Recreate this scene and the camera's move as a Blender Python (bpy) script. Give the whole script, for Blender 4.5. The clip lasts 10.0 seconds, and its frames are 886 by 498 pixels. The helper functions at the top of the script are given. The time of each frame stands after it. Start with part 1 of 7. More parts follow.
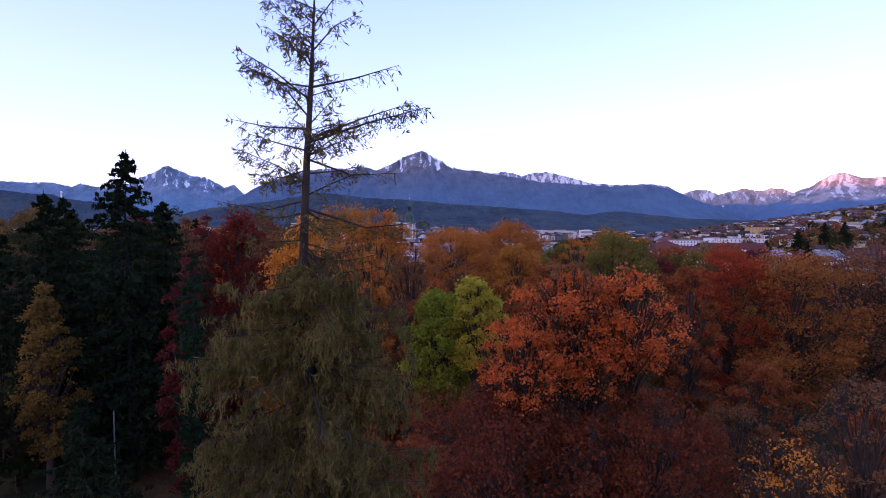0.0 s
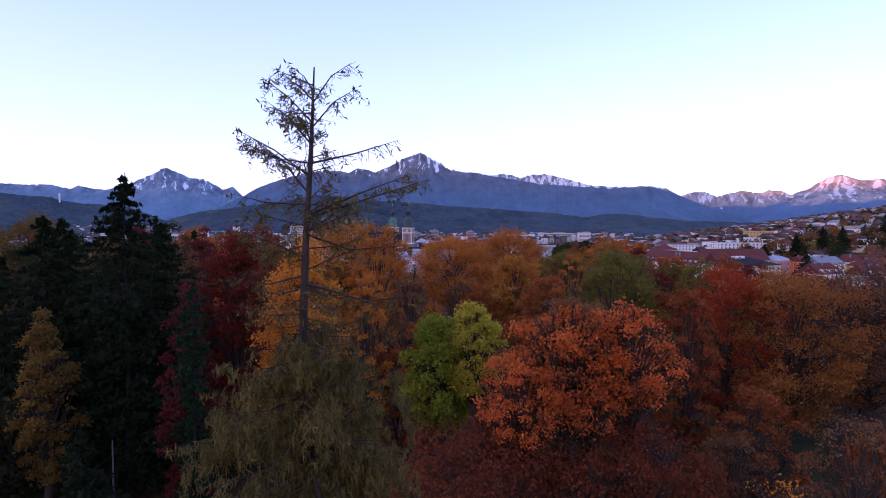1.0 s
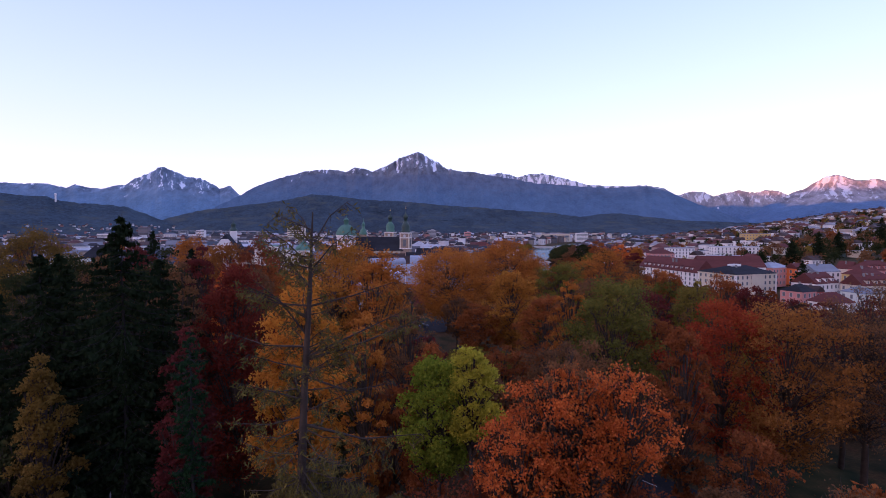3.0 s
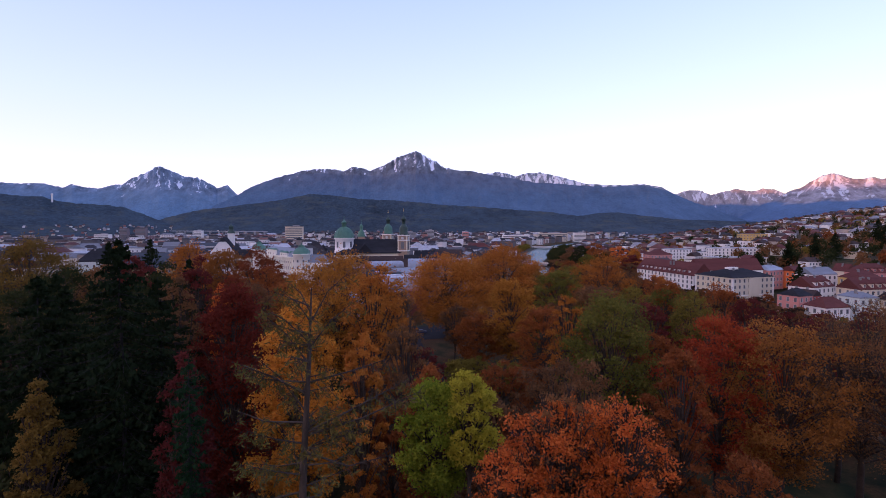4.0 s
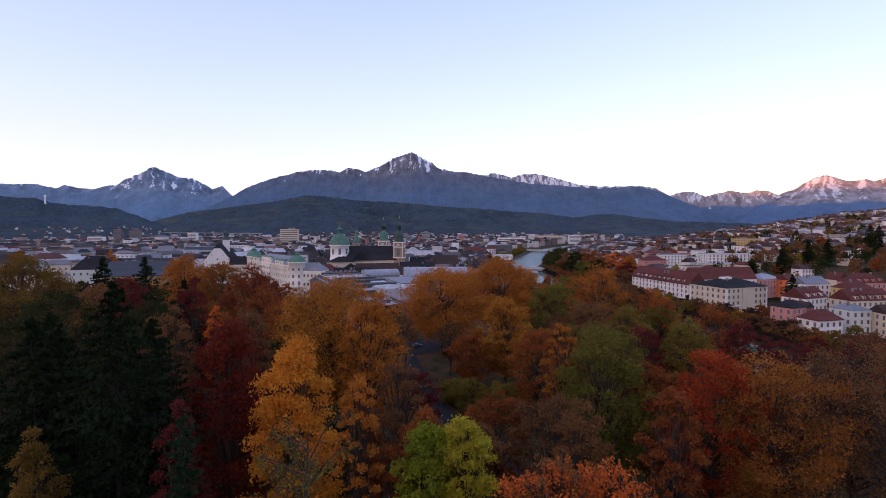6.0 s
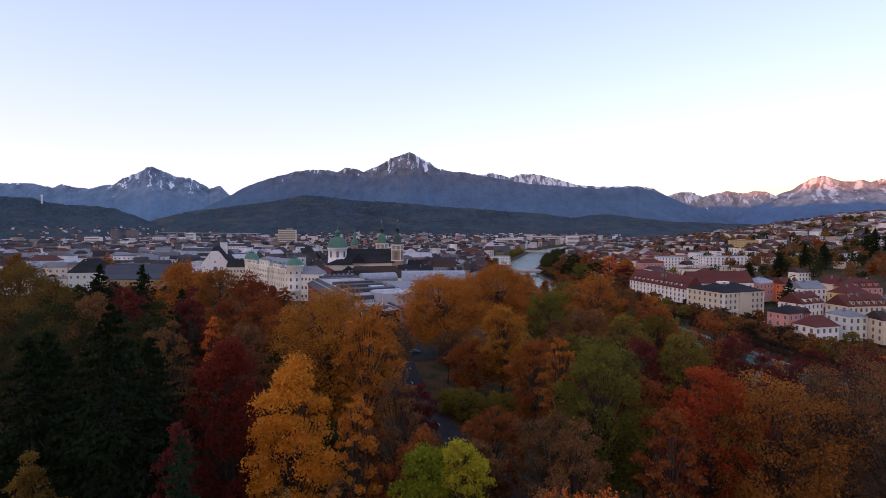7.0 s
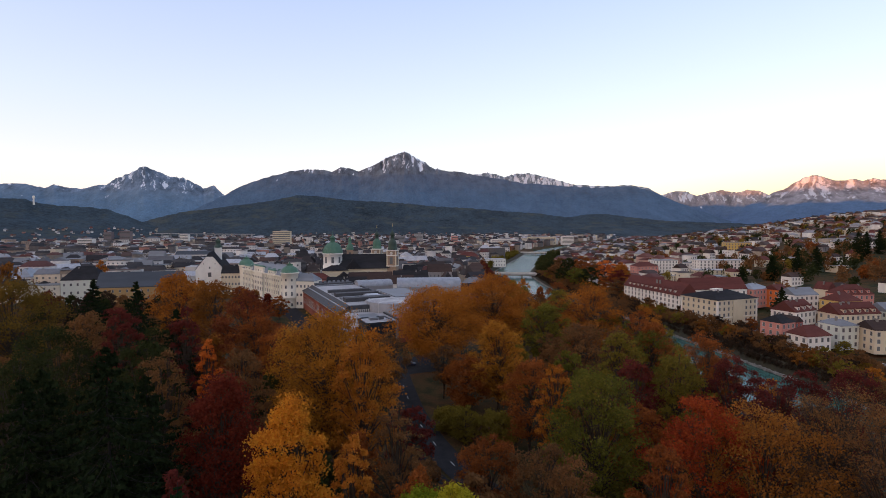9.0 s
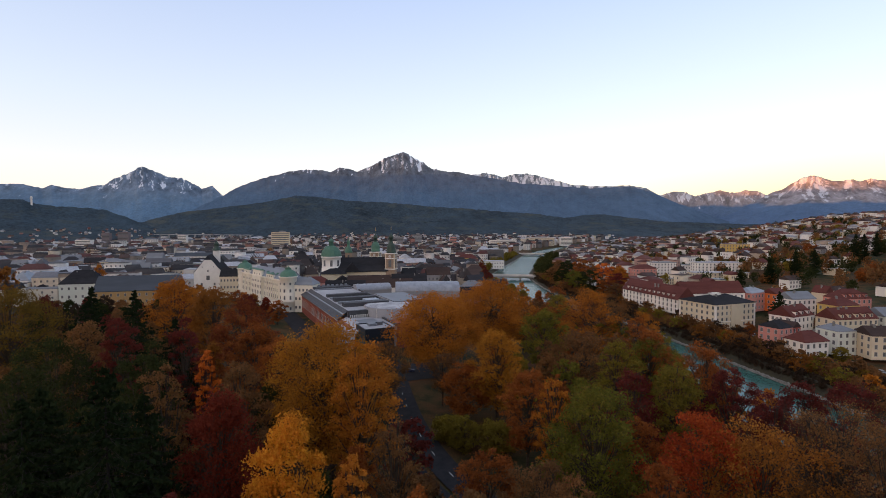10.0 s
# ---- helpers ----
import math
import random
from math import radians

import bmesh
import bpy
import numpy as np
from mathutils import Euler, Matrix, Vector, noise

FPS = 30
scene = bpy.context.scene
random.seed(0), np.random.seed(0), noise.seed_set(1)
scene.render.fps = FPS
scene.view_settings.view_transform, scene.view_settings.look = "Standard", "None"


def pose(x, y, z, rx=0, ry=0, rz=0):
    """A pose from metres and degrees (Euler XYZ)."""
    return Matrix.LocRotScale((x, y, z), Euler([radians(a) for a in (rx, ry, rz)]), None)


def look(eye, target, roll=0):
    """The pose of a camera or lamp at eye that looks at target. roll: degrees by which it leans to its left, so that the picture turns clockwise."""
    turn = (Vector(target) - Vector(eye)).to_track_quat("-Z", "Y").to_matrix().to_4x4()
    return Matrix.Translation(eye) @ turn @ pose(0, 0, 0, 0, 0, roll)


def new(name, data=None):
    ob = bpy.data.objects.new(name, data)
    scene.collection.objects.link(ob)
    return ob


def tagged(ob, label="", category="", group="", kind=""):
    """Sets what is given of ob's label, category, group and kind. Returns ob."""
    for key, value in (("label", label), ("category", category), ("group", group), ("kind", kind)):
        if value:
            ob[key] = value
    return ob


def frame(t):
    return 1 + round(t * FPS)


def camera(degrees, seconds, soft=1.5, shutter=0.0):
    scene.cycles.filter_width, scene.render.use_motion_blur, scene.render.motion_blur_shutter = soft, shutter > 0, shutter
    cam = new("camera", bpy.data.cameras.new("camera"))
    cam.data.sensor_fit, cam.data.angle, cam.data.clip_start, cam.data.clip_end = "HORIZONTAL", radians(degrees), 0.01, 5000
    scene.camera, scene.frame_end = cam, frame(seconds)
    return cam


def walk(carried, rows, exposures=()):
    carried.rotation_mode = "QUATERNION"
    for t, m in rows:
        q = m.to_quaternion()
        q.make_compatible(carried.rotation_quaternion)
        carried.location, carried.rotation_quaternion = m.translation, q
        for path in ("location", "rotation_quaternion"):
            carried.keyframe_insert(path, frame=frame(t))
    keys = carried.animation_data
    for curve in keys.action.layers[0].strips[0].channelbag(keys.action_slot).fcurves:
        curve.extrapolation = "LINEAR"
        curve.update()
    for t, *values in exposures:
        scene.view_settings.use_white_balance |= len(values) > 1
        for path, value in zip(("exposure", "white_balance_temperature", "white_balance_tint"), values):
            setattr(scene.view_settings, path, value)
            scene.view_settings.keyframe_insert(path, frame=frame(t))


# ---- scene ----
# Camera: a drone that climbs straight up. Rows: seconds, height, yaw, pitch, roll.
cam = camera(83.2, 10.0, soft=0.9)
ROWS = [
    (0.0, 32.50, -0.10, -2.44, -0.10),
    (0.5, 33.80, -0.14, -2.31, -0.10),
    (1.0, 35.19, -0.24, -2.25, -0.09),
    (1.5, 36.41, -0.26, -2.23, -0.15),
    (2.0, 37.85, -0.36, -2.27, -0.10),
    (2.5, 39.12, -0.43, -2.33, -0.13),
    (4.0, 43.40, -0.76, -2.54, -0.02),
    (4.5, 44.67, -0.86, -2.56, 0.01),
    (5.0, 46.09, -1.00, -2.47, -0.06),
    (5.5, 47.39, -1.14, -2.46, -0.06),
    (7.0, 51.48, -1.49, -2.52, -0.14),
    (7.5, 52.79, -1.64, -2.52, -0.13),
    (8.0, 54.17, -1.79, -2.58, -0.01),
    (8.5, 55.50, -1.91, -2.56, -0.05),
    (9.0, 56.87, -2.04, -2.65, -0.01),
    (9.5, 58.15, -2.11, -2.65, -0.01),
    (10.0, 59.49, -2.20, -2.65, 0.00),
]
EXPOSURES = [(0.0, 0.26, 4950, 42), (2.5, 0.11, 5120, 43), (4.0, 0.07, 5360, 37), (5.5, 0.04, 5620, 31), (8.0, 0.02, 6150, 20), (10.0, 0.0, 6600, 11)]
walk(cam, [(t, pose(0, 0, z, 90 + pitch, roll, yaw)) for t, z, yaw, pitch, roll in ROWS], EXPOSURES)

# ---- light: a clear dawn sky; the low sun reaches the western summits only ----
SUN_ELEVATION, SUN_BEARING = 3.0, -128.0      # degrees; bearing clockwise from +y
world = bpy.data.worlds.new("dawn_sky")
scene.world = world
world.use_nodes = True
wn, wl = world.node_tree.nodes, world.node_tree.links
wn.clear()
sky = wn.new("ShaderNodeTexSky")
sky.sky_type, sky.sun_disc = "NISHITA", False
sky.sun_elevation, sky.sun_rotation = radians(SUN_ELEVATION), radians(SUN_BEARING)
sky.altitude, sky.air_density, sky.dust_density, sky.ozone_density = 600, 1.0, 0.6, 2.0
# the dawn glow along the horizon, paler than the zenith, over the clear-air sky
toward = wn.new("ShaderNodeTexCoord")
parts_xyz = wn.new("ShaderNodeSeparateXYZ")
glow = wn.new("ShaderNodeValToRGB")
stops = [(0.0, (0.95, 0.935, 0.955)), (0.10, (0.925, 0.94, 1.0)), (0.22, (0.80, 0.89, 1.04)), (0.42, (0.57, 0.70, 1.0)), (1.0, (0.50, 0.54, 0.66))]
while len(glow.color_ramp.elements) < len(stops):
    glow.color_ramp.elements.new(0.5)
for el, (p, c) in zip(glow.color_ramp.elements, stops):
    el.position, el.color = p, (*c, 1)
blend = wn.new("ShaderNodeMix")
blend.data_type, blend.blend_type = "RGBA", "MIX"
blend.inputs["Factor"].default_value = 0.72
boost = wn.new("ShaderNodeMix")
boost.data_type, boost.blend_type = "RGBA", "MULTIPLY"
boost.inputs["Factor"].default_value = 1.0
boost.inputs["B"].default_value = (1.15, 0.82, 0.78, 1)
sky_back = wn.new("ShaderNodeBackground")
sky_back.inputs["Strength"].default_value = 1.0
sky_out = wn.new("ShaderNodeOutputWorld")
wl.new(toward.outputs["Generated"], parts_xyz.inputs[0])
wl.new(parts_xyz.outputs["Z"], glow.inputs["Fac"])
wl.new(sky.outputs["Color"], boost.inputs["A"])
wl.new(boost.outputs["Result"], blend.inputs["A"])
wl.new(glow.outputs["Color"], blend.inputs["B"])
# the sky is warm on the side of the hidden sun
side = wn.new("ShaderNodeVectorMath")
side.operation = "DOT_PRODUCT"
side.inputs[1].default_value = (math.sin(radians(SUN_BEARING)), math.cos(radians(SUN_BEARING)), 0)
reach = wn.new("ShaderNodeMapRange")
reach.inputs["From Min"].default_value, reach.inputs["From Max"].default_value = 0.08, 0.95
dawn = wn.new("ShaderNodeMix")
dawn.data_type, dawn.blend_type = "RGBA", "MULTIPLY"
dawn.inputs["B"].default_value = (1.9, 1.45, 1.06, 1)
wl.new(toward.outputs["Generated"], side.inputs[0])
wl.new(side.outputs["Value"], reach.inputs["Value"])
wl.new(reach.outputs["Result"], dawn.inputs["Factor"])
wl.new(blend.outputs["Result"], dawn.inputs["A"])
# and faintly yellow low in the west, over the lit summits
west = wn.new("ShaderNodeVectorMath")
west.operation = "DOT_PRODUCT"
west.inputs[1].default_value = (0.87, 0.47, -0.15)
west_reach = wn.new("ShaderNodeMapRange")
west_reach.inputs["From Min"].default_value, west_reach.inputs["From Max"].default_value = 0.70, 0.90
west_tint = wn.new("ShaderNodeMix")
west_tint.data_type, west_tint.blend_type = "RGBA", "MULTIPLY"
west_tint.inputs["B"].default_value = (1.0, 0.945, 0.68, 1)
wl.new(toward.outputs["Generated"], west.inputs[0])
wl.new(west.outputs["Value"], west_reach.inputs["Value"])
low = wn.new("ShaderNodeMapRange")
low.inputs["From Min"].default_value, low.inputs["From Max"].default_value = 0.17, 0.06
wl.new(parts_xyz.outputs["Z"], low.inputs["Value"])
both = wn.new("ShaderNodeMath")
both.operation = "MULTIPLY"
wl.new(west_reach.outputs["Result"], both.inputs[0])
wl.new(low.outputs["Result"], both.inputs[1])
wl.new(both.outputs[0], west_tint.inputs["Factor"])
wl.new(dawn.outputs["Result"], west_tint.inputs["A"])
wl.new(west_tint.outputs["Result"], sky_back.inputs["Color"])
wl.new(sky_back.outputs[0], sky_out.inputs["Surface"])

sun = new("sun", bpy.data.lights.new("sun", "SUN"))
sun.data.energy, sun.data.angle, sun.data.color = 9.0, radians(0.5), (1.0, 0.29, 0.02)
_b, _e = radians(SUN_BEARING), radians(SUN_ELEVATION)
sun.matrix_world = look((math.sin(_b) * math.cos(_e) * 900, math.cos(_b) * math.cos(_e) * 900, 900 * math.sin(_e)), (0, 0, 0))

# ---- materials ----
def nodes_of(name):
    m = bpy.data.materials.new(name)
    m.use_nodes = True
    n = m.node_tree.nodes
    n.clear()
    return m, n, m.node_tree.links


def ramp(n, stops, mode="LINEAR"):
    r = n.new("ShaderNodeValToRGB")
    r.color_ramp.interpolation = mode
    e = r.color_ramp.elements
    while len(e) < len(stops):
        e.new(0.5)
    for el, (p, c) in zip(e, stops):
        el.position, el.color = p, (*c, 1)
    return r


def tex_coord(n, l, scale, space="Object"):
    c = n.new("ShaderNodeTexCoord")
    mp = n.new("ShaderNodeMapping")
    mp.inputs["Scale"].default_value = scale if hasattr(scale, "__len__") else (scale,) * 3
    l.new(c.outputs[space], mp.inputs["Vector"])
    return mp.outputs["Vector"]


def noise_tex(n, l, vec, scale, detail=4, rough=0.55):
    t = n.new("ShaderNodeTexNoise")
    t.inputs["Scale"].default_value, t.inputs["Detail"].default_value, t.inputs["Roughness"].default_value = scale, detail, rough
    if vec is not None:
        l.new(vec, t.inputs["Vector"])
    return t.outputs["Fac"]


def mix_col(n, l, fac, a, b, mode="MIX"):
    m = n.new("ShaderNodeMix")
    m.data_type, m.blend_type = "RGBA", mode
    for sock, v in ((m.inputs["Factor"], fac), (m.inputs["A"], a), (m.inputs["B"], b)):
        if isinstance(v, bpy.types.NodeSocket):
            l.new(v, sock)
        elif isinstance(v, (int, float)):
            sock.default_value = v
        else:
            sock.default_value = (*v, 1)
    return m.outputs["Result"]


def calc(n, l, op, a, b=0.0, clamp=False):
    m = n.new("ShaderNodeMath")
    m.operation, m.use_clamp = op, clamp
    for i, v in enumerate((a, b)):
        if isinstance(v, bpy.types.NodeSocket):
            l.new(v, m.inputs[i])
        else:
            m.inputs[i].default_value = v
    return m.outputs[0]


def finish(m, n, l, colour, rough=0.8, metal=0.0, bump=None, bump_strength=0.3, bump_distance=0.1, spec=0.3):
    p = n.new("ShaderNodeBsdfPrincipled")
    for sock, v in ((p.inputs["Base Color"], colour), (p.inputs["Roughness"], rough)):
        if isinstance(v, bpy.types.NodeSocket):
            l.new(v, sock)
        elif isinstance(v, (int, float)):
            sock.default_value = v
        else:
            sock.default_value = (*v, 1)
    p.inputs["Metallic"].default_value, p.inputs["Specular IOR Level"].default_value = metal, spec
    if bump is not None:
        b = n.new("ShaderNodeBump")
        b.inputs["Strength"].default_value, b.inputs["Distance"].default_value = bump_strength, bump_distance
        l.new(bump, b.inputs["Height"])
        l.new(b.outputs[0], p.inputs["Normal"])
    o = n.new("ShaderNodeOutputMaterial")
    l.new(p.outputs[0], o.inputs["Surface"])
    return m


def plain(name, dark, light, scale=1.0, rough=0.8, bump=0.25, metal=0.0, vary=0.0, spec=0.3):
    """A worn surface: two colours mixed by coarse and fine noise, with fine relief; vary: brightness from piece to piece."""
    m, n, l = nodes_of(name)
    v = tex_coord(n, l, 1.0)
    coarse, fine = noise_tex(n, l, v, scale * 0.35, 5), noise_tex(n, l, v, scale * 4, 4)
    f = calc(n, l, "ADD", calc(n, l, "MULTIPLY", coarse, 0.65), calc(n, l, "MULTIPLY", fine, 0.35))
    col = ramp(n, [(0.3, dark), (0.7, light)])
    l.new(f, col.inputs["Fac"])
    c = col.outputs["Color"]
    if vary:
        info = n.new("ShaderNodeObjectInfo")
        g = ramp(n, [(0, (1 - vary,) * 3), (1, (1 + vary,) * 3)])
        l.new(info.outputs["Random"], g.inputs["Fac"])
        c = mix_col(n, l, 1.0, c, g.outputs["Color"], "MULTIPLY")
    return finish(m, n, l, c, rough, metal, fine, bump, 0.05, spec)


def palette(name, colours, scale=0.6, rough=0.85, island=False, contrast=0.25):
    """Picks one of the colours for each object (or loose piece), with stains over it."""
    m, n, l = nodes_of(name)
    info = n.new("ShaderNodeNewGeometry" if island else "ShaderNodeObjectInfo")
    step = 1.0 / len(colours)
    r = ramp(n, [(i * step, c) for i, c in enumerate(colours)], "CONSTANT")
    l.new(info.outputs["Random Per Island" if island else "Random"], r.inputs["Fac"])
    v = tex_coord(n, l, 1.0)
    st = ramp(n, [(0.25, (1 - contrast,) * 3), (0.75, (1 + contrast * 0.4,) * 3)])
    l.new(noise_tex(n, l, v, scale, 6, 0.65), st.inputs["Fac"])
    return finish(m, n, l, mix_col(n, l, 1.0, r.outputs["Color"], st.outputs["Color"], "MULTIPLY"), rough)


def foliage(name, stops, translucent=0.45, patch=0.12):
    """Leaves: a colour for each leaf out of the stops, drifting over the crown in patches; light passes through in part."""
    m, n, l = nodes_of(name)
    geo = n.new("ShaderNodeNewGeometry")
    info = n.new("ShaderNodeObjectInfo")
    v = tex_coord(n, l, 1.0)
    drift = noise_tex(n, l, v, patch, 3)
    f = calc(n, l, "ADD", calc(n, l, "MULTIPLY", geo.outputs["Random Per Island"], 0.34), calc(n, l, "MULTIPLY", calc(n, l, "SUBTRACT", drift, 0.14), 0.9), True)
    f = calc(n, l, "ADD", f, calc(n, l, "MULTIPLY", calc(n, l, "SUBTRACT", info.outputs["Random"], 0.5), 0.2), True)
    k = len(stops) - 1
    r = ramp(n, [(0.12 + 0.76 * i / k, c) for i, c in enumerate(stops)])
    l.new(f, r.inputs["Fac"])
    d, t = n.new("ShaderNodeBsdfDiffuse"), n.new("ShaderNodeBsdfTranslucent")
    l.new(r.outputs["Color"], d.inputs["Color"])
    l.new(r.outputs["Color"], t.inputs["Color"])
    x = n.new("ShaderNodeMixShader")
    x.inputs[0].default_value = translucent
    l.new(d.outputs[0], x.inputs[1])
    l.new(t.outputs[0], x.inputs[2])
    o = n.new("ShaderNodeOutputMaterial")
    l.new(x.outputs[0], o.inputs["Surface"])
    return m


def mountain_mat(name, forest, rock, snowline, band, snow_amount=1.0, meadow=None, streak=1.0, most=0.45, heath=None, mottle=1.0):
    """Wooded flanks, bare rock above, snow lying in gullies above the snowline (metres). The colours passed in carry
    distance haze.
    """
    m, n, l = nodes_of(name)
    geo = n.new("ShaderNodeNewGeometry")
    sep = n.new("ShaderNodeSeparateXYZ")
    l.new(geo.outputs["Position"], sep.inputs[0])

    def at_scale(sx, sy, sz):
        mp = n.new("ShaderNodeMapping")
        mp.inputs["Scale"].default_value = (sx, sy, sz)
        l.new(geo.outputs["Position"], mp.inputs["Vector"])
        return mp.outputs["Vector"]
    pv = at_scale(1, 1, 1)
    big, mid, fine = noise_tex(n, l, pv, 0.004, 6, 0.6), noise_tex(n, l, pv, 0.02, 6, 0.65), noise_tex(n, l, pv, 0.09, 4, 0.6)
    gully = noise_tex(n, l, at_scale(1, 0.6, 0.35), 0.016, 7, 0.72)
    tone = noise_tex(n, l, at_scale(1, 0.5, 1.2), 0.0035, 5, 0.6)
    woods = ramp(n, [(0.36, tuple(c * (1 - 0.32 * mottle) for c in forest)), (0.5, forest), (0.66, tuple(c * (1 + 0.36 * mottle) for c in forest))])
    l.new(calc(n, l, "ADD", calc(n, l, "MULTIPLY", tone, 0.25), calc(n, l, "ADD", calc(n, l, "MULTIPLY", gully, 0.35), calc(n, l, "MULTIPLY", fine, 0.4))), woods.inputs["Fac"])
    stone = ramp(n, [(0.35, tuple(c * 0.45 for c in rock)), (0.65, tuple(c * 1.35 for c in rock))])
    l.new(gully, stone.inputs["Fac"])
    c = woods.outputs["Color"]
    if heath:
        # dry grass and scrub above the tree line, its colour blued for haze
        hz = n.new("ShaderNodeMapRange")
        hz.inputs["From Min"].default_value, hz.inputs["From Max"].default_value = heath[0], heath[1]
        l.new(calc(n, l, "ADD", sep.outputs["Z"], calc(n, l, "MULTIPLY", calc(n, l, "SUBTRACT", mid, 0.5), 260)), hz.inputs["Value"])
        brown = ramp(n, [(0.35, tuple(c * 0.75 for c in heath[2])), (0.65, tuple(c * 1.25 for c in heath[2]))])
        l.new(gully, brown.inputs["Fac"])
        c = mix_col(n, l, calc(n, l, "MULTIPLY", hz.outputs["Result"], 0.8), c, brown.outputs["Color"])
    if meadow:
        mf = ramp(n, [(0.52, (0, 0, 0)), (0.66, (1, 1, 1))])
        l.new(noise_tex(n, l, at_scale(1, 1, 2.5), 0.008, 5, 0.7), mf.inputs["Fac"])
        c = mix_col(n, l, mf.outputs["Color"], c, meadow)
    # height above the snowline, roughened by the noises
    h = calc(n, l, "DIVIDE", calc(n, l, "SUBTRACT", sep.outputs["Z"], snowline), band)
    h = calc(n, l, "ADD", h, calc(n, l, "MULTIPLY", calc(n, l, "SUBTRACT", big, 0.5), 1.6))
    rf = ramp(n, [(0.30, (0, 0, 0)), (0.6, (1, 1, 1))])
    l.new(calc(n, l, "ADD", h, 0.75), rf.inputs["Fac"])
    c = mix_col(n, l, rf.outputs["Color"], c, stone.outputs["Color"])
    channel = n.new("ShaderNodeAttribute")
    channel.attribute_name = "gully"
    s = calc(n, l, "ADD", calc(n, l, "MINIMUM", h, most), calc(n, l, "MULTIPLY", calc(n, l, "ADD", channel.outputs["Fac"], 0.1), 1.5 * streak))
    s = calc(n, l, "ADD", s, calc(n, l, "MULTIPLY", calc(n, l, "SUBTRACT", gully, 0.5), 4.5 * streak))
    s = calc(n, l, "ADD", s, calc(n, l, "MULTIPLY", calc(n, l, "SUBTRACT", fine, 0.5), 1.5))
    sf = ramp(n, [(0.42, (0, 0, 0)), (0.72, (1, 1, 1))])
    l.new(s, sf.inputs["Fac"])
    c = mix_col(n, l, calc(n, l, "MULTIPLY", sf.outputs["Color"], snow_amount), c, (0.74, 0.77, 0.83))
    return finish(m, n, l, c, 0.95, 0, gully, 0.8, 25.0, 0.1)


MAT = {}
# far ranges: the blue of distance haze is mixed into these base colours
MAT["main_mountain"] = mountain_mat("main_mountain_hazed", (0.078, 0.130, 0.200), (0.15, 0.165, 0.195), 492, 75, most=0.36, heath=(270, 460, (0.112, 0.128, 0.165)))
MAT["far_mountain"] = mountain_mat("far_mountain_hazed", (0.115, 0.195, 0.285), (0.17, 0.225, 0.30), 338, 95, 0.9, most=0.3, heath=(180, 330, (0.16, 0.215, 0.28)))
MAT["snow_crest"] = mountain_mat("snow_crest_hazed", (0.14, 0.215, 0.285), (0.21, 0.25, 0.30), 330, 90, 0.9, streak=0.7, most=0.85)
MAT["west_mountain"] = mountain_mat("west_mountain_hazed", (0.09, 0.155, 0.26), (0.29, 0.28, 0.30), 240, 80, 0.62, streak=0.8, most=0.4)
# nearer hills: forest colour shifted to grey-blue to paint in thin haze
MAT["wooded_hill"] = mountain_mat("wooded_hill_hazed", (0.037, 0.056, 0.070), (0.05, 0.05, 0.04), 3000, 100, 0.0, (0.068, 0.078, 0.07), mottle=1.8)
MAT["dark_bark"] = plain("dark_bark", (0.010, 0.009, 0.008), (0.028, 0.023, 0.019), 3.0, 0.95, 0.6)
MAT["bark"] = plain("bark", (0.030, 0.021, 0.014), (0.080, 0.055, 0.037), 3.0, 0.95, 0.6)
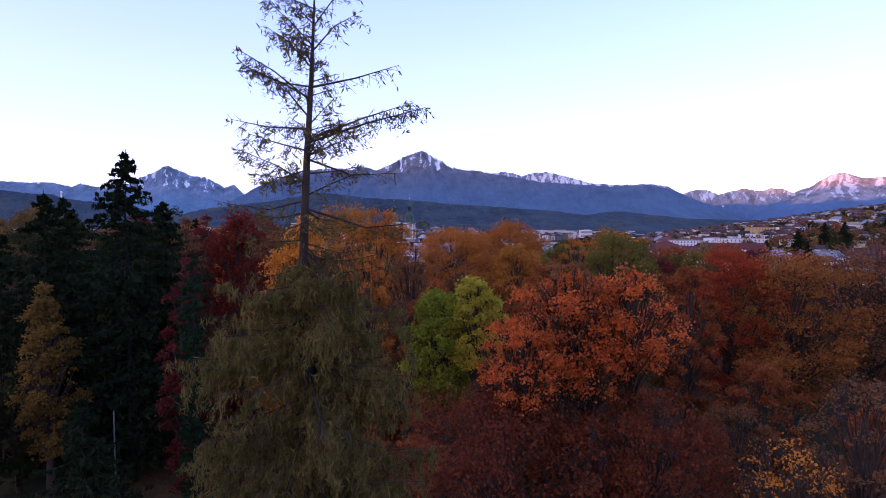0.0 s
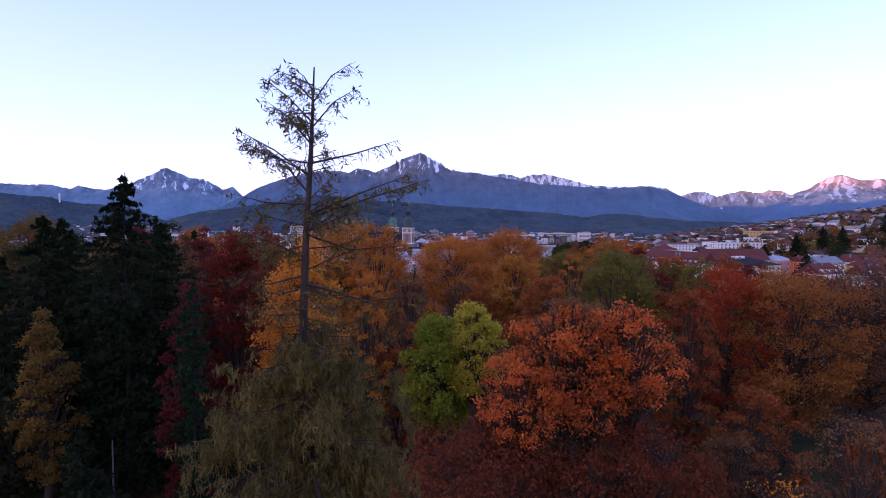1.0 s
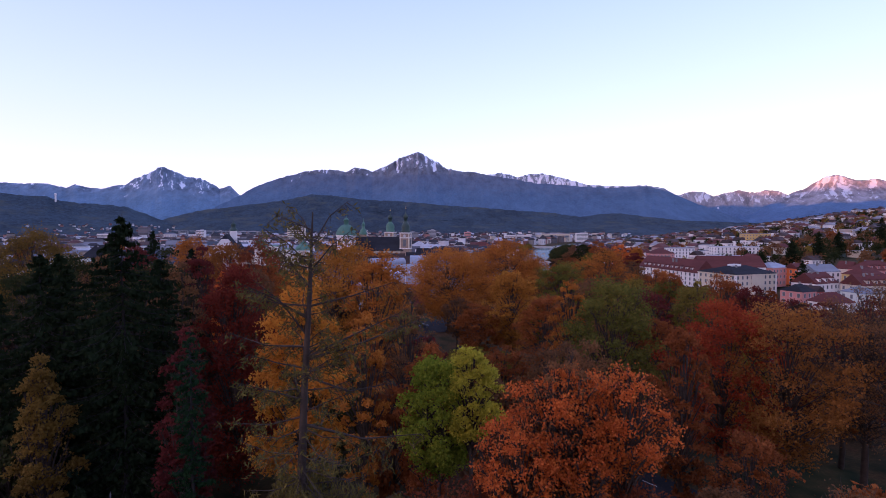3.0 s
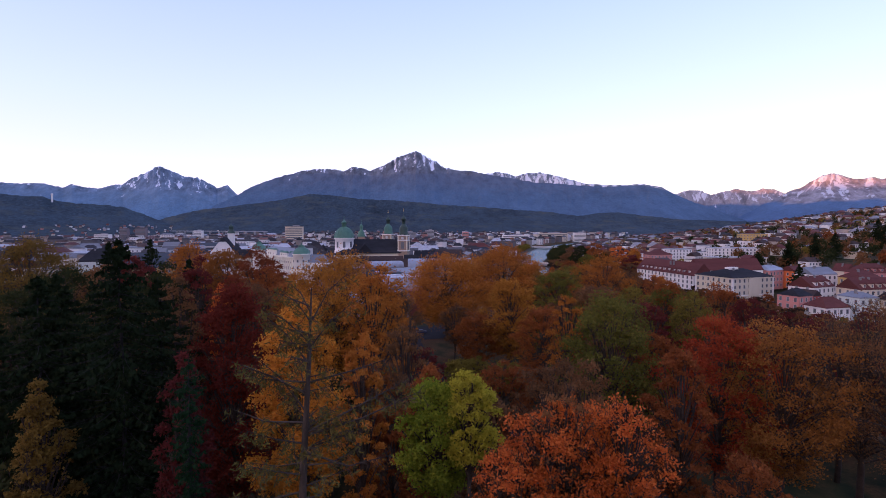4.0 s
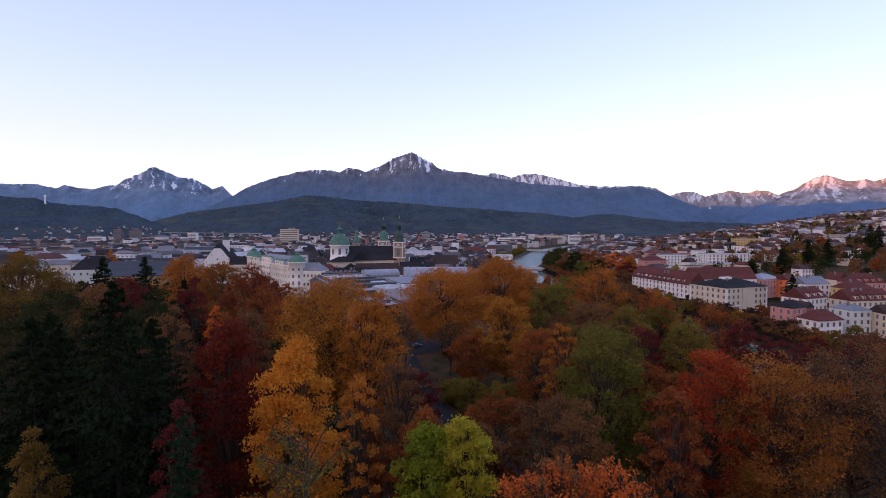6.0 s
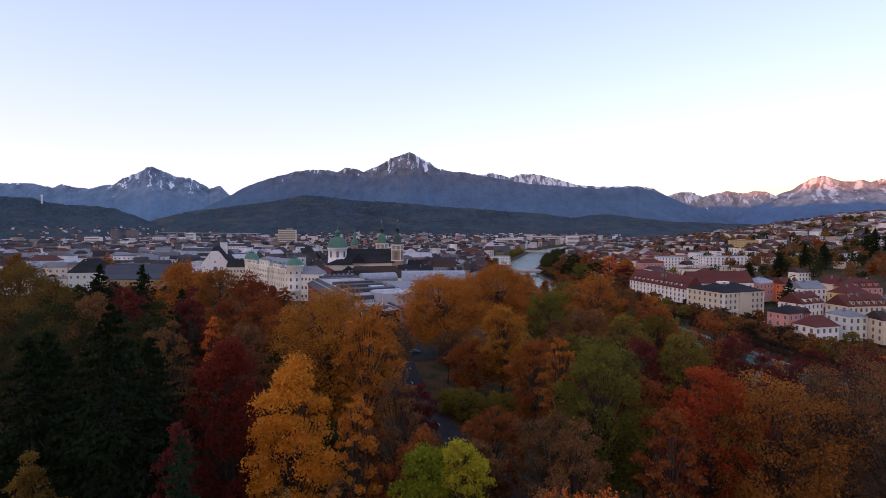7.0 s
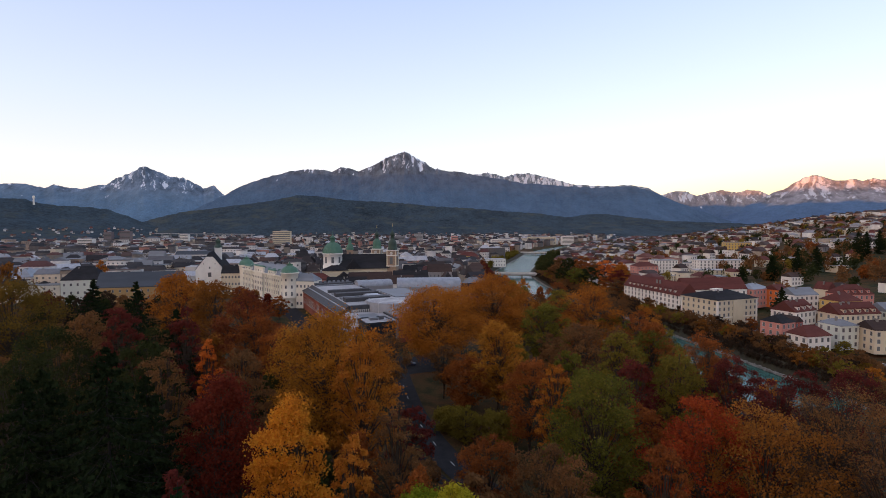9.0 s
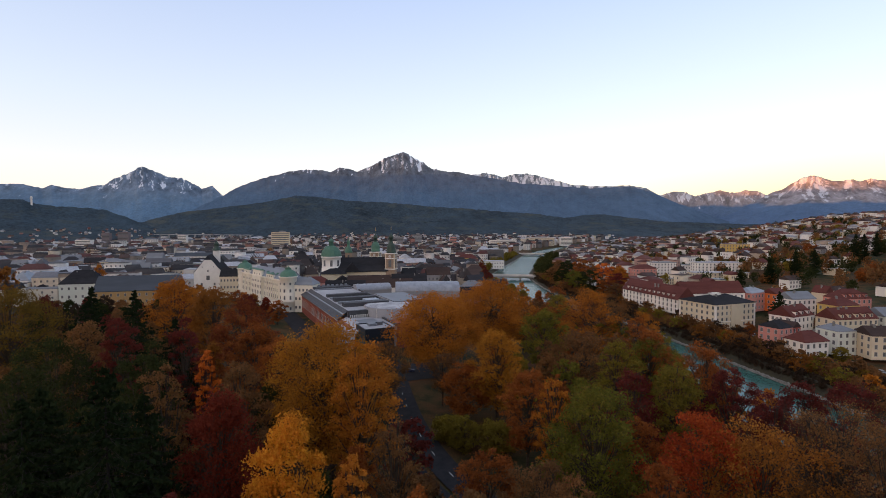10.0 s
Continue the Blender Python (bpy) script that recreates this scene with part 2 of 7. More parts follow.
LEAF = {
    "gold": foliage("leaves_gold", [(0.40, 0.135, 0.018), (0.68, 0.265, 0.028), (0.80, 0.42, 0.04)]),
    "orange": foliage("leaves_orange", [(0.33, 0.075, 0.018), (0.66, 0.165, 0.03), (0.80, 0.28, 0.045)]),
    "amber": foliage("leaves_amber", [(0.25, 0.082, 0.018), (0.45, 0.160, 0.025), (0.61, 0.255, 0.036)]),
    "ochre": foliage("leaves_ochre", [(0.26, 0.105, 0.018), (0.47, 0.195, 0.026), (0.63, 0.30, 0.036)]),
    "rust": foliage("leaves_rust", [(0.154, 0.051, 0.020), (0.290, 0.089, 0.024), (0.444, 0.145, 0.031)]),
    "crimson": foliage("leaves_crimson", [(0.085, 0.018, 0.013), (0.165, 0.030, 0.018), (0.26, 0.052, 0.025)]),
    "maroon": foliage("leaves_maroon", [(0.085, 0.024, 0.022), (0.154, 0.034, 0.027), (0.222, 0.051, 0.031)]),
    "lime": foliage("leaves_lime", [(0.10, 0.145, 0.012), (0.20, 0.24, 0.018), (0.38, 0.36, 0.025)]),
    "yellow": foliage("leaves_yellow", [(0.25, 0.225, 0.018), (0.43, 0.365, 0.028), (0.58, 0.49, 0.035)]),
    "green": foliage("leaves_green", [(0.085, 0.094, 0.021), (0.155, 0.143, 0.025), (0.28, 0.190, 0.030)]),
    "olive": foliage("leaves_olive", [(0.13, 0.105, 0.022), (0.22, 0.165, 0.028), (0.34, 0.225, 0.034)]),
    "brown": foliage("leaves_brown", [(0.122, 0.064, 0.032), (0.205, 0.10, 0.04), (0.32, 0.148, 0.045)]),
    "honey": foliage("leaves_honey", [(0.11, 0.068, 0.018), (0.19, 0.115, 0.024), (0.28, 0.17, 0.03)]),
    "fir": foliage("needles_fir", [(0.009, 0.022, 0.009), (0.015, 0.036, 0.013), (0.026, 0.05, 0.019)], 0.1),
    "russet": foliage("leaves_russet", [(0.11, 0.033, 0.019), (0.21, 0.058, 0.023), (0.33, 0.10, 0.028)]),
    "needle": foliage("needles_dark", [(0.010, 0.017, 0.008), (0.018, 0.027, 0.011), (0.032, 0.038, 0.014)], 0.1),
    "larch": foliage("needles_larch", [(0.085, 0.075, 0.025), (0.14, 0.115, 0.03), (0.22, 0.16, 0.035)], 0.3),
    "scarlet": foliage("leaves_scarlet", [(0.18, 0.034, 0.015), (0.36, 0.062, 0.02), (0.50, 0.12, 0.025)]),
    "bronze": foliage("leaves_bronze", [(0.17, 0.068, 0.02), (0.30, 0.118, 0.026), (0.44, 0.18, 0.033)]),
    "twig": foliage("leaves_twig", [(0.035, 0.026, 0.020), (0.060, 0.040, 0.027), (0.100, 0.058, 0.032)]),
    "darkgreen": foliage("leaves_dark_green", [(0.022, 0.031, 0.012), (0.039, 0.045, 0.015), (0.067, 0.056, 0.018)], 0.2),
}


def water_mat():
    m, n, l = nodes_of("river_water")
    v = tex_coord(n, l, (0.25, 0.12, 1), "Object")
    a, b = noise_tex(n, l, v, 1.2, 5, 0.6), noise_tex(n, l, v, 0.1, 3)
    c = ramp(n, [(0.3, (0.02, 0.075, 0.06)), (0.7, (0.045, 0.125, 0.10))])
    l.new(b, c.inputs["Fac"])
    return finish(m, n, l, c.outputs["Color"], 0.22, 0, a, 0.35, 0.25, 0.16)


MAT["water"] = water_mat()


def ground_mat():
    """Lawn and leaf litter in the park, dull town ground farther off."""
    m, n, l = nodes_of("ground_surface")
    geo = n.new("ShaderNodeNewGeometry")
    mp = n.new("ShaderNodeMapping")
    l.new(geo.outputs["Position"], mp.inputs["Vector"])
    v = mp.outputs["Vector"]
    big, mid, fine = noise_tex(n, l, v, 0.02, 5), noise_tex(n, l, v, 0.15, 5), noise_tex(n, l, v, 2.0, 4)
    grass = ramp(n, [(0.35, (0.018, 0.026, 0.012)), (0.65, (0.05, 0.055, 0.02))])
    l.new(mid, grass.inputs["Fac"])
    litter = ramp(n, [(0.3, (0.05, 0.025, 0.014)), (0.7, (0.14, 0.065, 0.025))])
    l.new(fine, litter.inputs["Fac"])
    k = ramp(n, [(0.42, (0, 0, 0)), (0.58, (1, 1, 1))])
    l.new(calc(n, l, "ADD", calc(n, l, "MULTIPLY", big, 0.6), calc(n, l, "MULTIPLY", mid, 0.4)), k.inputs["Fac"])
    c = mix_col(n, l, k.outputs["Color"], grass.outputs["Color"], litter.outputs["Color"])
    return finish(m, n, l, c, 0.95, 0, fine, 0.5, 0.1, 0.1)


MAT["ground"] = ground_mat()
MAT["asphalt"] = plain("asphalt", (0.020, 0.020, 0.022), (0.040, 0.039, 0.041), 1.0, 0.95, spec=0.1)
MAT["stone"] = plain("quay_stone", (0.14, 0.13, 0.12), (0.30, 0.28, 0.25), 1.5, 0.9, 0.5)

MAT["white_wall"] = plain("white_render", (0.68, 0.64, 0.57), (0.84, 0.80, 0.73), 0.5, 0.9, 0.1)
MAT["cream_wall"] = plain("cream_render", (0.54, 0.46, 0.32), (0.73, 0.64, 0.47), 0.5, 0.9, 0.1)
MAT["yellow_wall"] = plain("yellow_render", (0.50, 0.33, 0.10), (0.66, 0.46, 0.16), 0.5, 0.9, 0.1)
MAT["pink_wall"] = plain("pink_render", (0.47, 0.19, 0.155), (0.62, 0.30, 0.24), 0.5, 0.9, 0.1)
MAT["red_wall"] = plain("red_render", (0.26, 0.05, 0.04), (0.38, 0.09, 0.06), 0.5, 0.9, 0.1)
MAT["orange_wall"] = plain("orange_render", (0.55, 0.13, 0.03), (0.72, 0.20, 0.05), 0.5, 0.9, 0.1)
MAT["ochre_wall"] = plain("ochre_render", (0.30, 0.19, 0.08), (0.44, 0.29, 0.13), 0.5, 0.9, 0.1)
MAT["pale_wall"] = plain("pale_green_render", (0.52, 0.55, 0.47), (0.68, 0.70, 0.62), 0.5, 0.9, 0.1)
MAT["town_wall"] = palette("town_render", [(0.62, 0.59, 0.54), (0.40, 0.33, 0.25), (0.74, 0.71, 0.66), (0.34, 0.27, 0.21), (0.55, 0.46, 0.33), (0.30, 0.28, 0.27), (0.42, 0.25, 0.20), (0.68, 0.62, 0.50)])
MAT["far_wall"] = palette("far_town_render", [(0.66, 0.62, 0.58), (0.26, 0.22, 0.18), (0.82, 0.79, 0.74), (0.14, 0.125, 0.12), (0.36, 0.28, 0.22), (0.70, 0.66, 0.60), (0.38, 0.19, 0.15), (0.60, 0.52, 0.40)], 0.3, island=True)
MAT["town_roof"] = palette("town_roof", [(0.045, 0.038, 0.038), (0.11, 0.042, 0.033), (0.034, 0.034, 0.04), (0.055, 0.043, 0.04), (0.075, 0.05, 0.043), (0.12, 0.12, 0.13), (0.03, 0.028, 0.03)], 1.2, 0.9, contrast=0.4)
MAT["far_roof"] = palette("far_town_roof", [(0.042, 0.037, 0.038), (0.105, 0.04, 0.034), (0.028, 0.028, 0.032), (0.05, 0.042, 0.04), (0.085, 0.05, 0.04), (0.17, 0.175, 0.19), (0.024, 0.023, 0.026), (0.48, 0.48, 0.50), (0.033, 0.032, 0.034)], 0.8, 0.9, island=True, contrast=0.4)
MAT["red_roof"] = plain("red_tile_roof", (0.075, 0.024, 0.020), (0.15, 0.05, 0.040), 2.0, 0.85, 0.5, spec=0.15)
MAT["dark_roof"] = plain("dark_slate_roof", (0.016, 0.0165, 0.019), (0.042, 0.042, 0.046), 2.0, 0.92, 0.5, spec=0.05)
MAT["brown_roof"] = plain("brown_shingle_roof", (0.035, 0.025, 0.023), (0.075, 0.05, 0.042), 2.0, 0.85, 0.5, spec=0.12)
MAT["tin_roof"] = plain("pale_tin_roof", (0.20, 0.22, 0.25), (0.36, 0.385, 0.42), 0.8, 0.55, 0.15, 0.2)
MAT["grey_roof"] = plain("grey_sheet_roof", (0.13, 0.14, 0.155), (0.22, 0.235, 0.255), 0.8, 0.55, 0.15)
MAT["gravel_roof"] = plain("pale_gravel_roof", (0.30, 0.30, 0.31), (0.50, 0.50, 0.51), 1.5, 0.9, 0.3)
MAT["copper"] = plain("green_copper", (0.05, 0.12, 0.085), (0.11, 0.23, 0.155), 0.6, 0.6, 0.15)
MAT["dark_copper"] = plain("dark_copper", (0.025, 0.04, 0.032), (0.06, 0.10, 0.075), 0.8, 0.55, 0.15)
MAT["gilt"] = plain("gilded_metal", (0.6, 0.38, 0.1), (0.8, 0.55, 0.2), 1.0, 0.3, 0.05, 1.0)
MAT["brick_wall"] = plain("red_brick_render", (0.22, 0.06, 0.04), (0.36, 0.12, 0.08), 1.2, 0.9, 0.3)
MAT["navy_panel"] = plain("dark_blue_panel", (0.012, 0.02, 0.03), (0.025, 0.035, 0.05), 0.5, 0.35, 0.05)
MAT["grey_panel"] = plain("grey_panel", (0.22, 0.22, 0.23), (0.32, 0.32, 0.33), 0.4, 0.6, 0.05)
MAT["glass"] = plain("window_glass", (0.085, 0.085, 0.085), (0.20, 0.20, 0.20), 0.7, 0.12, 0.02, 0.0, 0.3, 0.6)
MAT["frame"] = plain("window_frame", (0.45, 0.43, 0.40), (0.6, 0.58, 0.54), 2.0, 0.7, 0.05)
MAT["tower_stone"] = plain("tower_stone", (0.22, 0.15, 0.10), (0.38, 0.28, 0.20), 0.8, 0.9, 0.3)
MAT["brown_wall"] = plain("brown_render", (0.10, 0.07, 0.06), (0.18, 0.13, 0.11), 0.5, 0.9, 0.1)
MAT["palace_wall"] = plain("palace_render", (0.66, 0.61, 0.49), (0.83, 0.79, 0.68), 0.5, 0.9, 0.1)
MAT["frost_roof"] = plain("frosted_flat_roof", (0.13, 0.13, 0.14), (0.66, 0.66, 0.67), 0.45, 0.9, 0.3)
MAT["lead_roof"] = plain("dark_lead_roof", (0.035, 0.036, 0.04), (0.085, 0.085, 0.092), 1.2, 0.7, 0.3)
MAT["roof_glass"] = plain("roof_glass", (0.30, 0.33, 0.37), (0.46, 0.49, 0.53), 0.8, 0.25, 0.02, spec=0.6)
MAT["concrete"] = plain("concrete", (0.28, 0.28, 0.28), (0.42, 0.42, 0.41), 0.8, 0.9, 0.2)
MAT["steel"] = plain("steel", (0.12, 0.12, 0.13), (0.2, 0.2, 0.21), 2.0, 0.5, 0.05, 0.6)
MAT["road_paint"] = plain("road_paint", (0.45, 0.45, 0.44), (0.65, 0.65, 0.63), 3.0, 0.8, 0.1)

MAT["slate_blue_roof"] = plain("slate_blue_sheet_roof", (0.032, 0.04, 0.05), (0.075, 0.088, 0.105), 0.8, 0.75, 0.15)
MAT["slope_wall"] = palette("slope_render", [(0.80, 0.77, 0.72), (0.62, 0.55, 0.44), (0.85, 0.83, 0.79), (0.46, 0.38, 0.30), (0.76, 0.68, 0.53), (0.55, 0.34, 0.27), (0.82, 0.79, 0.72)], 0.3, island=True)
MAT["slope_roof"] = palette("slope_roof", [(0.12, 0.04, 0.032), (0.07, 0.042, 0.036), (0.045, 0.04, 0.04), (0.15, 0.055, 0.042), (0.085, 0.06, 0.05), (0.30, 0.295, 0.30)], 0.8, 0.9, island=True, contrast=0.4)
# ---- building blocks ----
def mesh_of(name, verts, faces, mats=(), slots=None):
    """A mesh from arrays: verts (n, 3), faces (m, k) with k corners each."""
    verts, faces = np.asarray(verts, np.float32), np.asarray(faces, np.int32)
    me = bpy.data.meshes.new(name)
    k = faces.shape[1]
    me.vertices.add(len(verts))
    me.vertices.foreach_set("co", verts.ravel())
    me.loops.add(faces.size)
    me.loops.foreach_set("vertex_index", faces.ravel())
    me.polygons.add(len(faces))
    me.polygons.foreach_set("loop_start", np.arange(0, faces.size, k, dtype=np.int32))
    me.polygons.foreach_set("loop_total", np.full(len(faces), k, np.int32))
    for m in mats:
        me.materials.append(m)
    if slots is not None:
        me.polygons.foreach_set("material_index", np.asarray(slots, np.int32))
    me.update(calc_edges=True)
    return me


def bm_mesh(name, bm, mats=()):
    me = bpy.data.meshes.new(name)
    bm.to_mesh(me)
    bm.free()
    for m in mats:
        me.materials.append(m)
    return me


def part(name, me, parent, label="", m=None):
    """Links a mesh as one part under a thing."""
    ob = new(name, me)
    ob.parent = parent
    if m is not None:
        ob.matrix_basis = m
    if label:
        ob["label"] = label
    return ob


def smooth(me):
    me.polygons.foreach_set("use_smooth", np.ones(len(me.polygons), bool))
    return me


def fractal(x, y, octaves=5, seed=0, ridged=False):
    """Value noise on arrays, about -1..1."""
    rng = np.random.RandomState(seed)
    out, amp, tot = np.zeros_like(x, dtype=float), 1.0, 0.0
    for o in range(octaves):
        tab = rng.rand(64, 64)
        fx, fy = x * 2 ** o + rng.rand() * 50, y * 2 ** o + rng.rand() * 50
        ix, iy = np.floor(fx).astype(int), np.floor(fy).astype(int)
        u, v = fx - ix, fy - iy
        u, v = u * u * (3 - 2 * u), v * v * (3 - 2 * v)
        g = lambda a, b: tab[a % 64, b % 64]
        val = (g(ix, iy) * (1 - u) + g(ix + 1, iy) * u) * (1 - v) + (g(ix, iy + 1) * (1 - u) + g(ix + 1, iy + 1) * u) * v
        val = val * 2 - 1
        out += amp * ((1 - 2 * np.abs(val)) if ridged else val)
        tot, amp = tot + amp, amp * 0.5
    return out / tot


# ---- the lie of the land ----
WATER = -4.0
BANK_Y = [-3000, -400, 0, 150, 205, 250, 333, 425, 500, 579, 640, 695, 800, 897, 1071, 1300, 1800, 4800]
BANK_X = [424, 194, 157, 151, 148, 143, 135, 126, 125, 130, 139, 155, 186, 217, 268, 360, 640, 2600]
_by = np.arange(-3000.0, 4800.0, 10.0)
_bx = np.convolve(np.pad(np.interp(_by, BANK_Y, BANK_X), 3, mode="edge"), np.ones(7) / 7, "valid")
RIVER_WIDTH = 56.0


def bank(y):
    """x of the far (western) bank of the river."""
    return np.interp(y, _by, _bx)


def land(x, y):
    """Height of the ground."""
    s = x - bank(y)
    rise = np.clip(s - 70, 0, None)
    hill = 0.084 * rise + 0.00006 * rise ** 2
    hill = np.where(hill > 80, 80 + 0.2 * (hill - 80), hill)
    fade = np.clip((2300 - y) / 1100, 0, 1) * np.clip((y + 400) / 400, 0, 1)
    z = hill * fade * fade * (3 - 2 * fade)
    return z


def build_ground():
    s = np.concatenate([-np.geomspace(60, 6500, 60)[::-1] - RIVER_WIDTH + 60 - 8, [-RIVER_WIDTH - 7.5, -RIVER_WIDTH, -RIVER_WIDTH + 2.5, -2.5, 0, 6, 7], np.linspace(12, 900, 75), np.geomspace(930, 6500, 25)])
    y = np.concatenate([-np.geomspace(20, 3000, 20)[::-1], np.linspace(-10, 1200, 130), np.geomspace(1220, 4700, 40)])
    S, Y = np.meshgrid(s, y)
    X = S + bank(Y)
    Z = land(X, Y)
    Z += 0.25 * fractal(X / 30, Y / 30, 3, 4) * (np.abs(S + RIVER_WIDTH / 2) > 40)
    bed = (S > -RIVER_WIDTH + 1) & (S < -1)
    Z = np.where(bed, WATER - 2.5, Z)
    r, c = S.shape
    i = np.arange(r * c).reshape(r, c)
    f = np.stack([i[:-1, :-1], i[:-1, 1:], i[1:, 1:], i[1:, :-1]], -1).reshape(-1, 4)
    ob = new("ground", smooth(mesh_of("ground", np.stack([X, Y, Z], -1).reshape(-1, 3), f, [MAT["ground"]])))
    tagged(ob, "park lawn with fallen leaves and valley floor rising to a hillside", "ground", kind="structure")
    yy = np.concatenate([np.arange(-1500, 1300, 20), np.arange(1300, 4700, 80)])
    a = np.stack([bank(yy) - RIVER_WIDTH - 1, yy, np.full(len(yy), WATER)], -1)
    b = np.stack([bank(yy) + 1, yy, np.full(len(yy), WATER)], -1)
    k = len(yy)
    q = np.arange(k - 1)
    wob = new("river_water", smooth(mesh_of("river_water", np.concatenate([a, b]), np.stack([q, q + k, q + k + 1, q + 1], -1), [MAT["water"]])))
    tagged(wob, "teal green river flowing between stone banks", "river", kind="structure")


build_ground()


def ridge(name, label, mat, crest, far, near, seed, rough=10.0, base=-20.0, back=700, steps=420, spur=1.0, eye=46.0, crag=None, rows=56):
    """A mountain range. crest: (bearing, elevation) in degrees as seen from the park; far, near: metres to its crest and foot."""
    bear, elev = np.array([c[0] for c in crest]), np.array([c[1] for c in crest])
    u = np.linspace(bear[0], bear[-1], steps)
    e = np.interp(u, bear, elev)
    top = eye + far * np.tan(np.radians(e)) + rough * 0.7 * fractal(u * 1.6, u * 0, 5, seed, True)
    v = np.concatenate([np.linspace(0, 1, rows) ** (1.15 if crag is None else 0.8), [1.12, 1.35]])
    U, V = np.meshgrid(u, v)
    TOP = np.broadcast_to(top, U.shape)
    vv = np.clip(V, 0, 1)
    R = near + (far - near) * vv + np.clip(V - 1, 0, 1) * back
    prof = 0.62 * vv + 0.38 * vv ** 2.4
    H = base + (TOP - base) * prof
    k = (far * math.radians(1)) / 300.0
    spurs = fractal(U * k * 1.1 + 0.6 * fractal(U * k, V * 3, 3, seed + 5), V * 1.6, 5, seed + 1, True)
    env = np.sin(np.pi * vv ** 0.9) ** 0.8 * np.clip(TOP - base, 0, None)
    H += spur * env * (0.11 * spurs - 0.03) + rough * 0.5 * env / (env.max() + 1e-6) * fractal(U * k * 9, V * 14, 4, seed + 2)
    R += 0.35 * (far - near) * 0.3 * spurs * np.sin(np.pi * vv)
    # ribs and gullies that run down the upper faces
    ribs = fractal(U * k * 11 + 1.6 * fractal(U * k * 3, V * 9, 4, seed + 7), V * 5 + U * k * 3.0, 5, seed + 6, True)
    if crag:
        high = np.clip((H - crag[0]) / 90, 0, 1) * (V <= 1)
        H += crag[1] * high * (ribs - 0.25) * np.where(vv > 0.985, 0.35, 1.0)
    H = np.where(V > 1, np.maximum(base, TOP - (V - 1) / 0.35 * np.maximum(TOP - base, 0)), H)
    a = np.radians(U)
    r, c = U.shape
    i = np.arange(r * c).reshape(r, c)
    f = np.stack([i[:-1, :-1], i[:-1, 1:], i[1:, 1:], i[1:, :-1]], -1).reshape(-1, 4)
    me = mesh_of(name, np.stack([R * np.sin(a), R * np.cos(a), H], -1).reshape(-1, 3), f, [mat])
    me.attributes.new("gully", "FLOAT", "POINT").data.foreach_set("value", np.ascontiguousarray(-ribs, np.float32).ravel())
    ob = new(name, smooth(me))
    return tagged(ob, label, "mountain", kind="structure")


ridge("mountain_main", "broad mountain, blue-grey with painted haze, with wooded flanks and a snowy rocky summit", MAT["main_mountain"], [
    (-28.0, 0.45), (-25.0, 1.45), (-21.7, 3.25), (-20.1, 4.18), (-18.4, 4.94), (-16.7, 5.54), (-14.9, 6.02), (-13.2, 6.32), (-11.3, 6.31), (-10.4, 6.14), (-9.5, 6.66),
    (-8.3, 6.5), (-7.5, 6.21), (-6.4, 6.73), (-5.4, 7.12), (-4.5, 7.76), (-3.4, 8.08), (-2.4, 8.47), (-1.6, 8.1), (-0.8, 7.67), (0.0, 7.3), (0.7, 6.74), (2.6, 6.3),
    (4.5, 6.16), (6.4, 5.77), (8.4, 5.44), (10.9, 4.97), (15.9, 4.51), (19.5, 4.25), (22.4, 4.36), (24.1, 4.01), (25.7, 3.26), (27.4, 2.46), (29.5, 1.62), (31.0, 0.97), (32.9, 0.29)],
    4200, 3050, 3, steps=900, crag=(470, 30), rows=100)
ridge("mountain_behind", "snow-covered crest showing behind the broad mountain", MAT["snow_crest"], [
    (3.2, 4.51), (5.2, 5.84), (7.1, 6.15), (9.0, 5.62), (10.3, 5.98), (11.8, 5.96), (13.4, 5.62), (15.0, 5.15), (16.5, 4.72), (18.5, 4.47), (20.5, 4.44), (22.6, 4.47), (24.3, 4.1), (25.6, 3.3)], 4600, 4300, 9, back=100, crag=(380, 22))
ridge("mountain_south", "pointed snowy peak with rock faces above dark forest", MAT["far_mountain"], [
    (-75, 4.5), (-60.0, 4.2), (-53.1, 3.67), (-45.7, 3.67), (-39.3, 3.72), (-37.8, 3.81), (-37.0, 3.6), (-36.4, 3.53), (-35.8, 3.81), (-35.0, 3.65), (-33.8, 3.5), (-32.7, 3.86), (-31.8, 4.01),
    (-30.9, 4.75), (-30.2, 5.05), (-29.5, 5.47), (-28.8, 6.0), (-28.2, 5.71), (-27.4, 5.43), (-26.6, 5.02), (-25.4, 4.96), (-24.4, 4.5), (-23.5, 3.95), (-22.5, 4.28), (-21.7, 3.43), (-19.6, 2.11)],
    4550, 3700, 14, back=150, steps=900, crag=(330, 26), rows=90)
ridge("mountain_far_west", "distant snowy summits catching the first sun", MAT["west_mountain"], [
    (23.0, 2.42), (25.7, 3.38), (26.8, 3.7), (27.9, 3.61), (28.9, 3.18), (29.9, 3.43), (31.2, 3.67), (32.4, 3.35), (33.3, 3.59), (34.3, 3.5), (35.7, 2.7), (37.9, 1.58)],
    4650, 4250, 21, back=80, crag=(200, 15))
ridge("mountain_west", "western mountain with sunlit snowy top over shaded slopes blued by painted haze", MAT["west_mountain"], [
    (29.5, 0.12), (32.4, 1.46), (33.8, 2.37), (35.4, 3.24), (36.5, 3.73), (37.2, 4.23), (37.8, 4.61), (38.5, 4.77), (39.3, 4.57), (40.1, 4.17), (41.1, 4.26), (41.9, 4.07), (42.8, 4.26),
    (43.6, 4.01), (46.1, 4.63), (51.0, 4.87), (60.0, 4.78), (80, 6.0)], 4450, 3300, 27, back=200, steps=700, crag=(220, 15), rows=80)
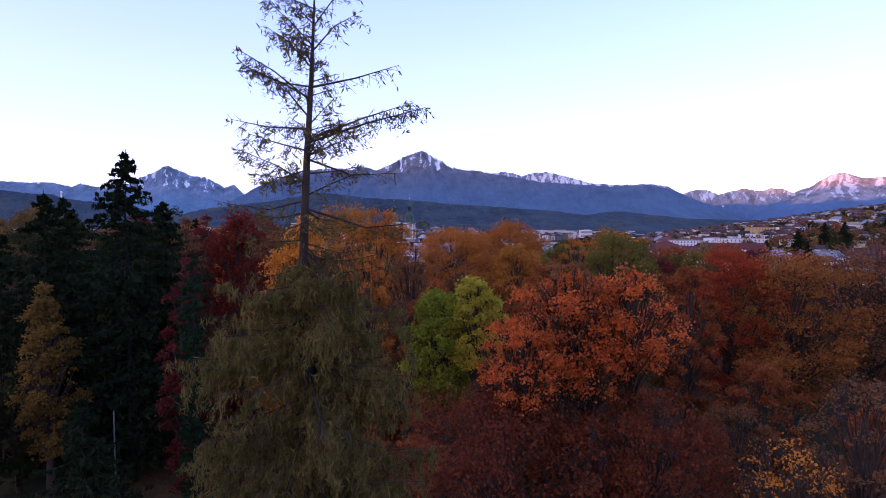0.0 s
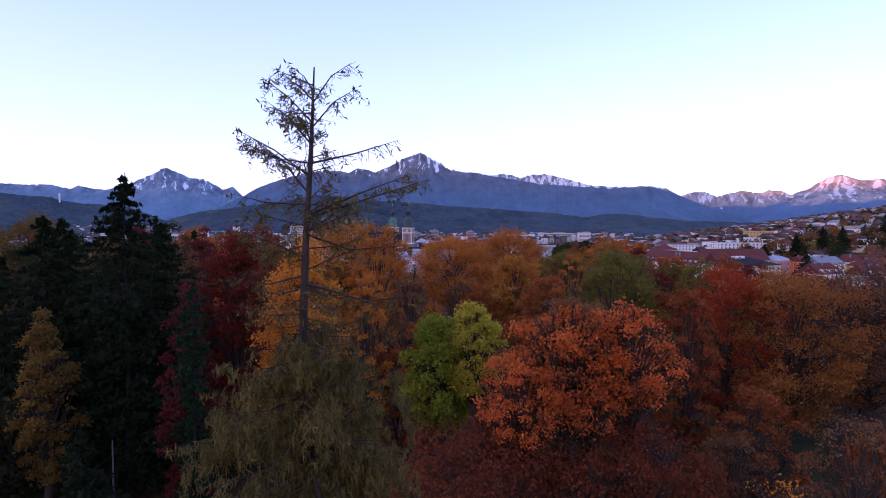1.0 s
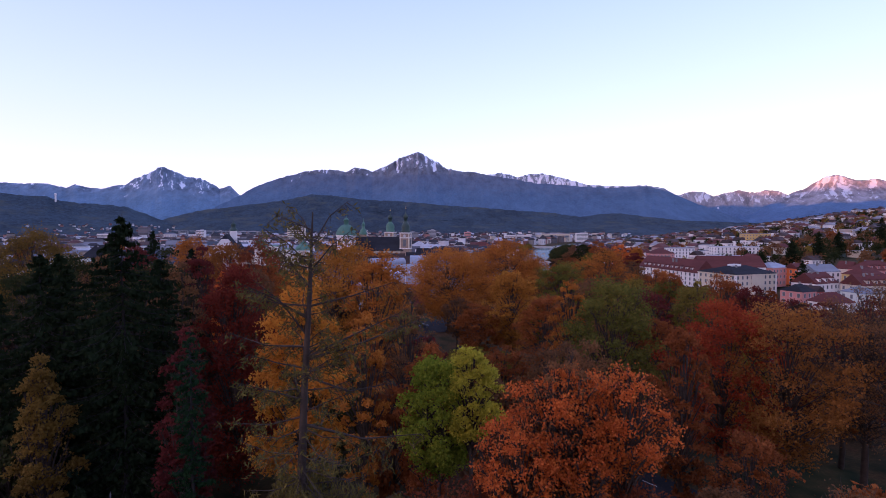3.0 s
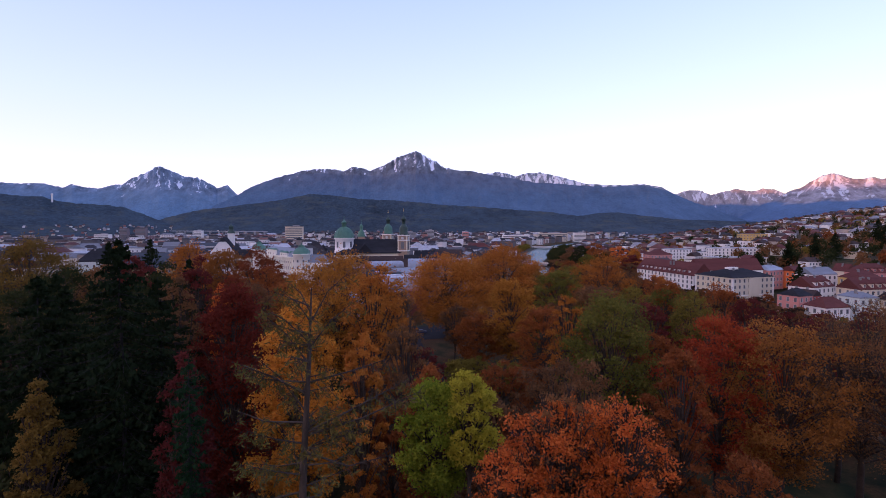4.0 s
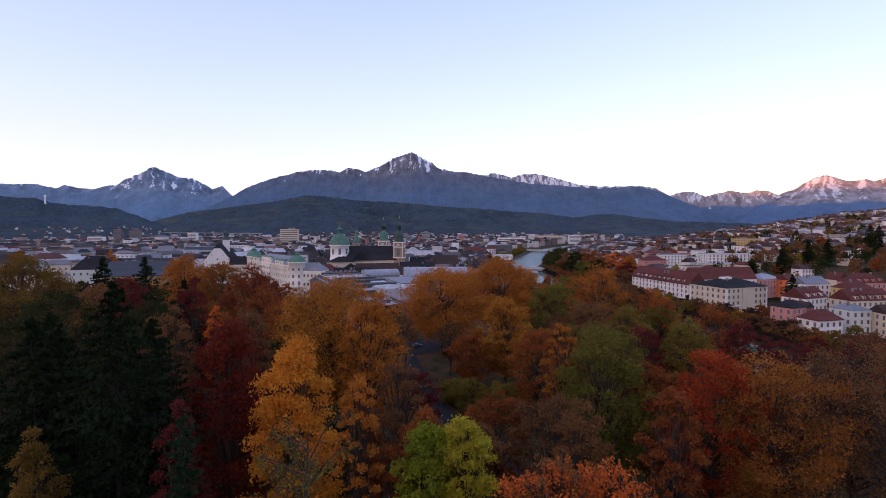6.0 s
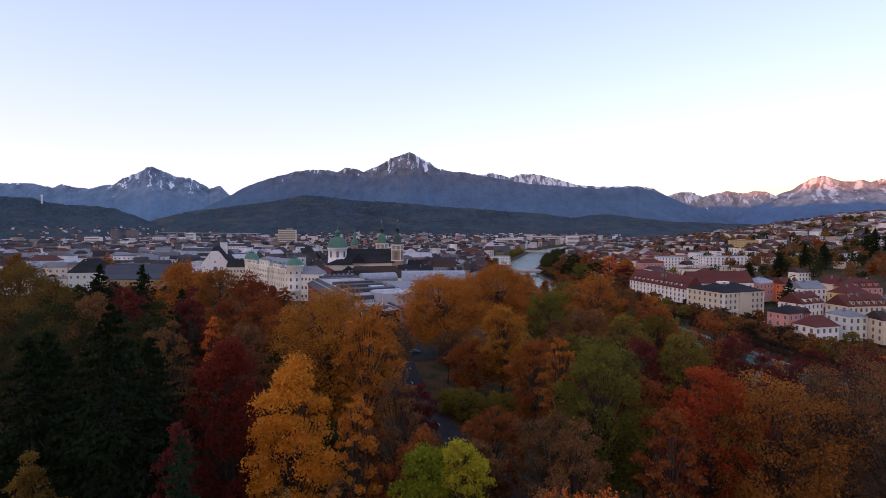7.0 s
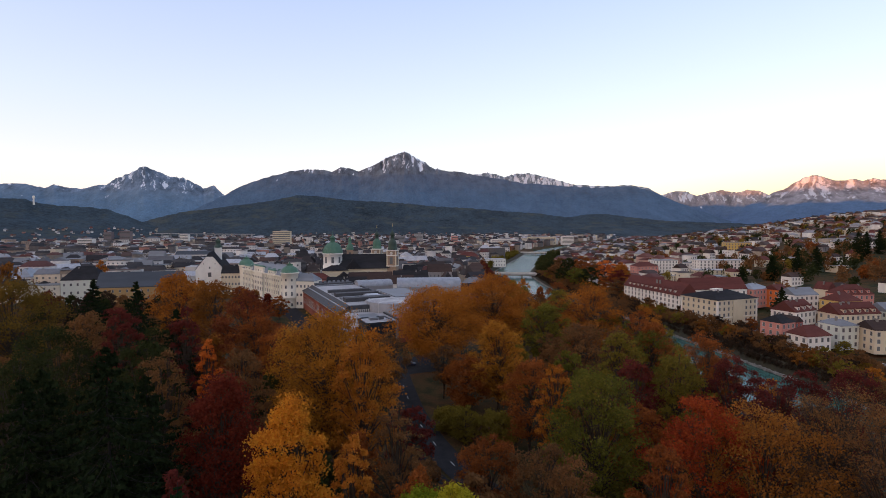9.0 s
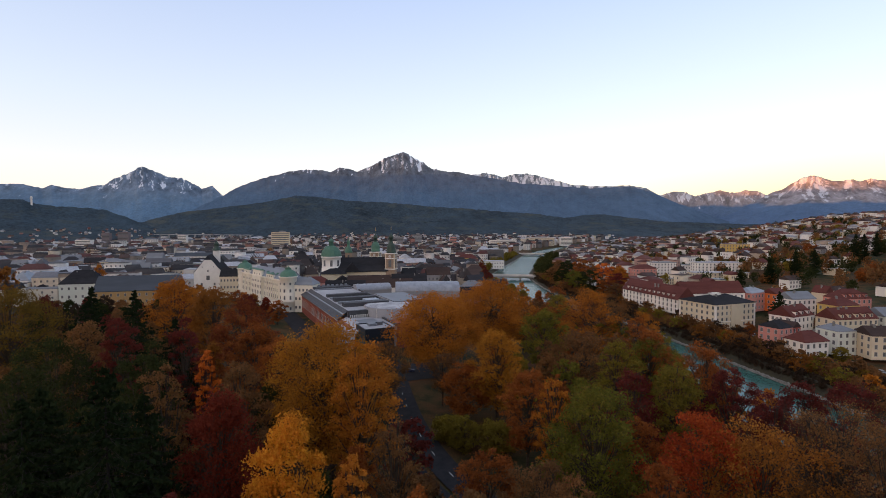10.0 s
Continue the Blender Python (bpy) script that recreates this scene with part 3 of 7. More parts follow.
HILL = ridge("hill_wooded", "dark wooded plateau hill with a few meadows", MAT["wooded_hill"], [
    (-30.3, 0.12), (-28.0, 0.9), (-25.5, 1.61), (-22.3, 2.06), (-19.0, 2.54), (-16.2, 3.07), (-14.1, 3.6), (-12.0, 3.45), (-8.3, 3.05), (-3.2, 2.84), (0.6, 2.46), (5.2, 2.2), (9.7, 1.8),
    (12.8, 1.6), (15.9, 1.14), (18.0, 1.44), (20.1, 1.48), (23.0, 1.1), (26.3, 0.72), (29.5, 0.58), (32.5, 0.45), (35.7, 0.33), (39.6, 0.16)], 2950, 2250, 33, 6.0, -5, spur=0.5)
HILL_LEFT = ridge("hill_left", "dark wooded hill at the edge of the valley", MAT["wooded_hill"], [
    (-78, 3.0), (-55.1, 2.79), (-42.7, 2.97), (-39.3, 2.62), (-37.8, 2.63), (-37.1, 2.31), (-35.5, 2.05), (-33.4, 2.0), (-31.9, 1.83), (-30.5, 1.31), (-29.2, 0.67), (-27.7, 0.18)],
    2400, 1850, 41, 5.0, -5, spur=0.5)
# ranges round the rest of the valley, which keep the low sun off its floor
ridge("mountain_east", "high dark range closing the valley", MAT["main_mountain"], [
    (-180, 7.0), (-150, 7.6), (-125, 7.7), (-113, 7.7), (-106, 8.5), (-97, 10.5), (-88, 10.8), (-79, 10.6), (-70, 9.0), (-60, 6.0), (-54, 1.0)], 6000, 4700, 51, steps=120)
ridge("mountain_north", "high dark range closing the valley", MAT["main_mountain"], [
    (60, 5.5), (90, 6.0), (120, 6.5), (150, 6.0), (180, 7.0)], 3600, 2000, 57, steps=120)

# ---- trees ----
def tubes(segs, sides):
    """Tapered tubes as quads. segs: rows of start xyz, end xyz, start radius, end radius."""
    segs = np.asarray(segs, float)
    a, b, ra, rb = segs[:, :3], segs[:, 3:6], segs[:, 6], segs[:, 7]
    d = b - a
    d /= np.linalg.norm(d, axis=1, keepdims=True) + 1e-9
    ref = np.where(np.abs(d[:, 2:3]) > 0.9, np.array([[1.0, 0, 0]]), np.array([[0, 0, 1.0]]))
    p = np.cross(d, ref)
    p /= np.linalg.norm(p, axis=1, keepdims=True) + 1e-9
    q = np.cross(d, p)
    ang = np.arange(sides) * 2 * np.pi / sides
    ring = p[:, None] * np.cos(ang)[None, :, None] + q[:, None] * np.sin(ang)[None, :, None]
    v = np.concatenate([a[:, None] + ring * ra[:, None, None], b[:, None] + ring * rb[:, None, None]], 1)
    n = len(segs)
    base = (np.arange(n) * 2 * sides)[:, None]
    k = np.arange(sides)[None]
    k2 = (k + 1) % sides
    f = np.stack([base + k, base + k2, base + sides + k2, base + sides + k], -1).reshape(-1, 4)
    return v.reshape(-1, 3), f


def leaves(rng, centres, size, droop=0.0, long=1.0, wide=0.36):
    """A small four-cornered leaf at each centre, each its own island."""
    n = len(centres)
    u = rng.normal(size=(n, 3))
    u[:, 2] -= droop * 2
    u /= np.linalg.norm(u, axis=1, keepdims=True)
    w = np.cross(u, rng.normal(size=(n, 3)))
    w /= np.linalg.norm(w, axis=1, keepdims=True) + 1e-9
    s = size * rng.uniform(0.6, 1.3, n)[:, None]
    u, w = u * s * 0.5 * long, w * s * wide
    fold = np.cross(u, w)
    fold = fold / (np.linalg.norm(fold, axis=1, keepdims=True) + 1e-9) * s * 0.12
    v = np.stack([centres - u, centres + w + fold, centres + u * 1.1, centres - w + fold], 1).reshape(-1, 3)
    return v, np.arange(4 * n).reshape(n, 4)


def broadleaf(seed, height, width, base=0.3, count=9000, leaf=0.4, lumps=46, bare=0.0, lean=0.0, egg=0.0, droop=0.25, twigs=9):
    """Meshes of a broadleaved tree: wood (trunk, limbs, twigs) and crown. The crown is made of many uneven tufts, each at the
    end of a limb. base: the crown's lowest height, as a share; bare: share of tufts that have lost most leaves; egg: narrower top."""
    rng = np.random.RandomState(seed)
    r, ch = width / 2, height * (1 - base)
    k = 9
    zs = np.linspace(0, height * 0.88, k)
    tx = np.cumsum(rng.normal(0, 0.012 * height, k)) * 0.5 + lean * zs
    ty = np.cumsum(rng.normal(0, 0.012 * height, k)) * 0.5
    tx, ty = tx - tx[0], ty - ty[0]
    rad = height * 0.016 * (1 - np.linspace(0, 0.93, k)) + 0.02
    segs = [[tx[i], ty[i], zs[i], tx[i + 1], ty[i + 1], zs[i + 1], rad[i], rad[i + 1]] for i in range(k - 1)]
    thin, pts = [], []
    warp = rng.uniform(0.78, 1.14, 8)
    lumps = int(lumps * 1.5)
    sizes = width * rng.uniform(0.065, 0.16, lumps)
    full = np.where(rng.rand(lumps) < bare, 0.18, 1.0) * rng.uniform(0.7, 1.3, lumps)
    share = sizes ** 2 * full
    share = (share / share.sum() * count).astype(int)
    for i in range(lumps):
        w = 1 - 2 * (i + 0.5) / lumps
        a = i * 2.39996 + rng.normal(0, 0.25)
        ring = math.sqrt(1 - w * w)
        swell = np.interp((a % math.tau) / math.tau * 8, np.arange(9), np.append(warp, warp[0]))
        taper = 1 - egg * (w + 1) / 2
        out = rng.uniform(0.5, 1.04) * swell
        c = np.array([math.cos(a) * ring * r * out * taper, math.sin(a) * ring * r * out * taper, height * base + ch * 0.5 + w * ch * 0.47 * rng.uniform(0.8, 1.03) - sizes[i] * 0.4])
        z0 = height * base * 0.7 + (c[2] - height * base * 0.7) * rng.uniform(0.35, 0.65)
        z0 = min(max(z0, height * base * 0.6), height * 0.84)
        p0 = np.array([np.interp(z0, zs, tx), np.interp(z0, zs, ty), z0])
        c[:2] += p0[:2]
        p1 = (p0 + c) / 2 + rng.normal(0, 0.04 * r, 3) + [0, 0, 0.02 * ch]
        rb = height * 0.0045 * (1 - 0.5 * z0 / height) + 0.02
        segs += [[*p0, *p1, rb, rb * 0.6], [*p1, *c, rb * 0.6, 0.02]]
        for t in range(twigs if full[i] > 0.4 else twigs + 6):
            d = rng.normal(size=3)
            d = d / np.linalg.norm(d) * sizes[i] * rng.uniform(0.45, 0.95)
            d[2] += 0.25 * sizes[i]
            s0 = p1 + (c - p1) * rng.uniform(0.4, 1.0)
            thin.append([*s0, *(c + d), 0.02 + 0.0005 * height, 0.007])
        m = share[i]
        u = rng.normal(size=(m, 3))
        u /= np.linalg.norm(u, axis=1, keepdims=True)
        u[:, 2] = np.where(u[:, 2] < -0.5, -u[:, 2] * 0.5, u[:, 2])
        rough = 1 + 0.22 * np.sin(u[:, :1] * 5 + i) * np.sin(u[:, 1:2] * 6 + i * 2) + rng.normal(0, 0.17, (m, 1))
        pts.append(c + u * sizes[i] * rng.rand(m, 1) ** 0.33 * rough * [1, 1, 0.85])
    v1, f1 = tubes(segs, 6)
    v2, f2 = tubes(thin, 3)
    wood = mesh_of("wood", np.concatenate([v1, v2]), np.concatenate([f1, f2 + len(v1)]), [MAT["bark"]])
    lv, lf = leaves(rng, np.concatenate(pts), leaf, droop)
    return wood, mesh_of("crown", lv, lf, [LEAF["rust"]])


def conifer(seed, height, width, count=9000, leaf=0.5, base=0.08, ragged=0.3, larch=False):
    """Whorls of drooping boughs with needle sprays on a straight trunk."""
    rng = np.random.RandomState(seed)
    k = 12
    zs = np.linspace(0, height, k)
    tx, ty = np.cumsum(rng.normal(0, 0.0022 * height, k)), np.cumsum(rng.normal(0, 0.0022 * height, k))
    tx -= tx[0]
    ty -= ty[0]
    rad = height * 0.0105 * (1 - np.linspace(0, 0.96, k)) + 0.01
    segs = [[tx[i], ty[i], zs[i], tx[i + 1], ty[i + 1], zs[i + 1], rad[i], rad[i + 1]] for i in range(k - 1)]
    thin, pts = [], []
    rings = int(height * 1.5)
    for i in range(rings):
        f = base + (1 - base) * (i + rng.rand() * 0.5) / rings
        z0 = f * height * 0.99
        boughs = rng.randint(4, 7)
        for j in range(boughs):
            a = rng.uniform(0, 2 * math.pi)
            z = min(height * 0.995, z0 + rng.uniform(-0.45, 0.45))
            reach = min(width / 2, 0.55 * (height - z)) * rng.uniform(1 - ragged, 1.1) + 0.1
            p0 = np.array([np.interp(z, zs, tx), np.interp(z, zs, ty), z])
            out = np.array([math.cos(a), math.sin(a), 0])
            p1 = p0 + out * reach * 0.55 + [0, 0, -reach * 0.16]
            p2 = p0 + out * reach + [0, 0, -reach * 0.22 + 0.1]
            segs += [[*p0, *p1, 0.05 * (1.2 - f) + 0.012, 0.03], [*p1, *p2, 0.03, 0.01]]
            m = max(10, int(count / (rings * 5) * (1.5 - f)))
            g = rng.uniform(0.15, 1.05, m)[:, None]
            side = np.array([-math.sin(a), math.cos(a), 0])
            along = p0 + (p2 - p0) * g - np.array([0, 0, 1]) * (reach * 0.10 * np.sin(np.pi * np.clip(g, 0, 1)))
            pts.append(along + side * (rng.uniform(-1, 1, (m, 1)) * reach * 0.30 * (1.1 - g)) - np.array([0, 0, 1]) * rng.rand(m, 1) * 0.3 * min(1.0, reach))
    v1, f1 = tubes(segs, 5)
    wood = mesh_of("wood", v1, f1, [MAT["dark_bark"]])
    lv, lf = leaves(rng, np.concatenate(pts), leaf, 0.5, 1.5)
    return wood, mesh_of("crown", lv, lf, [LEAF["needle"]])


def plant(name, meshes, x, y, leaf, label, scale=1.0, turn=0.0, z=None, group=""):
    """Sets a tree: trunk with limbs and crown under one base."""
    ob = new(name)
    ob.empty_display_size = 0.5
    zz = float(land(np.array(x), np.array(y))) if z is None else z
    s = scale if hasattr(scale, "__len__") else (scale,) * 3
    ob.matrix_basis = Matrix.LocRotScale((x, y, zz - 0.1), Euler((0, 0, radians(turn))), s)
    tagged(ob, label, "tree", group)
    part("trunk", meshes[0], ob)
    c = part("crown", meshes[1], ob)
    c.material_slots[0].link = "OBJECT"
    c.material_slots[0].material = LEAF[leaf]
    return ob


LOOK = {
    "gold": "golden yellow", "orange": "bright orange", "amber": "amber orange", "rust": "rust brown", "crimson": "deep crimson", "maroon": "dark maroon", "lime": "yellow-green",
    "yellow": "bright yellow", "green": "dull green", "olive": "olive yellow", "brown": "thin brown", "darkgreen": "dark green", "scarlet": "bright scarlet", "bronze": "bronze brown", "twig": "sparse brown", "russet": "dark russet red", "honey": "dull honey gold", "ochre": "deep golden ochre",
}


def tree(x, y, h, w, leaf, seed, base=0.28, count=9000, leaf_size=0.34, **more):
    """One broadleaved tree of its own shape."""
    STOOD.append((x, y, w))
    count, leaf_size = int(count * 1.4), leaf_size * 0.84
    return plant("autumn_tree", broadleaf(seed, h, w, base, count, leaf_size, **more), x, y, leaf,
                 "tall broadleaved park tree with %s autumn leaves" % LOOK[leaf])


STOOD = []


def larch(seed, height=41.2):
    """A tall thin larch: bare tufted top, denser hanging boughs below."""
    rng = np.random.RandomState(seed)
    prof_z, prof_r = [10, 15, 25, 29, 31, 33, 35, 37, 39, 40.5, 41.5], [3.0, 5.2, 4.8, 4.4, 3.9, 2.6, 2.2, 2.5, 2.4, 1.7, 0.7]
    k = 14
    zs = np.linspace(0, height, k)
    tx, ty = 0.10 * np.sin(zs * 0.35) + 0.012 * np.clip(zs - 30, 0, None) ** 1.5 * 0.6, 0.08 * np.cos(zs * 0.3)
    rad = 0.40 * (1 - zs / height) ** 0.72 + 0.025
    segs = [[tx[i], ty[i], zs[i], tx[i + 1], ty[i + 1], zs[i + 1], rad[i], rad[i + 1]] for i in range(k - 1)]
    thin, pts, tufts = [], [], []

    def bough(z, a, reach, rise, full):
        p0 = np.array([np.interp(z, zs, tx), np.interp(z, zs, ty), z])
        out, side = np.array([math.cos(a), math.sin(a), 0]), np.array([-math.sin(a), math.cos(a), 0])
        p1 = p0 + out * reach * 0.5 + [0, 0, reach * (rise - 0.08)] + side * rng.normal(0, 0.05) * reach
        p2 = p0 + out * reach + [0, 0, reach * rise * 1.4] + side * rng.normal(0, 0.08) * reach
        r0 = (0.018 + 0.009 * reach) if z > 33 else (0.014 + 0.006 * reach)
        segs.extend([[*p0, *p1, r0, r0 * 0.6], [*p1, *p2, r0 * 0.6, 0.007]])
        for j in range(int(6 + reach * (10 if z > 34 else 4.5))):
            g = rng.uniform(0.12, 1.0)
            s0 = p0 + (p1 - p0) * g * 2 if g < 0.5 else p1 + (p2 - p1) * (g * 2 - 1)
            d = side * rng.choice([-1, 1]) * rng.uniform(0.15, 0.55) * (0.5 + 0.25 * reach) * (1.15 - 0.5 * g) + out * rng.uniform(0, 0.5) + np.array([0, 0, rng.uniform(-0.55, 0.2) if z > 32 else rng.uniform(-1.5, 0.0)])
            e = s0 + d
            thin.append([*s0, *e, 0.011, 0.005])
            m = rng.poisson(full)
            if m:
                q = rng.uniform(0.2, 1.05, (m, 1))
                (tufts if z > 32.5 else pts).append(s0 + d * q + rng.normal(size=(m, 3)) * 0.07 - np.array([0, 0, 1]) * rng.rand(m, 1) * 0.12)

    z = 9.0
    while z < height - 0.3:
        high = z > 33.5
        for j in range(rng.randint(1, 3) if high else rng.randint(2, 5)):
            a = rng.uniform(0, 2 * math.pi)
            r = np.interp(z, prof_z, prof_r) * rng.uniform(0.5, 1.0) * (0.6 if z > 36 and math.cos(a) > 0.2 else 1.0)
            bough(z + rng.uniform(-0.2, 0.2), a, r, rng.uniform(0.1, 0.6) if high else rng.uniform(-0.25, 0.05), 3.4 if z > 34.5 else (6.0 if z > 31 else 30.0))
        z += rng.uniform(0.3, 0.5) if high else rng.uniform(0.4, 0.7)
    # the boughs that stand out against the sky: height, bearing, length, rise, fullness
    for row in ((36.6, 3.0, 2.2, 0.66, 5.0), (37.3, 3.25, 2.4, 0.34, 3.0), (36.2, 3.1, 3.0, 0.1, 2.5), (35.4, 3.3, 2.1, 0.2, 5.0), (34.7, 2.95, 2.0, -0.05, 8.0), (35.7, 0.05, 4.3, 0.24, 5.5),
                (35.8, 0.25, 3.9, 0.3, 6.5), (37.7, 0.1, 3.2, 0.2, 0.7), (35.2, 6.1, 2.0, 0.28, 5.0), (35.1, 0.2, 3.2, -0.1, 0.5), (33.3, 0.1, 4.4, -0.08, 8.0), (33.6, 3.2, 2.6, -0.05, 6.0),
                (38.4, 2.8, 2.0, 0.62, 5.0), (39.2, 3.4, 1.7, 0.6, 5.0), (39.0, 0.3, 1.6, 0.7, 4.0), (39.9, 0.8, 1.6, 0.8, 2.0), (40.3, 2.6, 1.1, 0.7, 4.0)):
        bough(*row)
    # the thick hanging lower crown
    for _j in range(135):
        z = rng.uniform(14, 31.8)
        bough(z, rng.uniform(0, 2 * math.pi), np.interp(z, prof_z, prof_r) * rng.uniform(0.6, 1.05) * min(1.0, 0.45 + (31.8 - z) / 7), rng.uniform(-0.25, 0.0), 30.0)
    v1, f1 = tubes(segs, 6)
    v2, f2 = tubes(thin, 3)
    wood = mesh_of("wood", np.concatenate([v1, v2]), np.concatenate([f1, f2 + len(v1)]), [MAT["bark"]])
    lv, lf = leaves(rng, np.concatenate(pts), 0.115, 0.9, 2.3, 0.2)
    tv, tf = leaves(rng, np.concatenate(tufts), 0.13, 0.1, 1.8, 0.2)
    lv, lf = np.concatenate([lv, tv]), np.concatenate([lf, tf + len(lv)])
    return wood, mesh_of("crown", lv, lf, [LEAF["larch"]])


# the trees of the park, each by itself
plant("larch", larch(7), -5.0, 18.4, "larch", "tall slender larch with a bare tufted top and olive needles")
tree(14.0, 39.5, 29.9, 7.8, "orange", 100, 0.70, 6000, 0.27, lumps=60, bare=0.5, lean=0.03)
tree(6.8, 39.0, 25.8, 7.4, "orange", 101, 0.70, 5500, 0.27, lumps=60, bare=0.45, lean=-0.04)
tree(16.2, 38.4, 20.6, 12.4, "russet", 102, 0.22, 13000, 0.30, lumps=70, bare=0.3)
tree(10.6, 36.2, 19.6, 10.0, "russet", 181, 0.22, 9000, 0.30, lumps=60, bare=0.25)
tree(10.4, 40.5, 29.5, 9.4, "orange", 103, 0.68, 8000, 0.27, lumps=64, bare=0.45)
tree(9.9, 40.0, 31.4, 6.8, "brown", 104, 0.55, 1950, 0.25, lumps=40, bare=0.85)
tree(0.3, 58.0, 25.8, 10.6, "lime", 105, 0.42, 21000, 0.36, lumps=64)
tree(4.0, 56.6, 27.4, 7.6, "yellow", 106, 0.60, 9500, 0.34, egg=0.1, lumps=44)
tree(4.4, 37.6, 20.9, 18.4, "russet", 107, 0.22, 20000, 0.30, lumps=80, bare=0.2)
tree(21.4, 30.0, 20.0, 7.1, "gold", 108, 0.50, 1950, 0.22, bare=0.6, lumps=40)
tree(28.8, 34.0, 23.3, 7.7, "brown", 109, 0.40, 3000, 0.25, bare=0.7, lumps=44)
tree(-45.3, 57.0, 26.6, 8.1, "honey", 110, 0.20, 8250, 0.38, egg=0.5, lumps=50, bare=0.2)
tree(51.0, 72.0, 30.6, 20.4, "bronze", 111, 0.20, 18000, 0.40, lumps=64, bare=0.15)
tree(43.6, 75.0, 30.2, 17.0, "scarlet", 112, 0.20, 18000, 0.40, lumps=60)
tree(63.9, 72.9, 33.6, 17.3, "brown", 113, 0.25, 6750, 0.31, bare=0.6, lumps=60)
tree(63.6, 64.7, 33.7, 16.8, "brown", 114, 0.30, 9000, 0.31, bare=0.5, lumps=60)
tree(-18.2, 66.6, 35.7, 14.3, "gold", 115, 0.10, 24000, 0.43, egg=0.35, lumps=66)
tree(-21.5, 113.5, 38.4, 28.0, "ochre", 116, 0.12, 36000, 0.48, lumps=110)
tree(-12.5, 100.0, 37.9, 14.7, "amber", 117, 0.15, 10500, 0.52)
tree(-4.8, 76.0, 31.2, 9.5, "brown", 118, 0.20, 6000, 0.34, bare=0.5)
tree(-30.6, 74.3, 36.2, 19.8, "crimson", 119, 0.05, 24000, 0.43, egg=0.5, lumps=64)
tree(29.2, 83.9, 32.7, 19.0, "green", 120, 0.15, 19500, 0.45, lumps=70)
tree(24.6, 92.3, 31.5, 6.6, "amber", 121, 0.40, 5000, 0.38, bare=0.3)
tree(11.4, 86.0, 21.1, 12.7, "rust", 122, 0.15, 9000, 0.43)
tree(18.0, 74.0, 25.0, 12.6, "brown", 123, 0.15, 7500, 0.40, bare=0.3)
tree(20.0, 66.0, 26.0, 9.5, "brown", 124, 0.15, 9000, 0.36)
tree(4.0, 196.8, 34.4, 34.0, "amber", 125, 0.18, 24000, 0.66, lumps=110)
tree(30.0, 219.4, 36.0, 36.5, "amber", 126, 0.18, 26000, 0.66, lumps=110)
tree(22.3, 150.0, 29.5, 18.4, "ochre", 127, 0.15, 9750, 0.60, lumps=60)
tree(12.0, 150.0, 18.2, 15.3, "rust", 128, 0.15, 6000, 0.63)
tree(46.9, 190.0, 29.0, 19.4, "green", 129, 0.15, 6750, 0.69)
tree(72.0, 212.2, 33.9, 27.6, "amber", 130, 0.10, 8250, 0.69)
tree(53.3, 165.0, 25.2, 20.6, "brown", 131, 0.15, 6750, 0.63, bare=0.2)
tree(55.1, 140.0, 27.1, 14.3, "olive", 132, 0.15, 6000, 0.56)
tree(69.6, 150.0, 26.4, 15.3, "green", 133, 0.15, 6000, 0.58)
tree(70.0, 152.0, 28.0, 13.0, "rust", 134, 0.15, 6750, 0.55, bare=0.2)
tree(47.3, 110.0, 28.2, 11.8, "maroon", 135, 0.15, 6750, 0.52)
tree(56.7, 108.1, 29.9, 14.7, "olive", 136, 0.15, 9000, 0.52)
tree(66.4, 105.0, 30.0, 13.1, "maroon", 137, 0.15, 8250, 0.49)
tree(67.2, 92.0, 28.1, 12.5, "maroon", 138, 0.15, 7500, 0.45, bare=0.3)
tree(68.0, 82.0, 28.4, 10.2, "brown", 139, 0.20, 5250, 0.38, bare=0.6)
tree(7.7, 135.0, 7.4, 11.5, "olive", 140, 0.05, 5250, 0.54)
tree(19.2, 128.0, 8.4, 12.3, "olive", 141, 0.05, 5250, 0.54)
tree(25.5, 120.0, 24.9, 14.9, "rust", 142, 0.15, 7500, 0.54)
tree(-55.7, 160.0, 37.6, 20.8, "russet", 143, 0.10, 9750, 0.67)
tree(-38.2, 130.0, 32.4, 13.2, "rust", 144, 0.15, 6750, 0.56)
tree(-88.0, 210.0, 36.1, 23.8, "bronze", 145, 0.10, 7500, 0.78)
tree(-109.6, 223.7, 38.1, 25.3, "amber", 146, 0.10, 7500, 0.78)
tree(-51.9, 120.0, 30.9, 5.7, "orange", 147, 0.20, 5250, 0.56)
tree(-78.8, 129.9, 37.6, 11.0, "maroon", 148, 0.10, 7500, 0.56)
tree(-131.0, 162.0, 40.6, 30.0, "honey", 149, 0.10, 18000, 0.60, lumps=80)
tree(-158.0, 170.0, 39.0, 28.0, "honey", 150, 0.10, 12000, 0.62)
tree(-56.3, 100.8, 37.0, 13.7, "darkgreen", 151, 0.10, 9750, 0.52)
tree(-83.6, 114.1, 35.5, 22.0, "darkgreen", 152, 0.10, 12000, 0.52)
tree(-50.2, 80.1, 35.3, 13.6, "darkgreen", 153, 0.10, 12000, 0.47)
tree(-75.5, 93.3, 35.7, 18.0, "darkgreen", 154, 0.10, 12000, 0.47)
tree(-47.2, 90.5, 35.7, 11.3, "brown", 155, 0.10, 8250, 0.47)
tree(-62.3, 132.6, 36.5, 11.3, "maroon", 156, 0.10, 6000, 0.56)
tree(-12.0, 158.0, 24.2, 14.0, "brown", 157, 0.20, 4500, 0.52, bare=0.5)
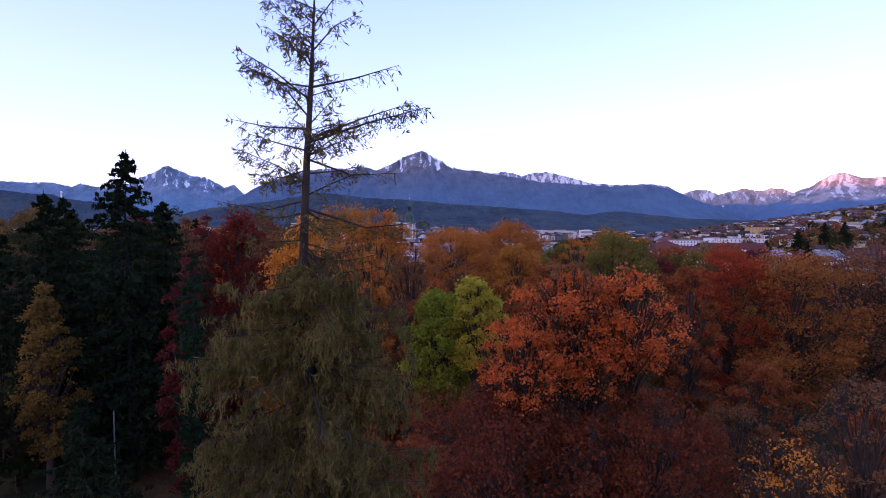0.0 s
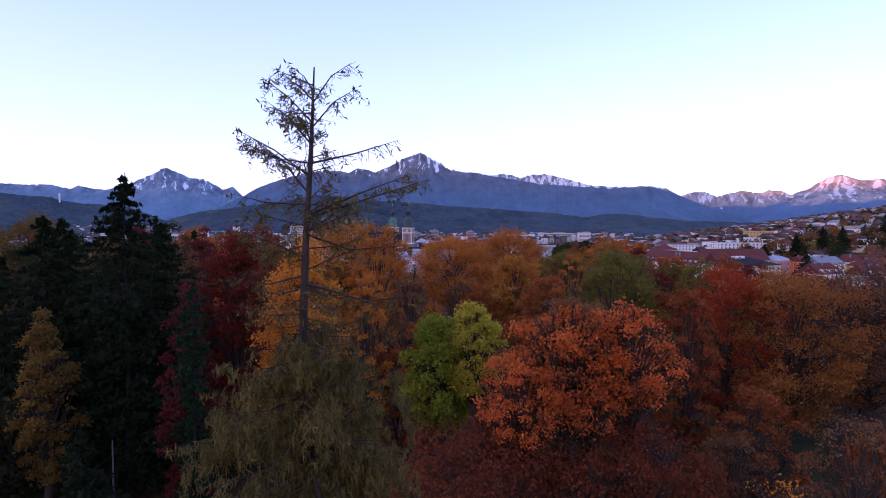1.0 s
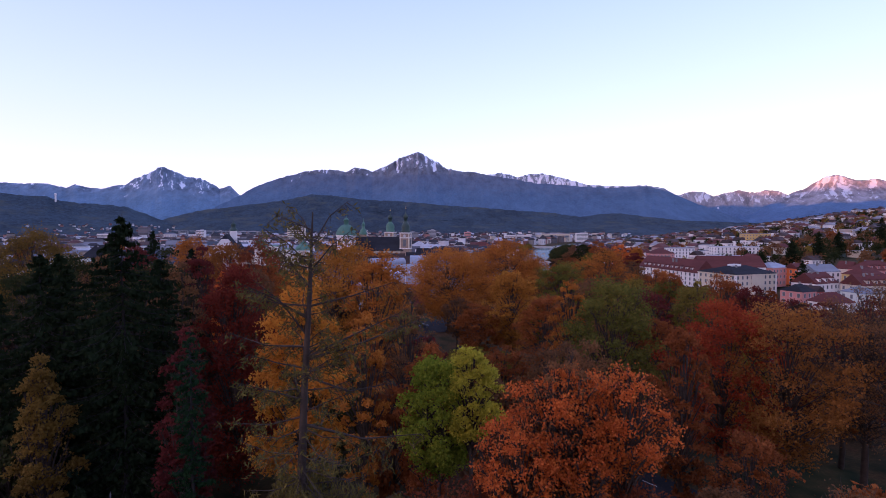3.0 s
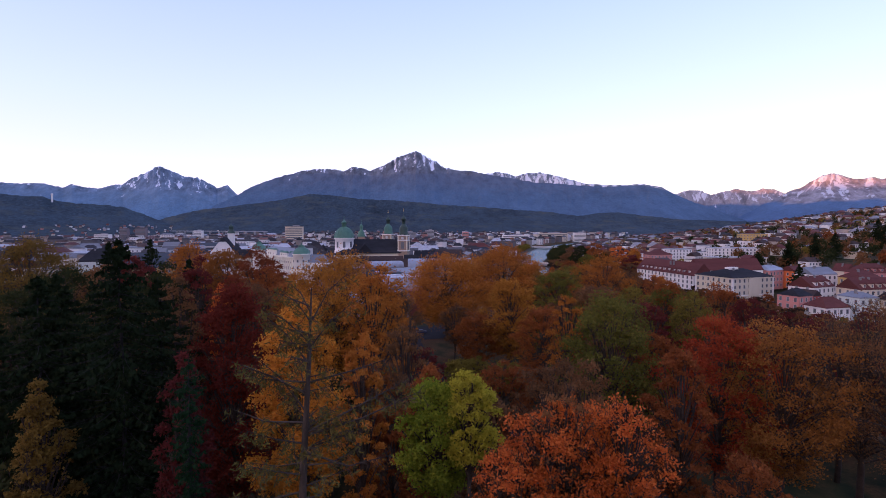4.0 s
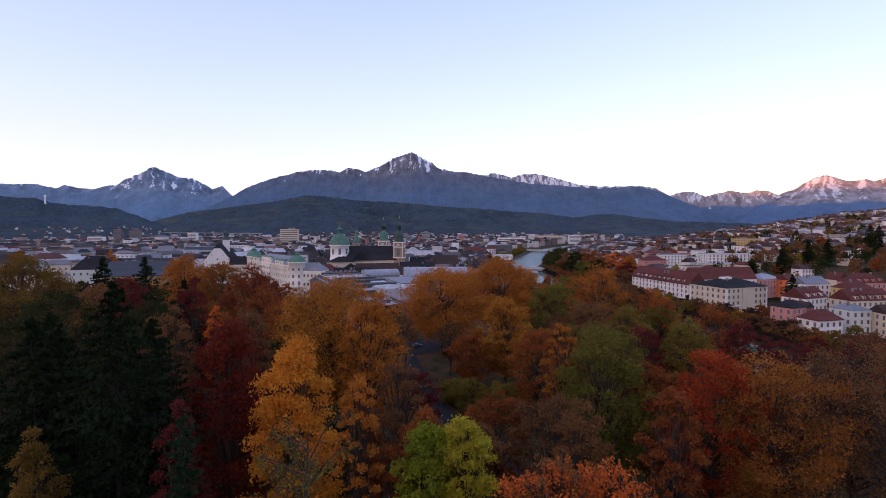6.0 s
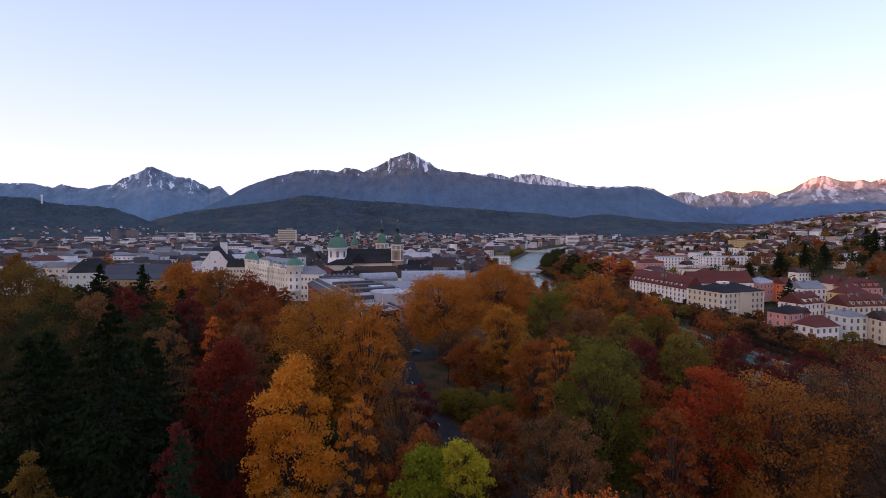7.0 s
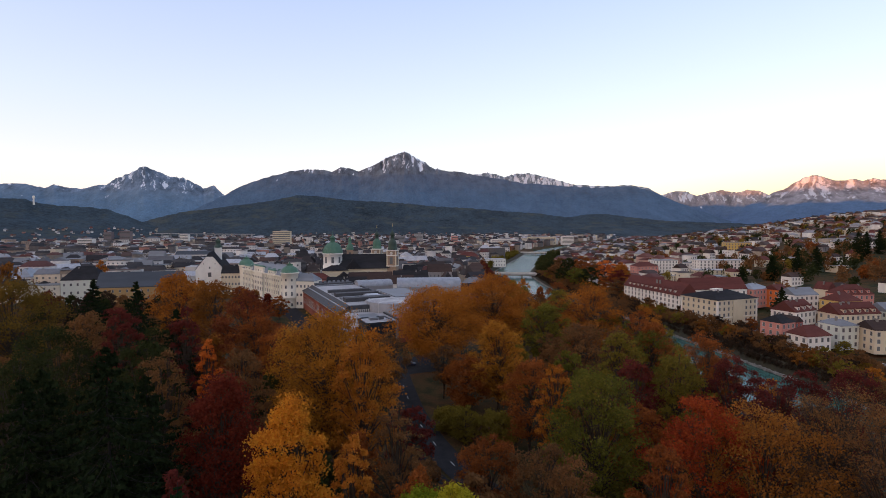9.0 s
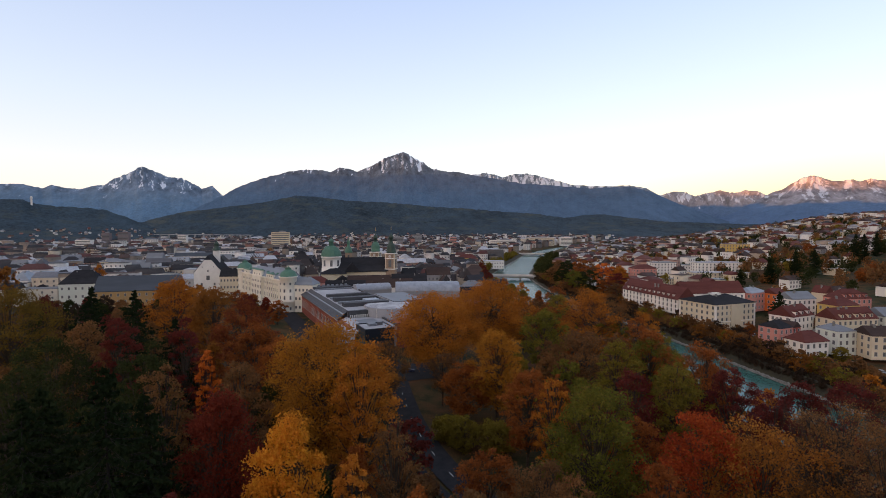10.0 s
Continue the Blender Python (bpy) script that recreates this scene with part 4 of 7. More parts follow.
tree(88.7, 98.8, 28.0, 15.0, "maroon", 158, 0.15, 9000, 0.45, bare=0.2)
tree(39.0, 88.0, 26.1, 11.0, "rust", 159, 0.15, 7500, 0.47)
tree(31.9, 64.0, 29.4, 8.0, "rust", 160, 0.15, 7500, 0.43)
tree(-9.3, 62.0, 31.8, 6.3, "amber", 161, 0.15, 6750, 0.40)
tree(-28.6, 56.0, 30.5, 7.6, "maroon", 162, 0.05, 9750, 0.40, egg=0.5, lumps=56)
tree(-1.1, 62.0, 27.3, 7.7, "rust", 163, 0.15, 7500, 0.40)
tree(-50.6, 150.0, 32.5, 18.7, "rust", 164, 0.10, 7500, 0.63)
tree(-94.8, 140.0, 34.7, 17.4, "brown", 165, 0.10, 7500, 0.63)
tree(-37.2, 100.0, 34.7, 12.5, "brown", 166, 0.10, 7500, 0.52)
tree(74.3, 127.3, 29.8, 15.9, "rust", 167, 0.15, 6750, 0.54)
tree(82.9, 105.0, 25.5, 13.0, "maroon", 168, 0.15, 6750, 0.50, bare=0.3)
tree(90.9, 90.1, 29.0, 14.0, "brown", 169, 0.20, 6750, 0.42, bare=0.4)
tree(33.5, 52.0, 19.5, 9.0, "rust", 170, 0.15, 6000, 0.36, bare=0.3)
tree(28.0, 47.0, 16.5, 8.0, "brown", 171, 0.15, 5000, 0.34, bare=0.3)
tree(12.4, 40.0, 27.0, 8.0, "orange", 172, 0.70, 4500, 0.27, lumps=50, bare=0.4)
tree(80.0, 236.0, 25.0, 17.0, "rust", 173, 0.15, 6000, 0.55, bare=0.3)
tree(86.0, 216.0, 26.0, 14.0, "brown", 174, 0.2, 5000, 0.5, bare=0.5)
tree(90.0, 200.0, 25.0, 13.0, "amber", 175, 0.2, 5000, 0.5, bare=0.4)
tree(80.0, 184.0, 25.5, 13.0, "rust", 176, 0.2, 5000, 0.48, bare=0.4)
tree(92.0, 252.0, 24.0, 15.0, "brown", 177, 0.2, 4500, 0.55, bare=0.4)
tree(71.0, 262.0, 25.0, 18.0, "olive", 178, 0.15, 5500, 0.58, bare=0.2)
tree(78.0, 290.0, 24.0, 18.0, "rust", 179, 0.15, 5000, 0.6, bare=0.2)
tree(88.0, 180.0, 21.0, 11.0, "green", 180, 0.15, 4500, 0.5)
tree(-14.0, 168.0, 21.0, 13.0, "brown", 182, 0.25, 4000, 0.46, bare=0.7)
tree(6.0, 162.0, 19.0, 11.0, "brown", 183, 0.25, 3500, 0.46, bare=0.7)
tree(-13.5, 141.0, 22.0, 11.0, "bronze", 184, 0.2, 4500, 0.44, bare=0.5)
tree(10.5, 128.0, 10.0, 8.0, "olive", 185, 0.05, 3500, 0.44)
plant("spruce", conifer(300, 42.4, 13.6, 13000, 0.50), -39.7, 63.0, "needle", "tall dark green spruce with drooping boughs")
plant("spruce", conifer(301, 37.5, 11.2, 11000, 0.50), -53.0, 66.0, "needle", "tall dark green spruce with drooping boughs")
plant("spruce", conifer(302, 37.1, 12.2, 11000, 0.50), -53.8, 72.0, "needle", "tall dark green spruce with drooping boughs")
plant("spruce", conifer(303, 36.5, 9.5, 9000, 0.50), -38.9, 70.0, "needle", "tall dark green spruce with drooping boughs")
plant("spruce", conifer(304, 33.8, 11.6, 9000, 0.50), -60.8, 68.0, "needle", "tall dark green spruce with drooping boughs")
plant("spruce", conifer(305, 38.7, 24.3, 8000, 0.60), -116.9, 178.8, "needle", "tall dark green spruce with drooping boughs")
plant("spruce", conifer(306, 39.8, 14.4, 6000, 0.60), -90.6, 158.5, "needle", "tall dark green spruce with drooping boughs")
plant("spruce", conifer(307, 30.2, 3.7, 6000, 0.30), -25.7, 52.0, "fir", "slender fresh green fir before the red tree")
plant("spruce", conifer(308, 35.5, 13.7, 7000, 0.50), -66.0, 134.1, "needle", "tall dark green spruce with drooping boughs")
plant("spruce", conifer(309, 17.5, 10.0, 9000, 0.34), -32.4, 44.0, "needle", "tall dark green spruce with drooping boughs")

# ---- the rest of the park: smaller trees that fill it, from a few shapes ----
FILL = [broadleaf(700 + i, 20.0, 11.0 + i % 3, 0.12, 3000, 0.8, lumps=30, twigs=4, bare=(0.0, 0.25, 0.0, 0.4, 0.0, 0.1)[i], egg=(0, 0.3, 0.15, 0, 0.4, 0.1)[i]) for i in range(6)]
BUSH = [broadleaf(720 + i, 6.0, 6.5, 0.02, 650, 0.66, lumps=14, twigs=3, egg=0.1) for i in range(3)]
PARK_ROAD = [(64, 36), (39, 70), (21, 92), (9, 109), (2.5, 126), (-3, 145), (-8, 176), (-13, 212), (-22, 240)]


def off_road(x, y, gap):
    return all(math.hypot(x - (a[0] + (b[0] - a[0]) * t / 4), y - (a[1] + (b[1] - a[1]) * t / 4)) > gap for a, b in zip(PARK_ROAD, PARK_ROAD[1:]) for t in range(5))


rng = random.Random(5)
_n = 0
for _i in range(6000):
    y = rng.uniform(26, 300)
    x = rng.uniform(-1.0 * y - 12, float(bank(y)) - RIVER_WIDTH - 6)
    if _n >= 165 or not off_road(x, y, 10 if y < 170 else 12) or math.hypot(x, y) < 24 or (x < -4 and y < 48):
        continue
    if y > 190 and x > -95 - (y - 190) * 0.25 and not x > 40:
        continue
    w = rng.uniform(8.5, 13)
    if any(math.hypot(x - a, y - b) < (w + c) * 0.36 for a, b, c in STOOD):
        continue
    STOOD.append((x, y, w))
    side = x / y
    if side < -0.5:
        leaf = rng.choice(["darkgreen", "darkgreen", "darkgreen", "brown", "twig"] if y < 150 else ["brown", "twig", "brown", "maroon", "darkgreen", "darkgreen"])
    elif side < 0.05:
        leaf = rng.choice(["rust", "brown", "twig", "maroon", "darkgreen", "bronze"])
    else:
        leaf = rng.choice(["rust", "brown", "maroon", "brown", "rust", "brown"] + (["olive", "green"] if y > 90 else []))
    s = w / 12
    tall = rng.uniform(15, 23) if y > 60 else rng.uniform(12, 17)
    plant("autumn_tree", FILL[rng.randrange(6)], x, y, leaf, "park tree with %s autumn leaves" % LOOK[leaf], (s, s, tall / 20), rng.uniform(0, 360), group="park trees")
    _n += 1
# bushes along both river banks and the edge of the road
for _i in range(230):
    y = 70 + _i * 2.2 + rng.uniform(-2, 2)
    x = float(bank(y)) + rng.uniform(3, 24)
    s = rng.uniform(0.8, 1.5)
    leaf = rng.choice(["olive", "brown", "brown", "bronze", "twig", "brown"] + (["amber", "honey"] if y < 190 else []))
    plant("shrub", BUSH[rng.randrange(3)], x, y, leaf, "bushy shrub with %s leaves on the river bank" % LOOK[leaf], s, rng.uniform(0, 360), group="bank shrubs")
for _i in range(40):
    y = 100 + _i * 13 + rng.uniform(-3, 3)
    x = float(bank(y)) - RIVER_WIDTH - rng.uniform(5, 9)
    leaf = rng.choice(["olive", "brown", "rust", "maroon", "amber", "green"])
    plant("autumn_tree", FILL[rng.randrange(6)], x, y, leaf, "riverside tree with %s autumn leaves" % LOOK[leaf], (0.8, 0.8, rng.uniform(0.6, 0.95)), rng.uniform(0, 360), group="riverside trees")


# trees behind and beside the clearing from which the climb starts
for _i in range(400):
    a, d = rng.uniform(64, 296), rng.uniform(16, 110)
    x, y = d * math.sin(radians(a)), d * math.cos(radians(a))
    if _n >= 205 or any(math.hypot(x - p, y - q) < (11 + c) * 0.4 for p, q, c in STOOD) or not off_road(x, y, 8):
        continue
    STOOD.append((x, y, 11))
    leaf = rng.choice(["rust", "amber", "brown", "olive", "bronze"])
    plant("autumn_tree", FILL[rng.randrange(6)], x, y, leaf, "park tree with %s autumn leaves" % LOOK[leaf], (0.9, 0.9, rng.uniform(0.7, 1.1)), rng.uniform(0, 360), group="park trees")
    _n += 1


def town_trees(name, label, leaf, spots, seed, size, n=200):
    """Many small far trees in one mesh: a tuft of leaves over a short stem."""
    r = np.random.RandomState(seed)
    V, stems = [], []
    for x, y, z, s in spots:
        u = r.normal(size=(n, 3))
        u /= np.linalg.norm(u, axis=1, keepdims=True)
        c = np.array([x, y, z + s * 0.62])
        lump = 1 + 0.3 * np.sin(u[:, :1] * 4 + x) * np.sin(u[:, 2:] * 5 + y)
        V.append(c + u * r.rand(n, 1) ** 0.35 * lump * [s * 0.42, s * 0.42, s * 0.5])
        stems.append([x, y, z - 0.3, x, y, z + s * 0.5, 0.3, 0.15])
    lv, lf = leaves(r, np.concatenate(V), size)
    sv, sf = tubes(stems, 4)
    me = mesh_of(name, np.concatenate([lv, sv]), np.concatenate([lf, sf + len(lv)]), [LEAF[leaf], MAT["bark"]], np.concatenate([np.zeros(len(lf)), np.ones(len(sf))]))
    return tagged(new(name, me), label, "trees", kind="stuff")


def slope_spots(n, seed, lo, hi):
    r = np.random.RandomState(seed)
    out = []
    while len(out) < n:
        y = r.uniform(330, 1500)
        x = float(bank(y)) + 45 + r.rand() ** 0.8 * 620
        if x < 1.05 * y + 40:
            out.append((x, y, float(land(np.array(x), np.array(y))), r.uniform(lo, hi)))
    return out


def town_spots(n, seed, lo, hi):
    r = np.random.RandomState(seed)
    out = []
    while len(out) < n:
        y = 470 + r.rand() ** 1.3 * 1600
        x = r.uniform(-0.95 * y, float(bank(y)) - RIVER_WIDTH - 8)
        out.append((x, y, 0.0, r.uniform(lo, hi)))
    return out


town_trees("trees_slope_brown", "brown half-bare trees among hillside gardens", "brown", slope_spots(340, 1, 7, 13), 1, 1.8)
town_trees("trees_slope_green", "dark evergreen trees among hillside gardens", "darkgreen", slope_spots(230, 2, 7, 14), 2, 1.8)
town_trees("trees_slope_rust", "rust-leaved trees among hillside gardens", "rust", slope_spots(110, 3, 6, 11), 3, 2.1)
town_trees("trees_slope_olive", "olive and gold trees among hillside gardens", "olive", slope_spots(90, 7, 6, 11), 7, 2.1)
town_trees("trees_town_brown", "brown and dull trees between the town roofs", "twig", town_spots(260, 4, 10, 17), 4, 1.5)
town_trees("trees_town_amber", "amber-leaved trees between the town roofs", "bronze", town_spots(90, 5, 10, 17), 5, 1.5)
# scrub on the bank slope and between the quay road and the water


def bank_spots(n, seed, s0, s1, lo, hi):
    r = np.random.RandomState(seed)
    y = r.uniform(70, 600, n)
    x = bank(y) + r.uniform(s0, s1, n)
    return [(a, b, (-1.8 if a < float(bank(b)) else -0.3), r.uniform(lo, hi)) for a, b in zip(x, y)]


town_trees("scrub_bank_slope", "low brown scrub on the sloped river bank", "twig", bank_spots(800, 21, -2.4, 3.0, 1.6, 3.4), 21, 0.62, 70)
town_trees("scrub_quay_brown", "thick brown scrub between quay road and river", "brown", bank_spots(420, 22, 2, 26, 3.0, 5.8), 22, 0.7)
town_trees("scrub_quay_olive", "olive bushes between quay road and river", "olive", bank_spots(120, 23, 2, 26, 2.5, 5.0), 23, 0.6)
_rb = np.random.RandomState(31)
town_trees("trees_river_bend_dark", "dark bushy trees along the far reach of the river", "darkgreen", [(float(bank(y)) + _rb.uniform(3, 26), y, -0.3, _rb.uniform(6, 12)) for y in _rb.uniform(590, 980, 90)], 31, 1.6)
town_trees("trees_river_bend_brown", "brown and olive bushes along the far reach of the river", "olive", [(float(bank(y)) - RIVER_WIDTH - _rb.uniform(2, 20), y, -0.3, _rb.uniform(5, 10)) for y in _rb.uniform(610, 1000, 110)], 32, 1.5)
# trees along the river below the bridge
for _x, _y, _h, _leaf in ((150, 470, 26, "rust"), (160, 440, 24, "orange"), (142, 420, 20, "darkgreen"), (168, 420, 22, "amber"), (145, 500, 22, "darkgreen"), (180, 455, 20, "rust"), (158, 400, 18, "maroon"), (148, 540, 20, "brown"), (140, 460, 16, "green"), (137, 490, 14, "darkgreen"), (139, 520, 15, "brown"), (145, 560, 16, "darkgreen"), (160, 520, 18, "rust"), (170, 490, 18, "brown"), (138, 440, 15, "green"), (150, 380, 14, "brown"), (152, 400, 15, "rust")):
    plant("autumn_tree", FILL[rng.randrange(6)], _x, _y, _leaf, "riverside tree with %s autumn leaves" % LOOK[_leaf], (1.6, 1.6, _h / 17), rng.uniform(0, 360), group="riverside trees")
plant("spruce", conifer(330, 24, 12, 7000, 0.6), 194, 264, "needle", "dark spruce standing beside the school")
for _x, _y, _h in ((330, 430, 26), (352, 436, 24), (300, 420, 22), (420, 470, 30), (438, 480, 28), (470, 500, 26), (260, 400, 18)):
    plant("spruce", conifer(331 + int(_h) % 3, _h, 9, 3500, 0.8), _x, _y, "needle", "dark tall conifer on the slope", group="slope conifers")
# golden crowns between the southern roofs, and trees before the palace and round the riverside houses
for _x, _y, _h, _w, _leaf in ((-268, 330, 36, 1.3, "bronze"), (-245, 385, 31, 0.95, "amber"), (-112, 330, 16, 0.9, "bronze"), (-100, 318, 15, 0.9, "crimson"), (-122, 342, 15, 0.9, "amber"), (-88, 302, 15, 1.0, "rust"), (-104, 300, 16, 1.0, "maroon"), (-132, 358, 15, 0.9, "rust"), (-158, 330, 25, 1.1, "amber"), (-143, 322, 23, 1.0, "bronze"), (-173, 336, 24, 1.0, "amber"), (-112, 318, 17, 1.0, "maroon"),
                              (158, 262, 9, 0.6, "twig"), (186, 246, 10, 0.6, "rust"), (183, 232, 8, 0.5, "twig"), (180, 206, 8, 0.6, "olive"), (160, 244, 9, 0.6, "twig"), (208, 226, 9, 0.6, "twig"), (206, 270, 10, 0.6, "olive"), (222, 226, 9, 0.6, "darkgreen"), (246, 230, 9, 0.6, "twig"), (238, 262, 10, 0.6, "rust"), (166, 246, 11, 0.6, "rust")):
    plant("autumn_tree", FILL[rng.randrange(6)], _x, _y, _leaf, "tree with %s autumn leaves beside the houses" % LOOK[_leaf], (_w, _w, _h / 20), rng.uniform(0, 360), group="town trees")


def grove(n, seed, x0, x1, y0, y1, lo, hi):
    r = np.random.RandomState(seed)
    xs, ys = r.uniform(x0, x1, n), r.uniform(y0, y1, n)
    return [(x, y, float(land(np.array(x), np.array(y))), r.uniform(lo, hi)) for x, y in zip(xs, ys)]


town_trees("trees_grove_dark", "dark grove below the hillside gardens", "darkgreen", grove(45, 11, 290, 520, 350, 570, 7, 14), 11, 1.6)
town_trees("trees_grove_brown", "bare brown grove below the hillside gardens", "brown", grove(80, 12, 290, 520, 350, 570, 6, 12), 12, 1.6)
# ---- kit for buildings ----
def unit_box():
    bm = bmesh.new()
    bmesh.ops.create_cube(bm, size=1.0, matrix=Matrix.Translation((0, 0, 0.5)))
    return bm


def box_me(name, mat):
    return bm_mesh(name, unit_box(), [mat])


def gable_me(mat):
    """Pitched roof over a unit square: ridge along x, eaves with thickness."""
    v = [(-.5, -.5, 0), (.5, -.5, 0), (.5, .5, 0), (-.5, .5, 0), (-.5, 0, 1), (.5, 0, 1), (-.5, -.5, -.05), (.5, -.5, -.05), (.5, .5, -.05), (-.5, .5, -.05)]
    f = [(0, 1, 5, 4), (2, 3, 4, 5), (0, 4, 3), (1, 2, 5), (6, 7, 1, 0), (8, 9, 3, 2), (9, 6, 0, 3), (7, 8, 2, 1), (6, 9, 8, 7)]
    me = bpy.data.meshes.new("gable_roof")
    me.from_pydata(v, [], f)
    me.materials.append(mat)
    return me


def hip_me(mat, run=0.28):
    v = [(-.5, -.5, 0), (.5, -.5, 0), (.5, .5, 0), (-.5, .5, 0), (-.5 + run, 0, 1), (.5 - run, 0, 1), (-.5, -.5, -.05), (.5, -.5, -.05), (.5, .5, -.05), (-.5, .5, -.05)]
    f = [(0, 1, 5, 4), (2, 3, 4, 5), (3, 0, 4), (1, 2, 5), (6, 7, 1, 0), (8, 9, 3, 2), (9, 6, 0, 3), (7, 8, 2, 1), (6, 9, 8, 7)]
    me = bpy.data.meshes.new("hip_roof")
    me.from_pydata(v, [], f)
    me.materials.append(mat)
    return me


def window_me():
    """A window 1.3 x 1.9 m: one frame with a set-back pane and a sill lip; its back sinks into the wall."""
    bm = bmesh.new()
    bmesh.ops.create_cube(bm, size=1.0, matrix=Matrix.LocRotScale((0, 0.02, 0.85), None, (1.3, 0.16, 1.9)))
    front = min(bm.faces, key=lambda f: f.calc_center_median().y)
    bmesh.ops.inset_region(bm, faces=[front], thickness=0.11)
    bmesh.ops.translate(bm, verts=front.verts, vec=(0, 0.05, 0))
    front.material_index = 1
    low = min(bm.faces, key=lambda f: f.calc_center_median().z)
    for v in low.verts:
        if v.co.y < 0:
            v.co.y -= 0.08
    return bm_mesh("window", bm, [MAT["frame"], MAT["glass"]])


def small_window_me():
    bm = bmesh.new()
    bmesh.ops.create_cube(bm, size=1.0, matrix=Matrix.LocRotScale((0, 0, 0.85), None, (1.2, 0.12, 1.7)))
    return bm_mesh("window", bm, [MAT["glass"]])


BOX, GABLE, HIP = {}, {}, {}
for _k in ("white_wall", "cream_wall", "yellow_wall", "pink_wall", "red_wall", "orange_wall", "ochre_wall", "pale_wall", "town_wall", "brown_wall", "stone", "concrete", "grey_panel", "navy_panel", "brick_wall", "gravel_roof", "grey_roof", "tin_roof", "dark_roof", "tower_stone", "steel", "frame", "copper", "dark_copper", "palace_wall", "frost_roof", "lead_roof", "roof_glass"):
    BOX[_k] = box_me("box_" + _k, MAT[_k])
for _k in ("slate_blue_roof", "town_roof", "red_roof", "dark_roof", "brown_roof", "tin_roof", "grey_roof", "copper"):
    GABLE[_k], HIP[_k] = gable_me(MAT[_k]), hip_me(MAT[_k])
WINDOW, SMALL_WINDOW = window_me(), small_window_me()


def at(x, y, z, sx=1.0, sy=1.0, sz=1.0, turn=0.0):
    return Matrix.LocRotScale((x, y, z), Euler((0, 0, radians(turn))), (sx, sy, sz))


def base_of(name, x, y, z, turn, label, category, group=""):
    ob = new(name)
    ob.matrix_basis = pose(x, y, z, 0, 0, turn)
    return tagged(ob, label, category, group)


def windows_on(ob, w, d, h, rows, front, side, first=1.2, pane=None, size=1.02, faces="flr"):
    """Rows of windows on the front (-y), left (-x), right (+x) and back walls."""
    pane = pane or WINDOW
    step = (h - first) / rows
    for r in range(rows):
        z = first + r * step + (step - 1.9 * size) * 0.35
        for i in range(front):
            x = -w / 2 + w * (i + 0.5) / front
            if "f" in faces:
                part("window", pane, ob, m=at(x, -d / 2, z, size, size, size))
            if "b" in faces:
                part("window", pane, ob, m=at(x, d / 2, z, size, size, size, 180))
        for i in range(side):
            y = -d / 2 + d * (i + 0.5) / side
            if "l" in faces:
                part("window", pane, ob, m=at(-w / 2, y, z, size, size, size, -90))
            if "r" in faces:
                part("window", pane, ob, m=at(w / 2, y, z, size, size, size, 90))


def house(x, y, w, d, h, turn, wall, roof, form="gable", rise=4.0, rows=3, front=4, side=2, label="", z=None, chimneys=1, pane=None, over=0.5, faces="flr", dormers=0, category="house", name="house", group=""):
    """A house, w wide along its front and d deep, turned by turn degrees; its front looks along -y before the turn."""
    zz = float(land(np.array(x), np.array(y))) - 0.3 if z is None else z
    ob = base_of(name, x, y, zz, turn, label, category, group)
    part("wall", BOX[wall], ob, m=at(0, 0, 0, w, d, h))
    if form == "flat":
        part("roof", BOX[roof], ob, m=at(0, 0, h - 0.05, w + over, d + over, 0.5))
    else:
        shapes = GABLE if form == "gable" else HIP
        if w >= d:
            part("roof", shapes[roof], ob, m=at(0, 0, h, w + over, d + over, rise))
        else:
            part("roof", shapes[roof], ob, m=at(0, 0, h, d + over, w + over, rise, 90))
    if rows:
        windows_on(ob, w, d, h, rows, front, side, pane=pane, faces=faces)
    rng = random.Random(int(abs(x) * 131 + abs(y) * 17))
    for i in range(chimneys):
        u, v = rng.uniform(-0.3, 0.3), rng.uniform(-0.12, 0.12)
        top = h + (0.5 if form == "flat" else rise * 0.75)
        part("chimney", BOX["stone"], ob, m=at(u * w, v * d, top - 0.8, 0.9, 0.7, 2.4))
    for i in range(dormers):
        t = (i + 0.5) / dormers - 0.5
        deep = min(w, d)
        bm = bmesh.new()
        bmesh.ops.create_cube(bm, size=1.0, matrix=Matrix.LocRotScale((0, 0, 0.85), None, (1.6, deep * 0.18, 1.7)))
        place = at(t * w * 0.9, -d * 0.36, h + rise * 0.12) if w >= d else at(-w * 0.36, t * d * 0.9, h + rise * 0.12, turn=-90)
        p = part("dormer", bm_mesh("dormer", bm, [MAT[wall]]), ob, m=place)
        part("window", SMALL_WINDOW, p, m=at(0, -deep * 0.09, 0.2, 0.8, 0.6, 0.7))
        part("dormer_roof", GABLE[roof], p, m=at(0, 0, 1.7, deep * 0.22, 2.1, 0.8, 90))
    return ob


def lathe(profile, sides=20, name="turned", mats=(), smooth_it=True):
    """A turned body from (radius, height) rows."""
    prof = np.array(profile, float)
    a = np.arange(sides) * 2 * np.pi / sides
    v = np.stack([prof[:, :1] * np.cos(a), prof[:, :1] * np.sin(a), np.broadcast_to(prof[:, 1:], (len(prof), sides))], -1).reshape(-1, 3)
    i = np.arange(len(prof) * sides).reshape(len(prof), sides)
    j = np.roll(i, -1, axis=1)
    f = np.stack([i[:-1], j[:-1], j[1:], i[1:]], -1).reshape(-1, 4)
    me = mesh_of(name, v, f, mats)
    return smooth(me) if smooth_it else me

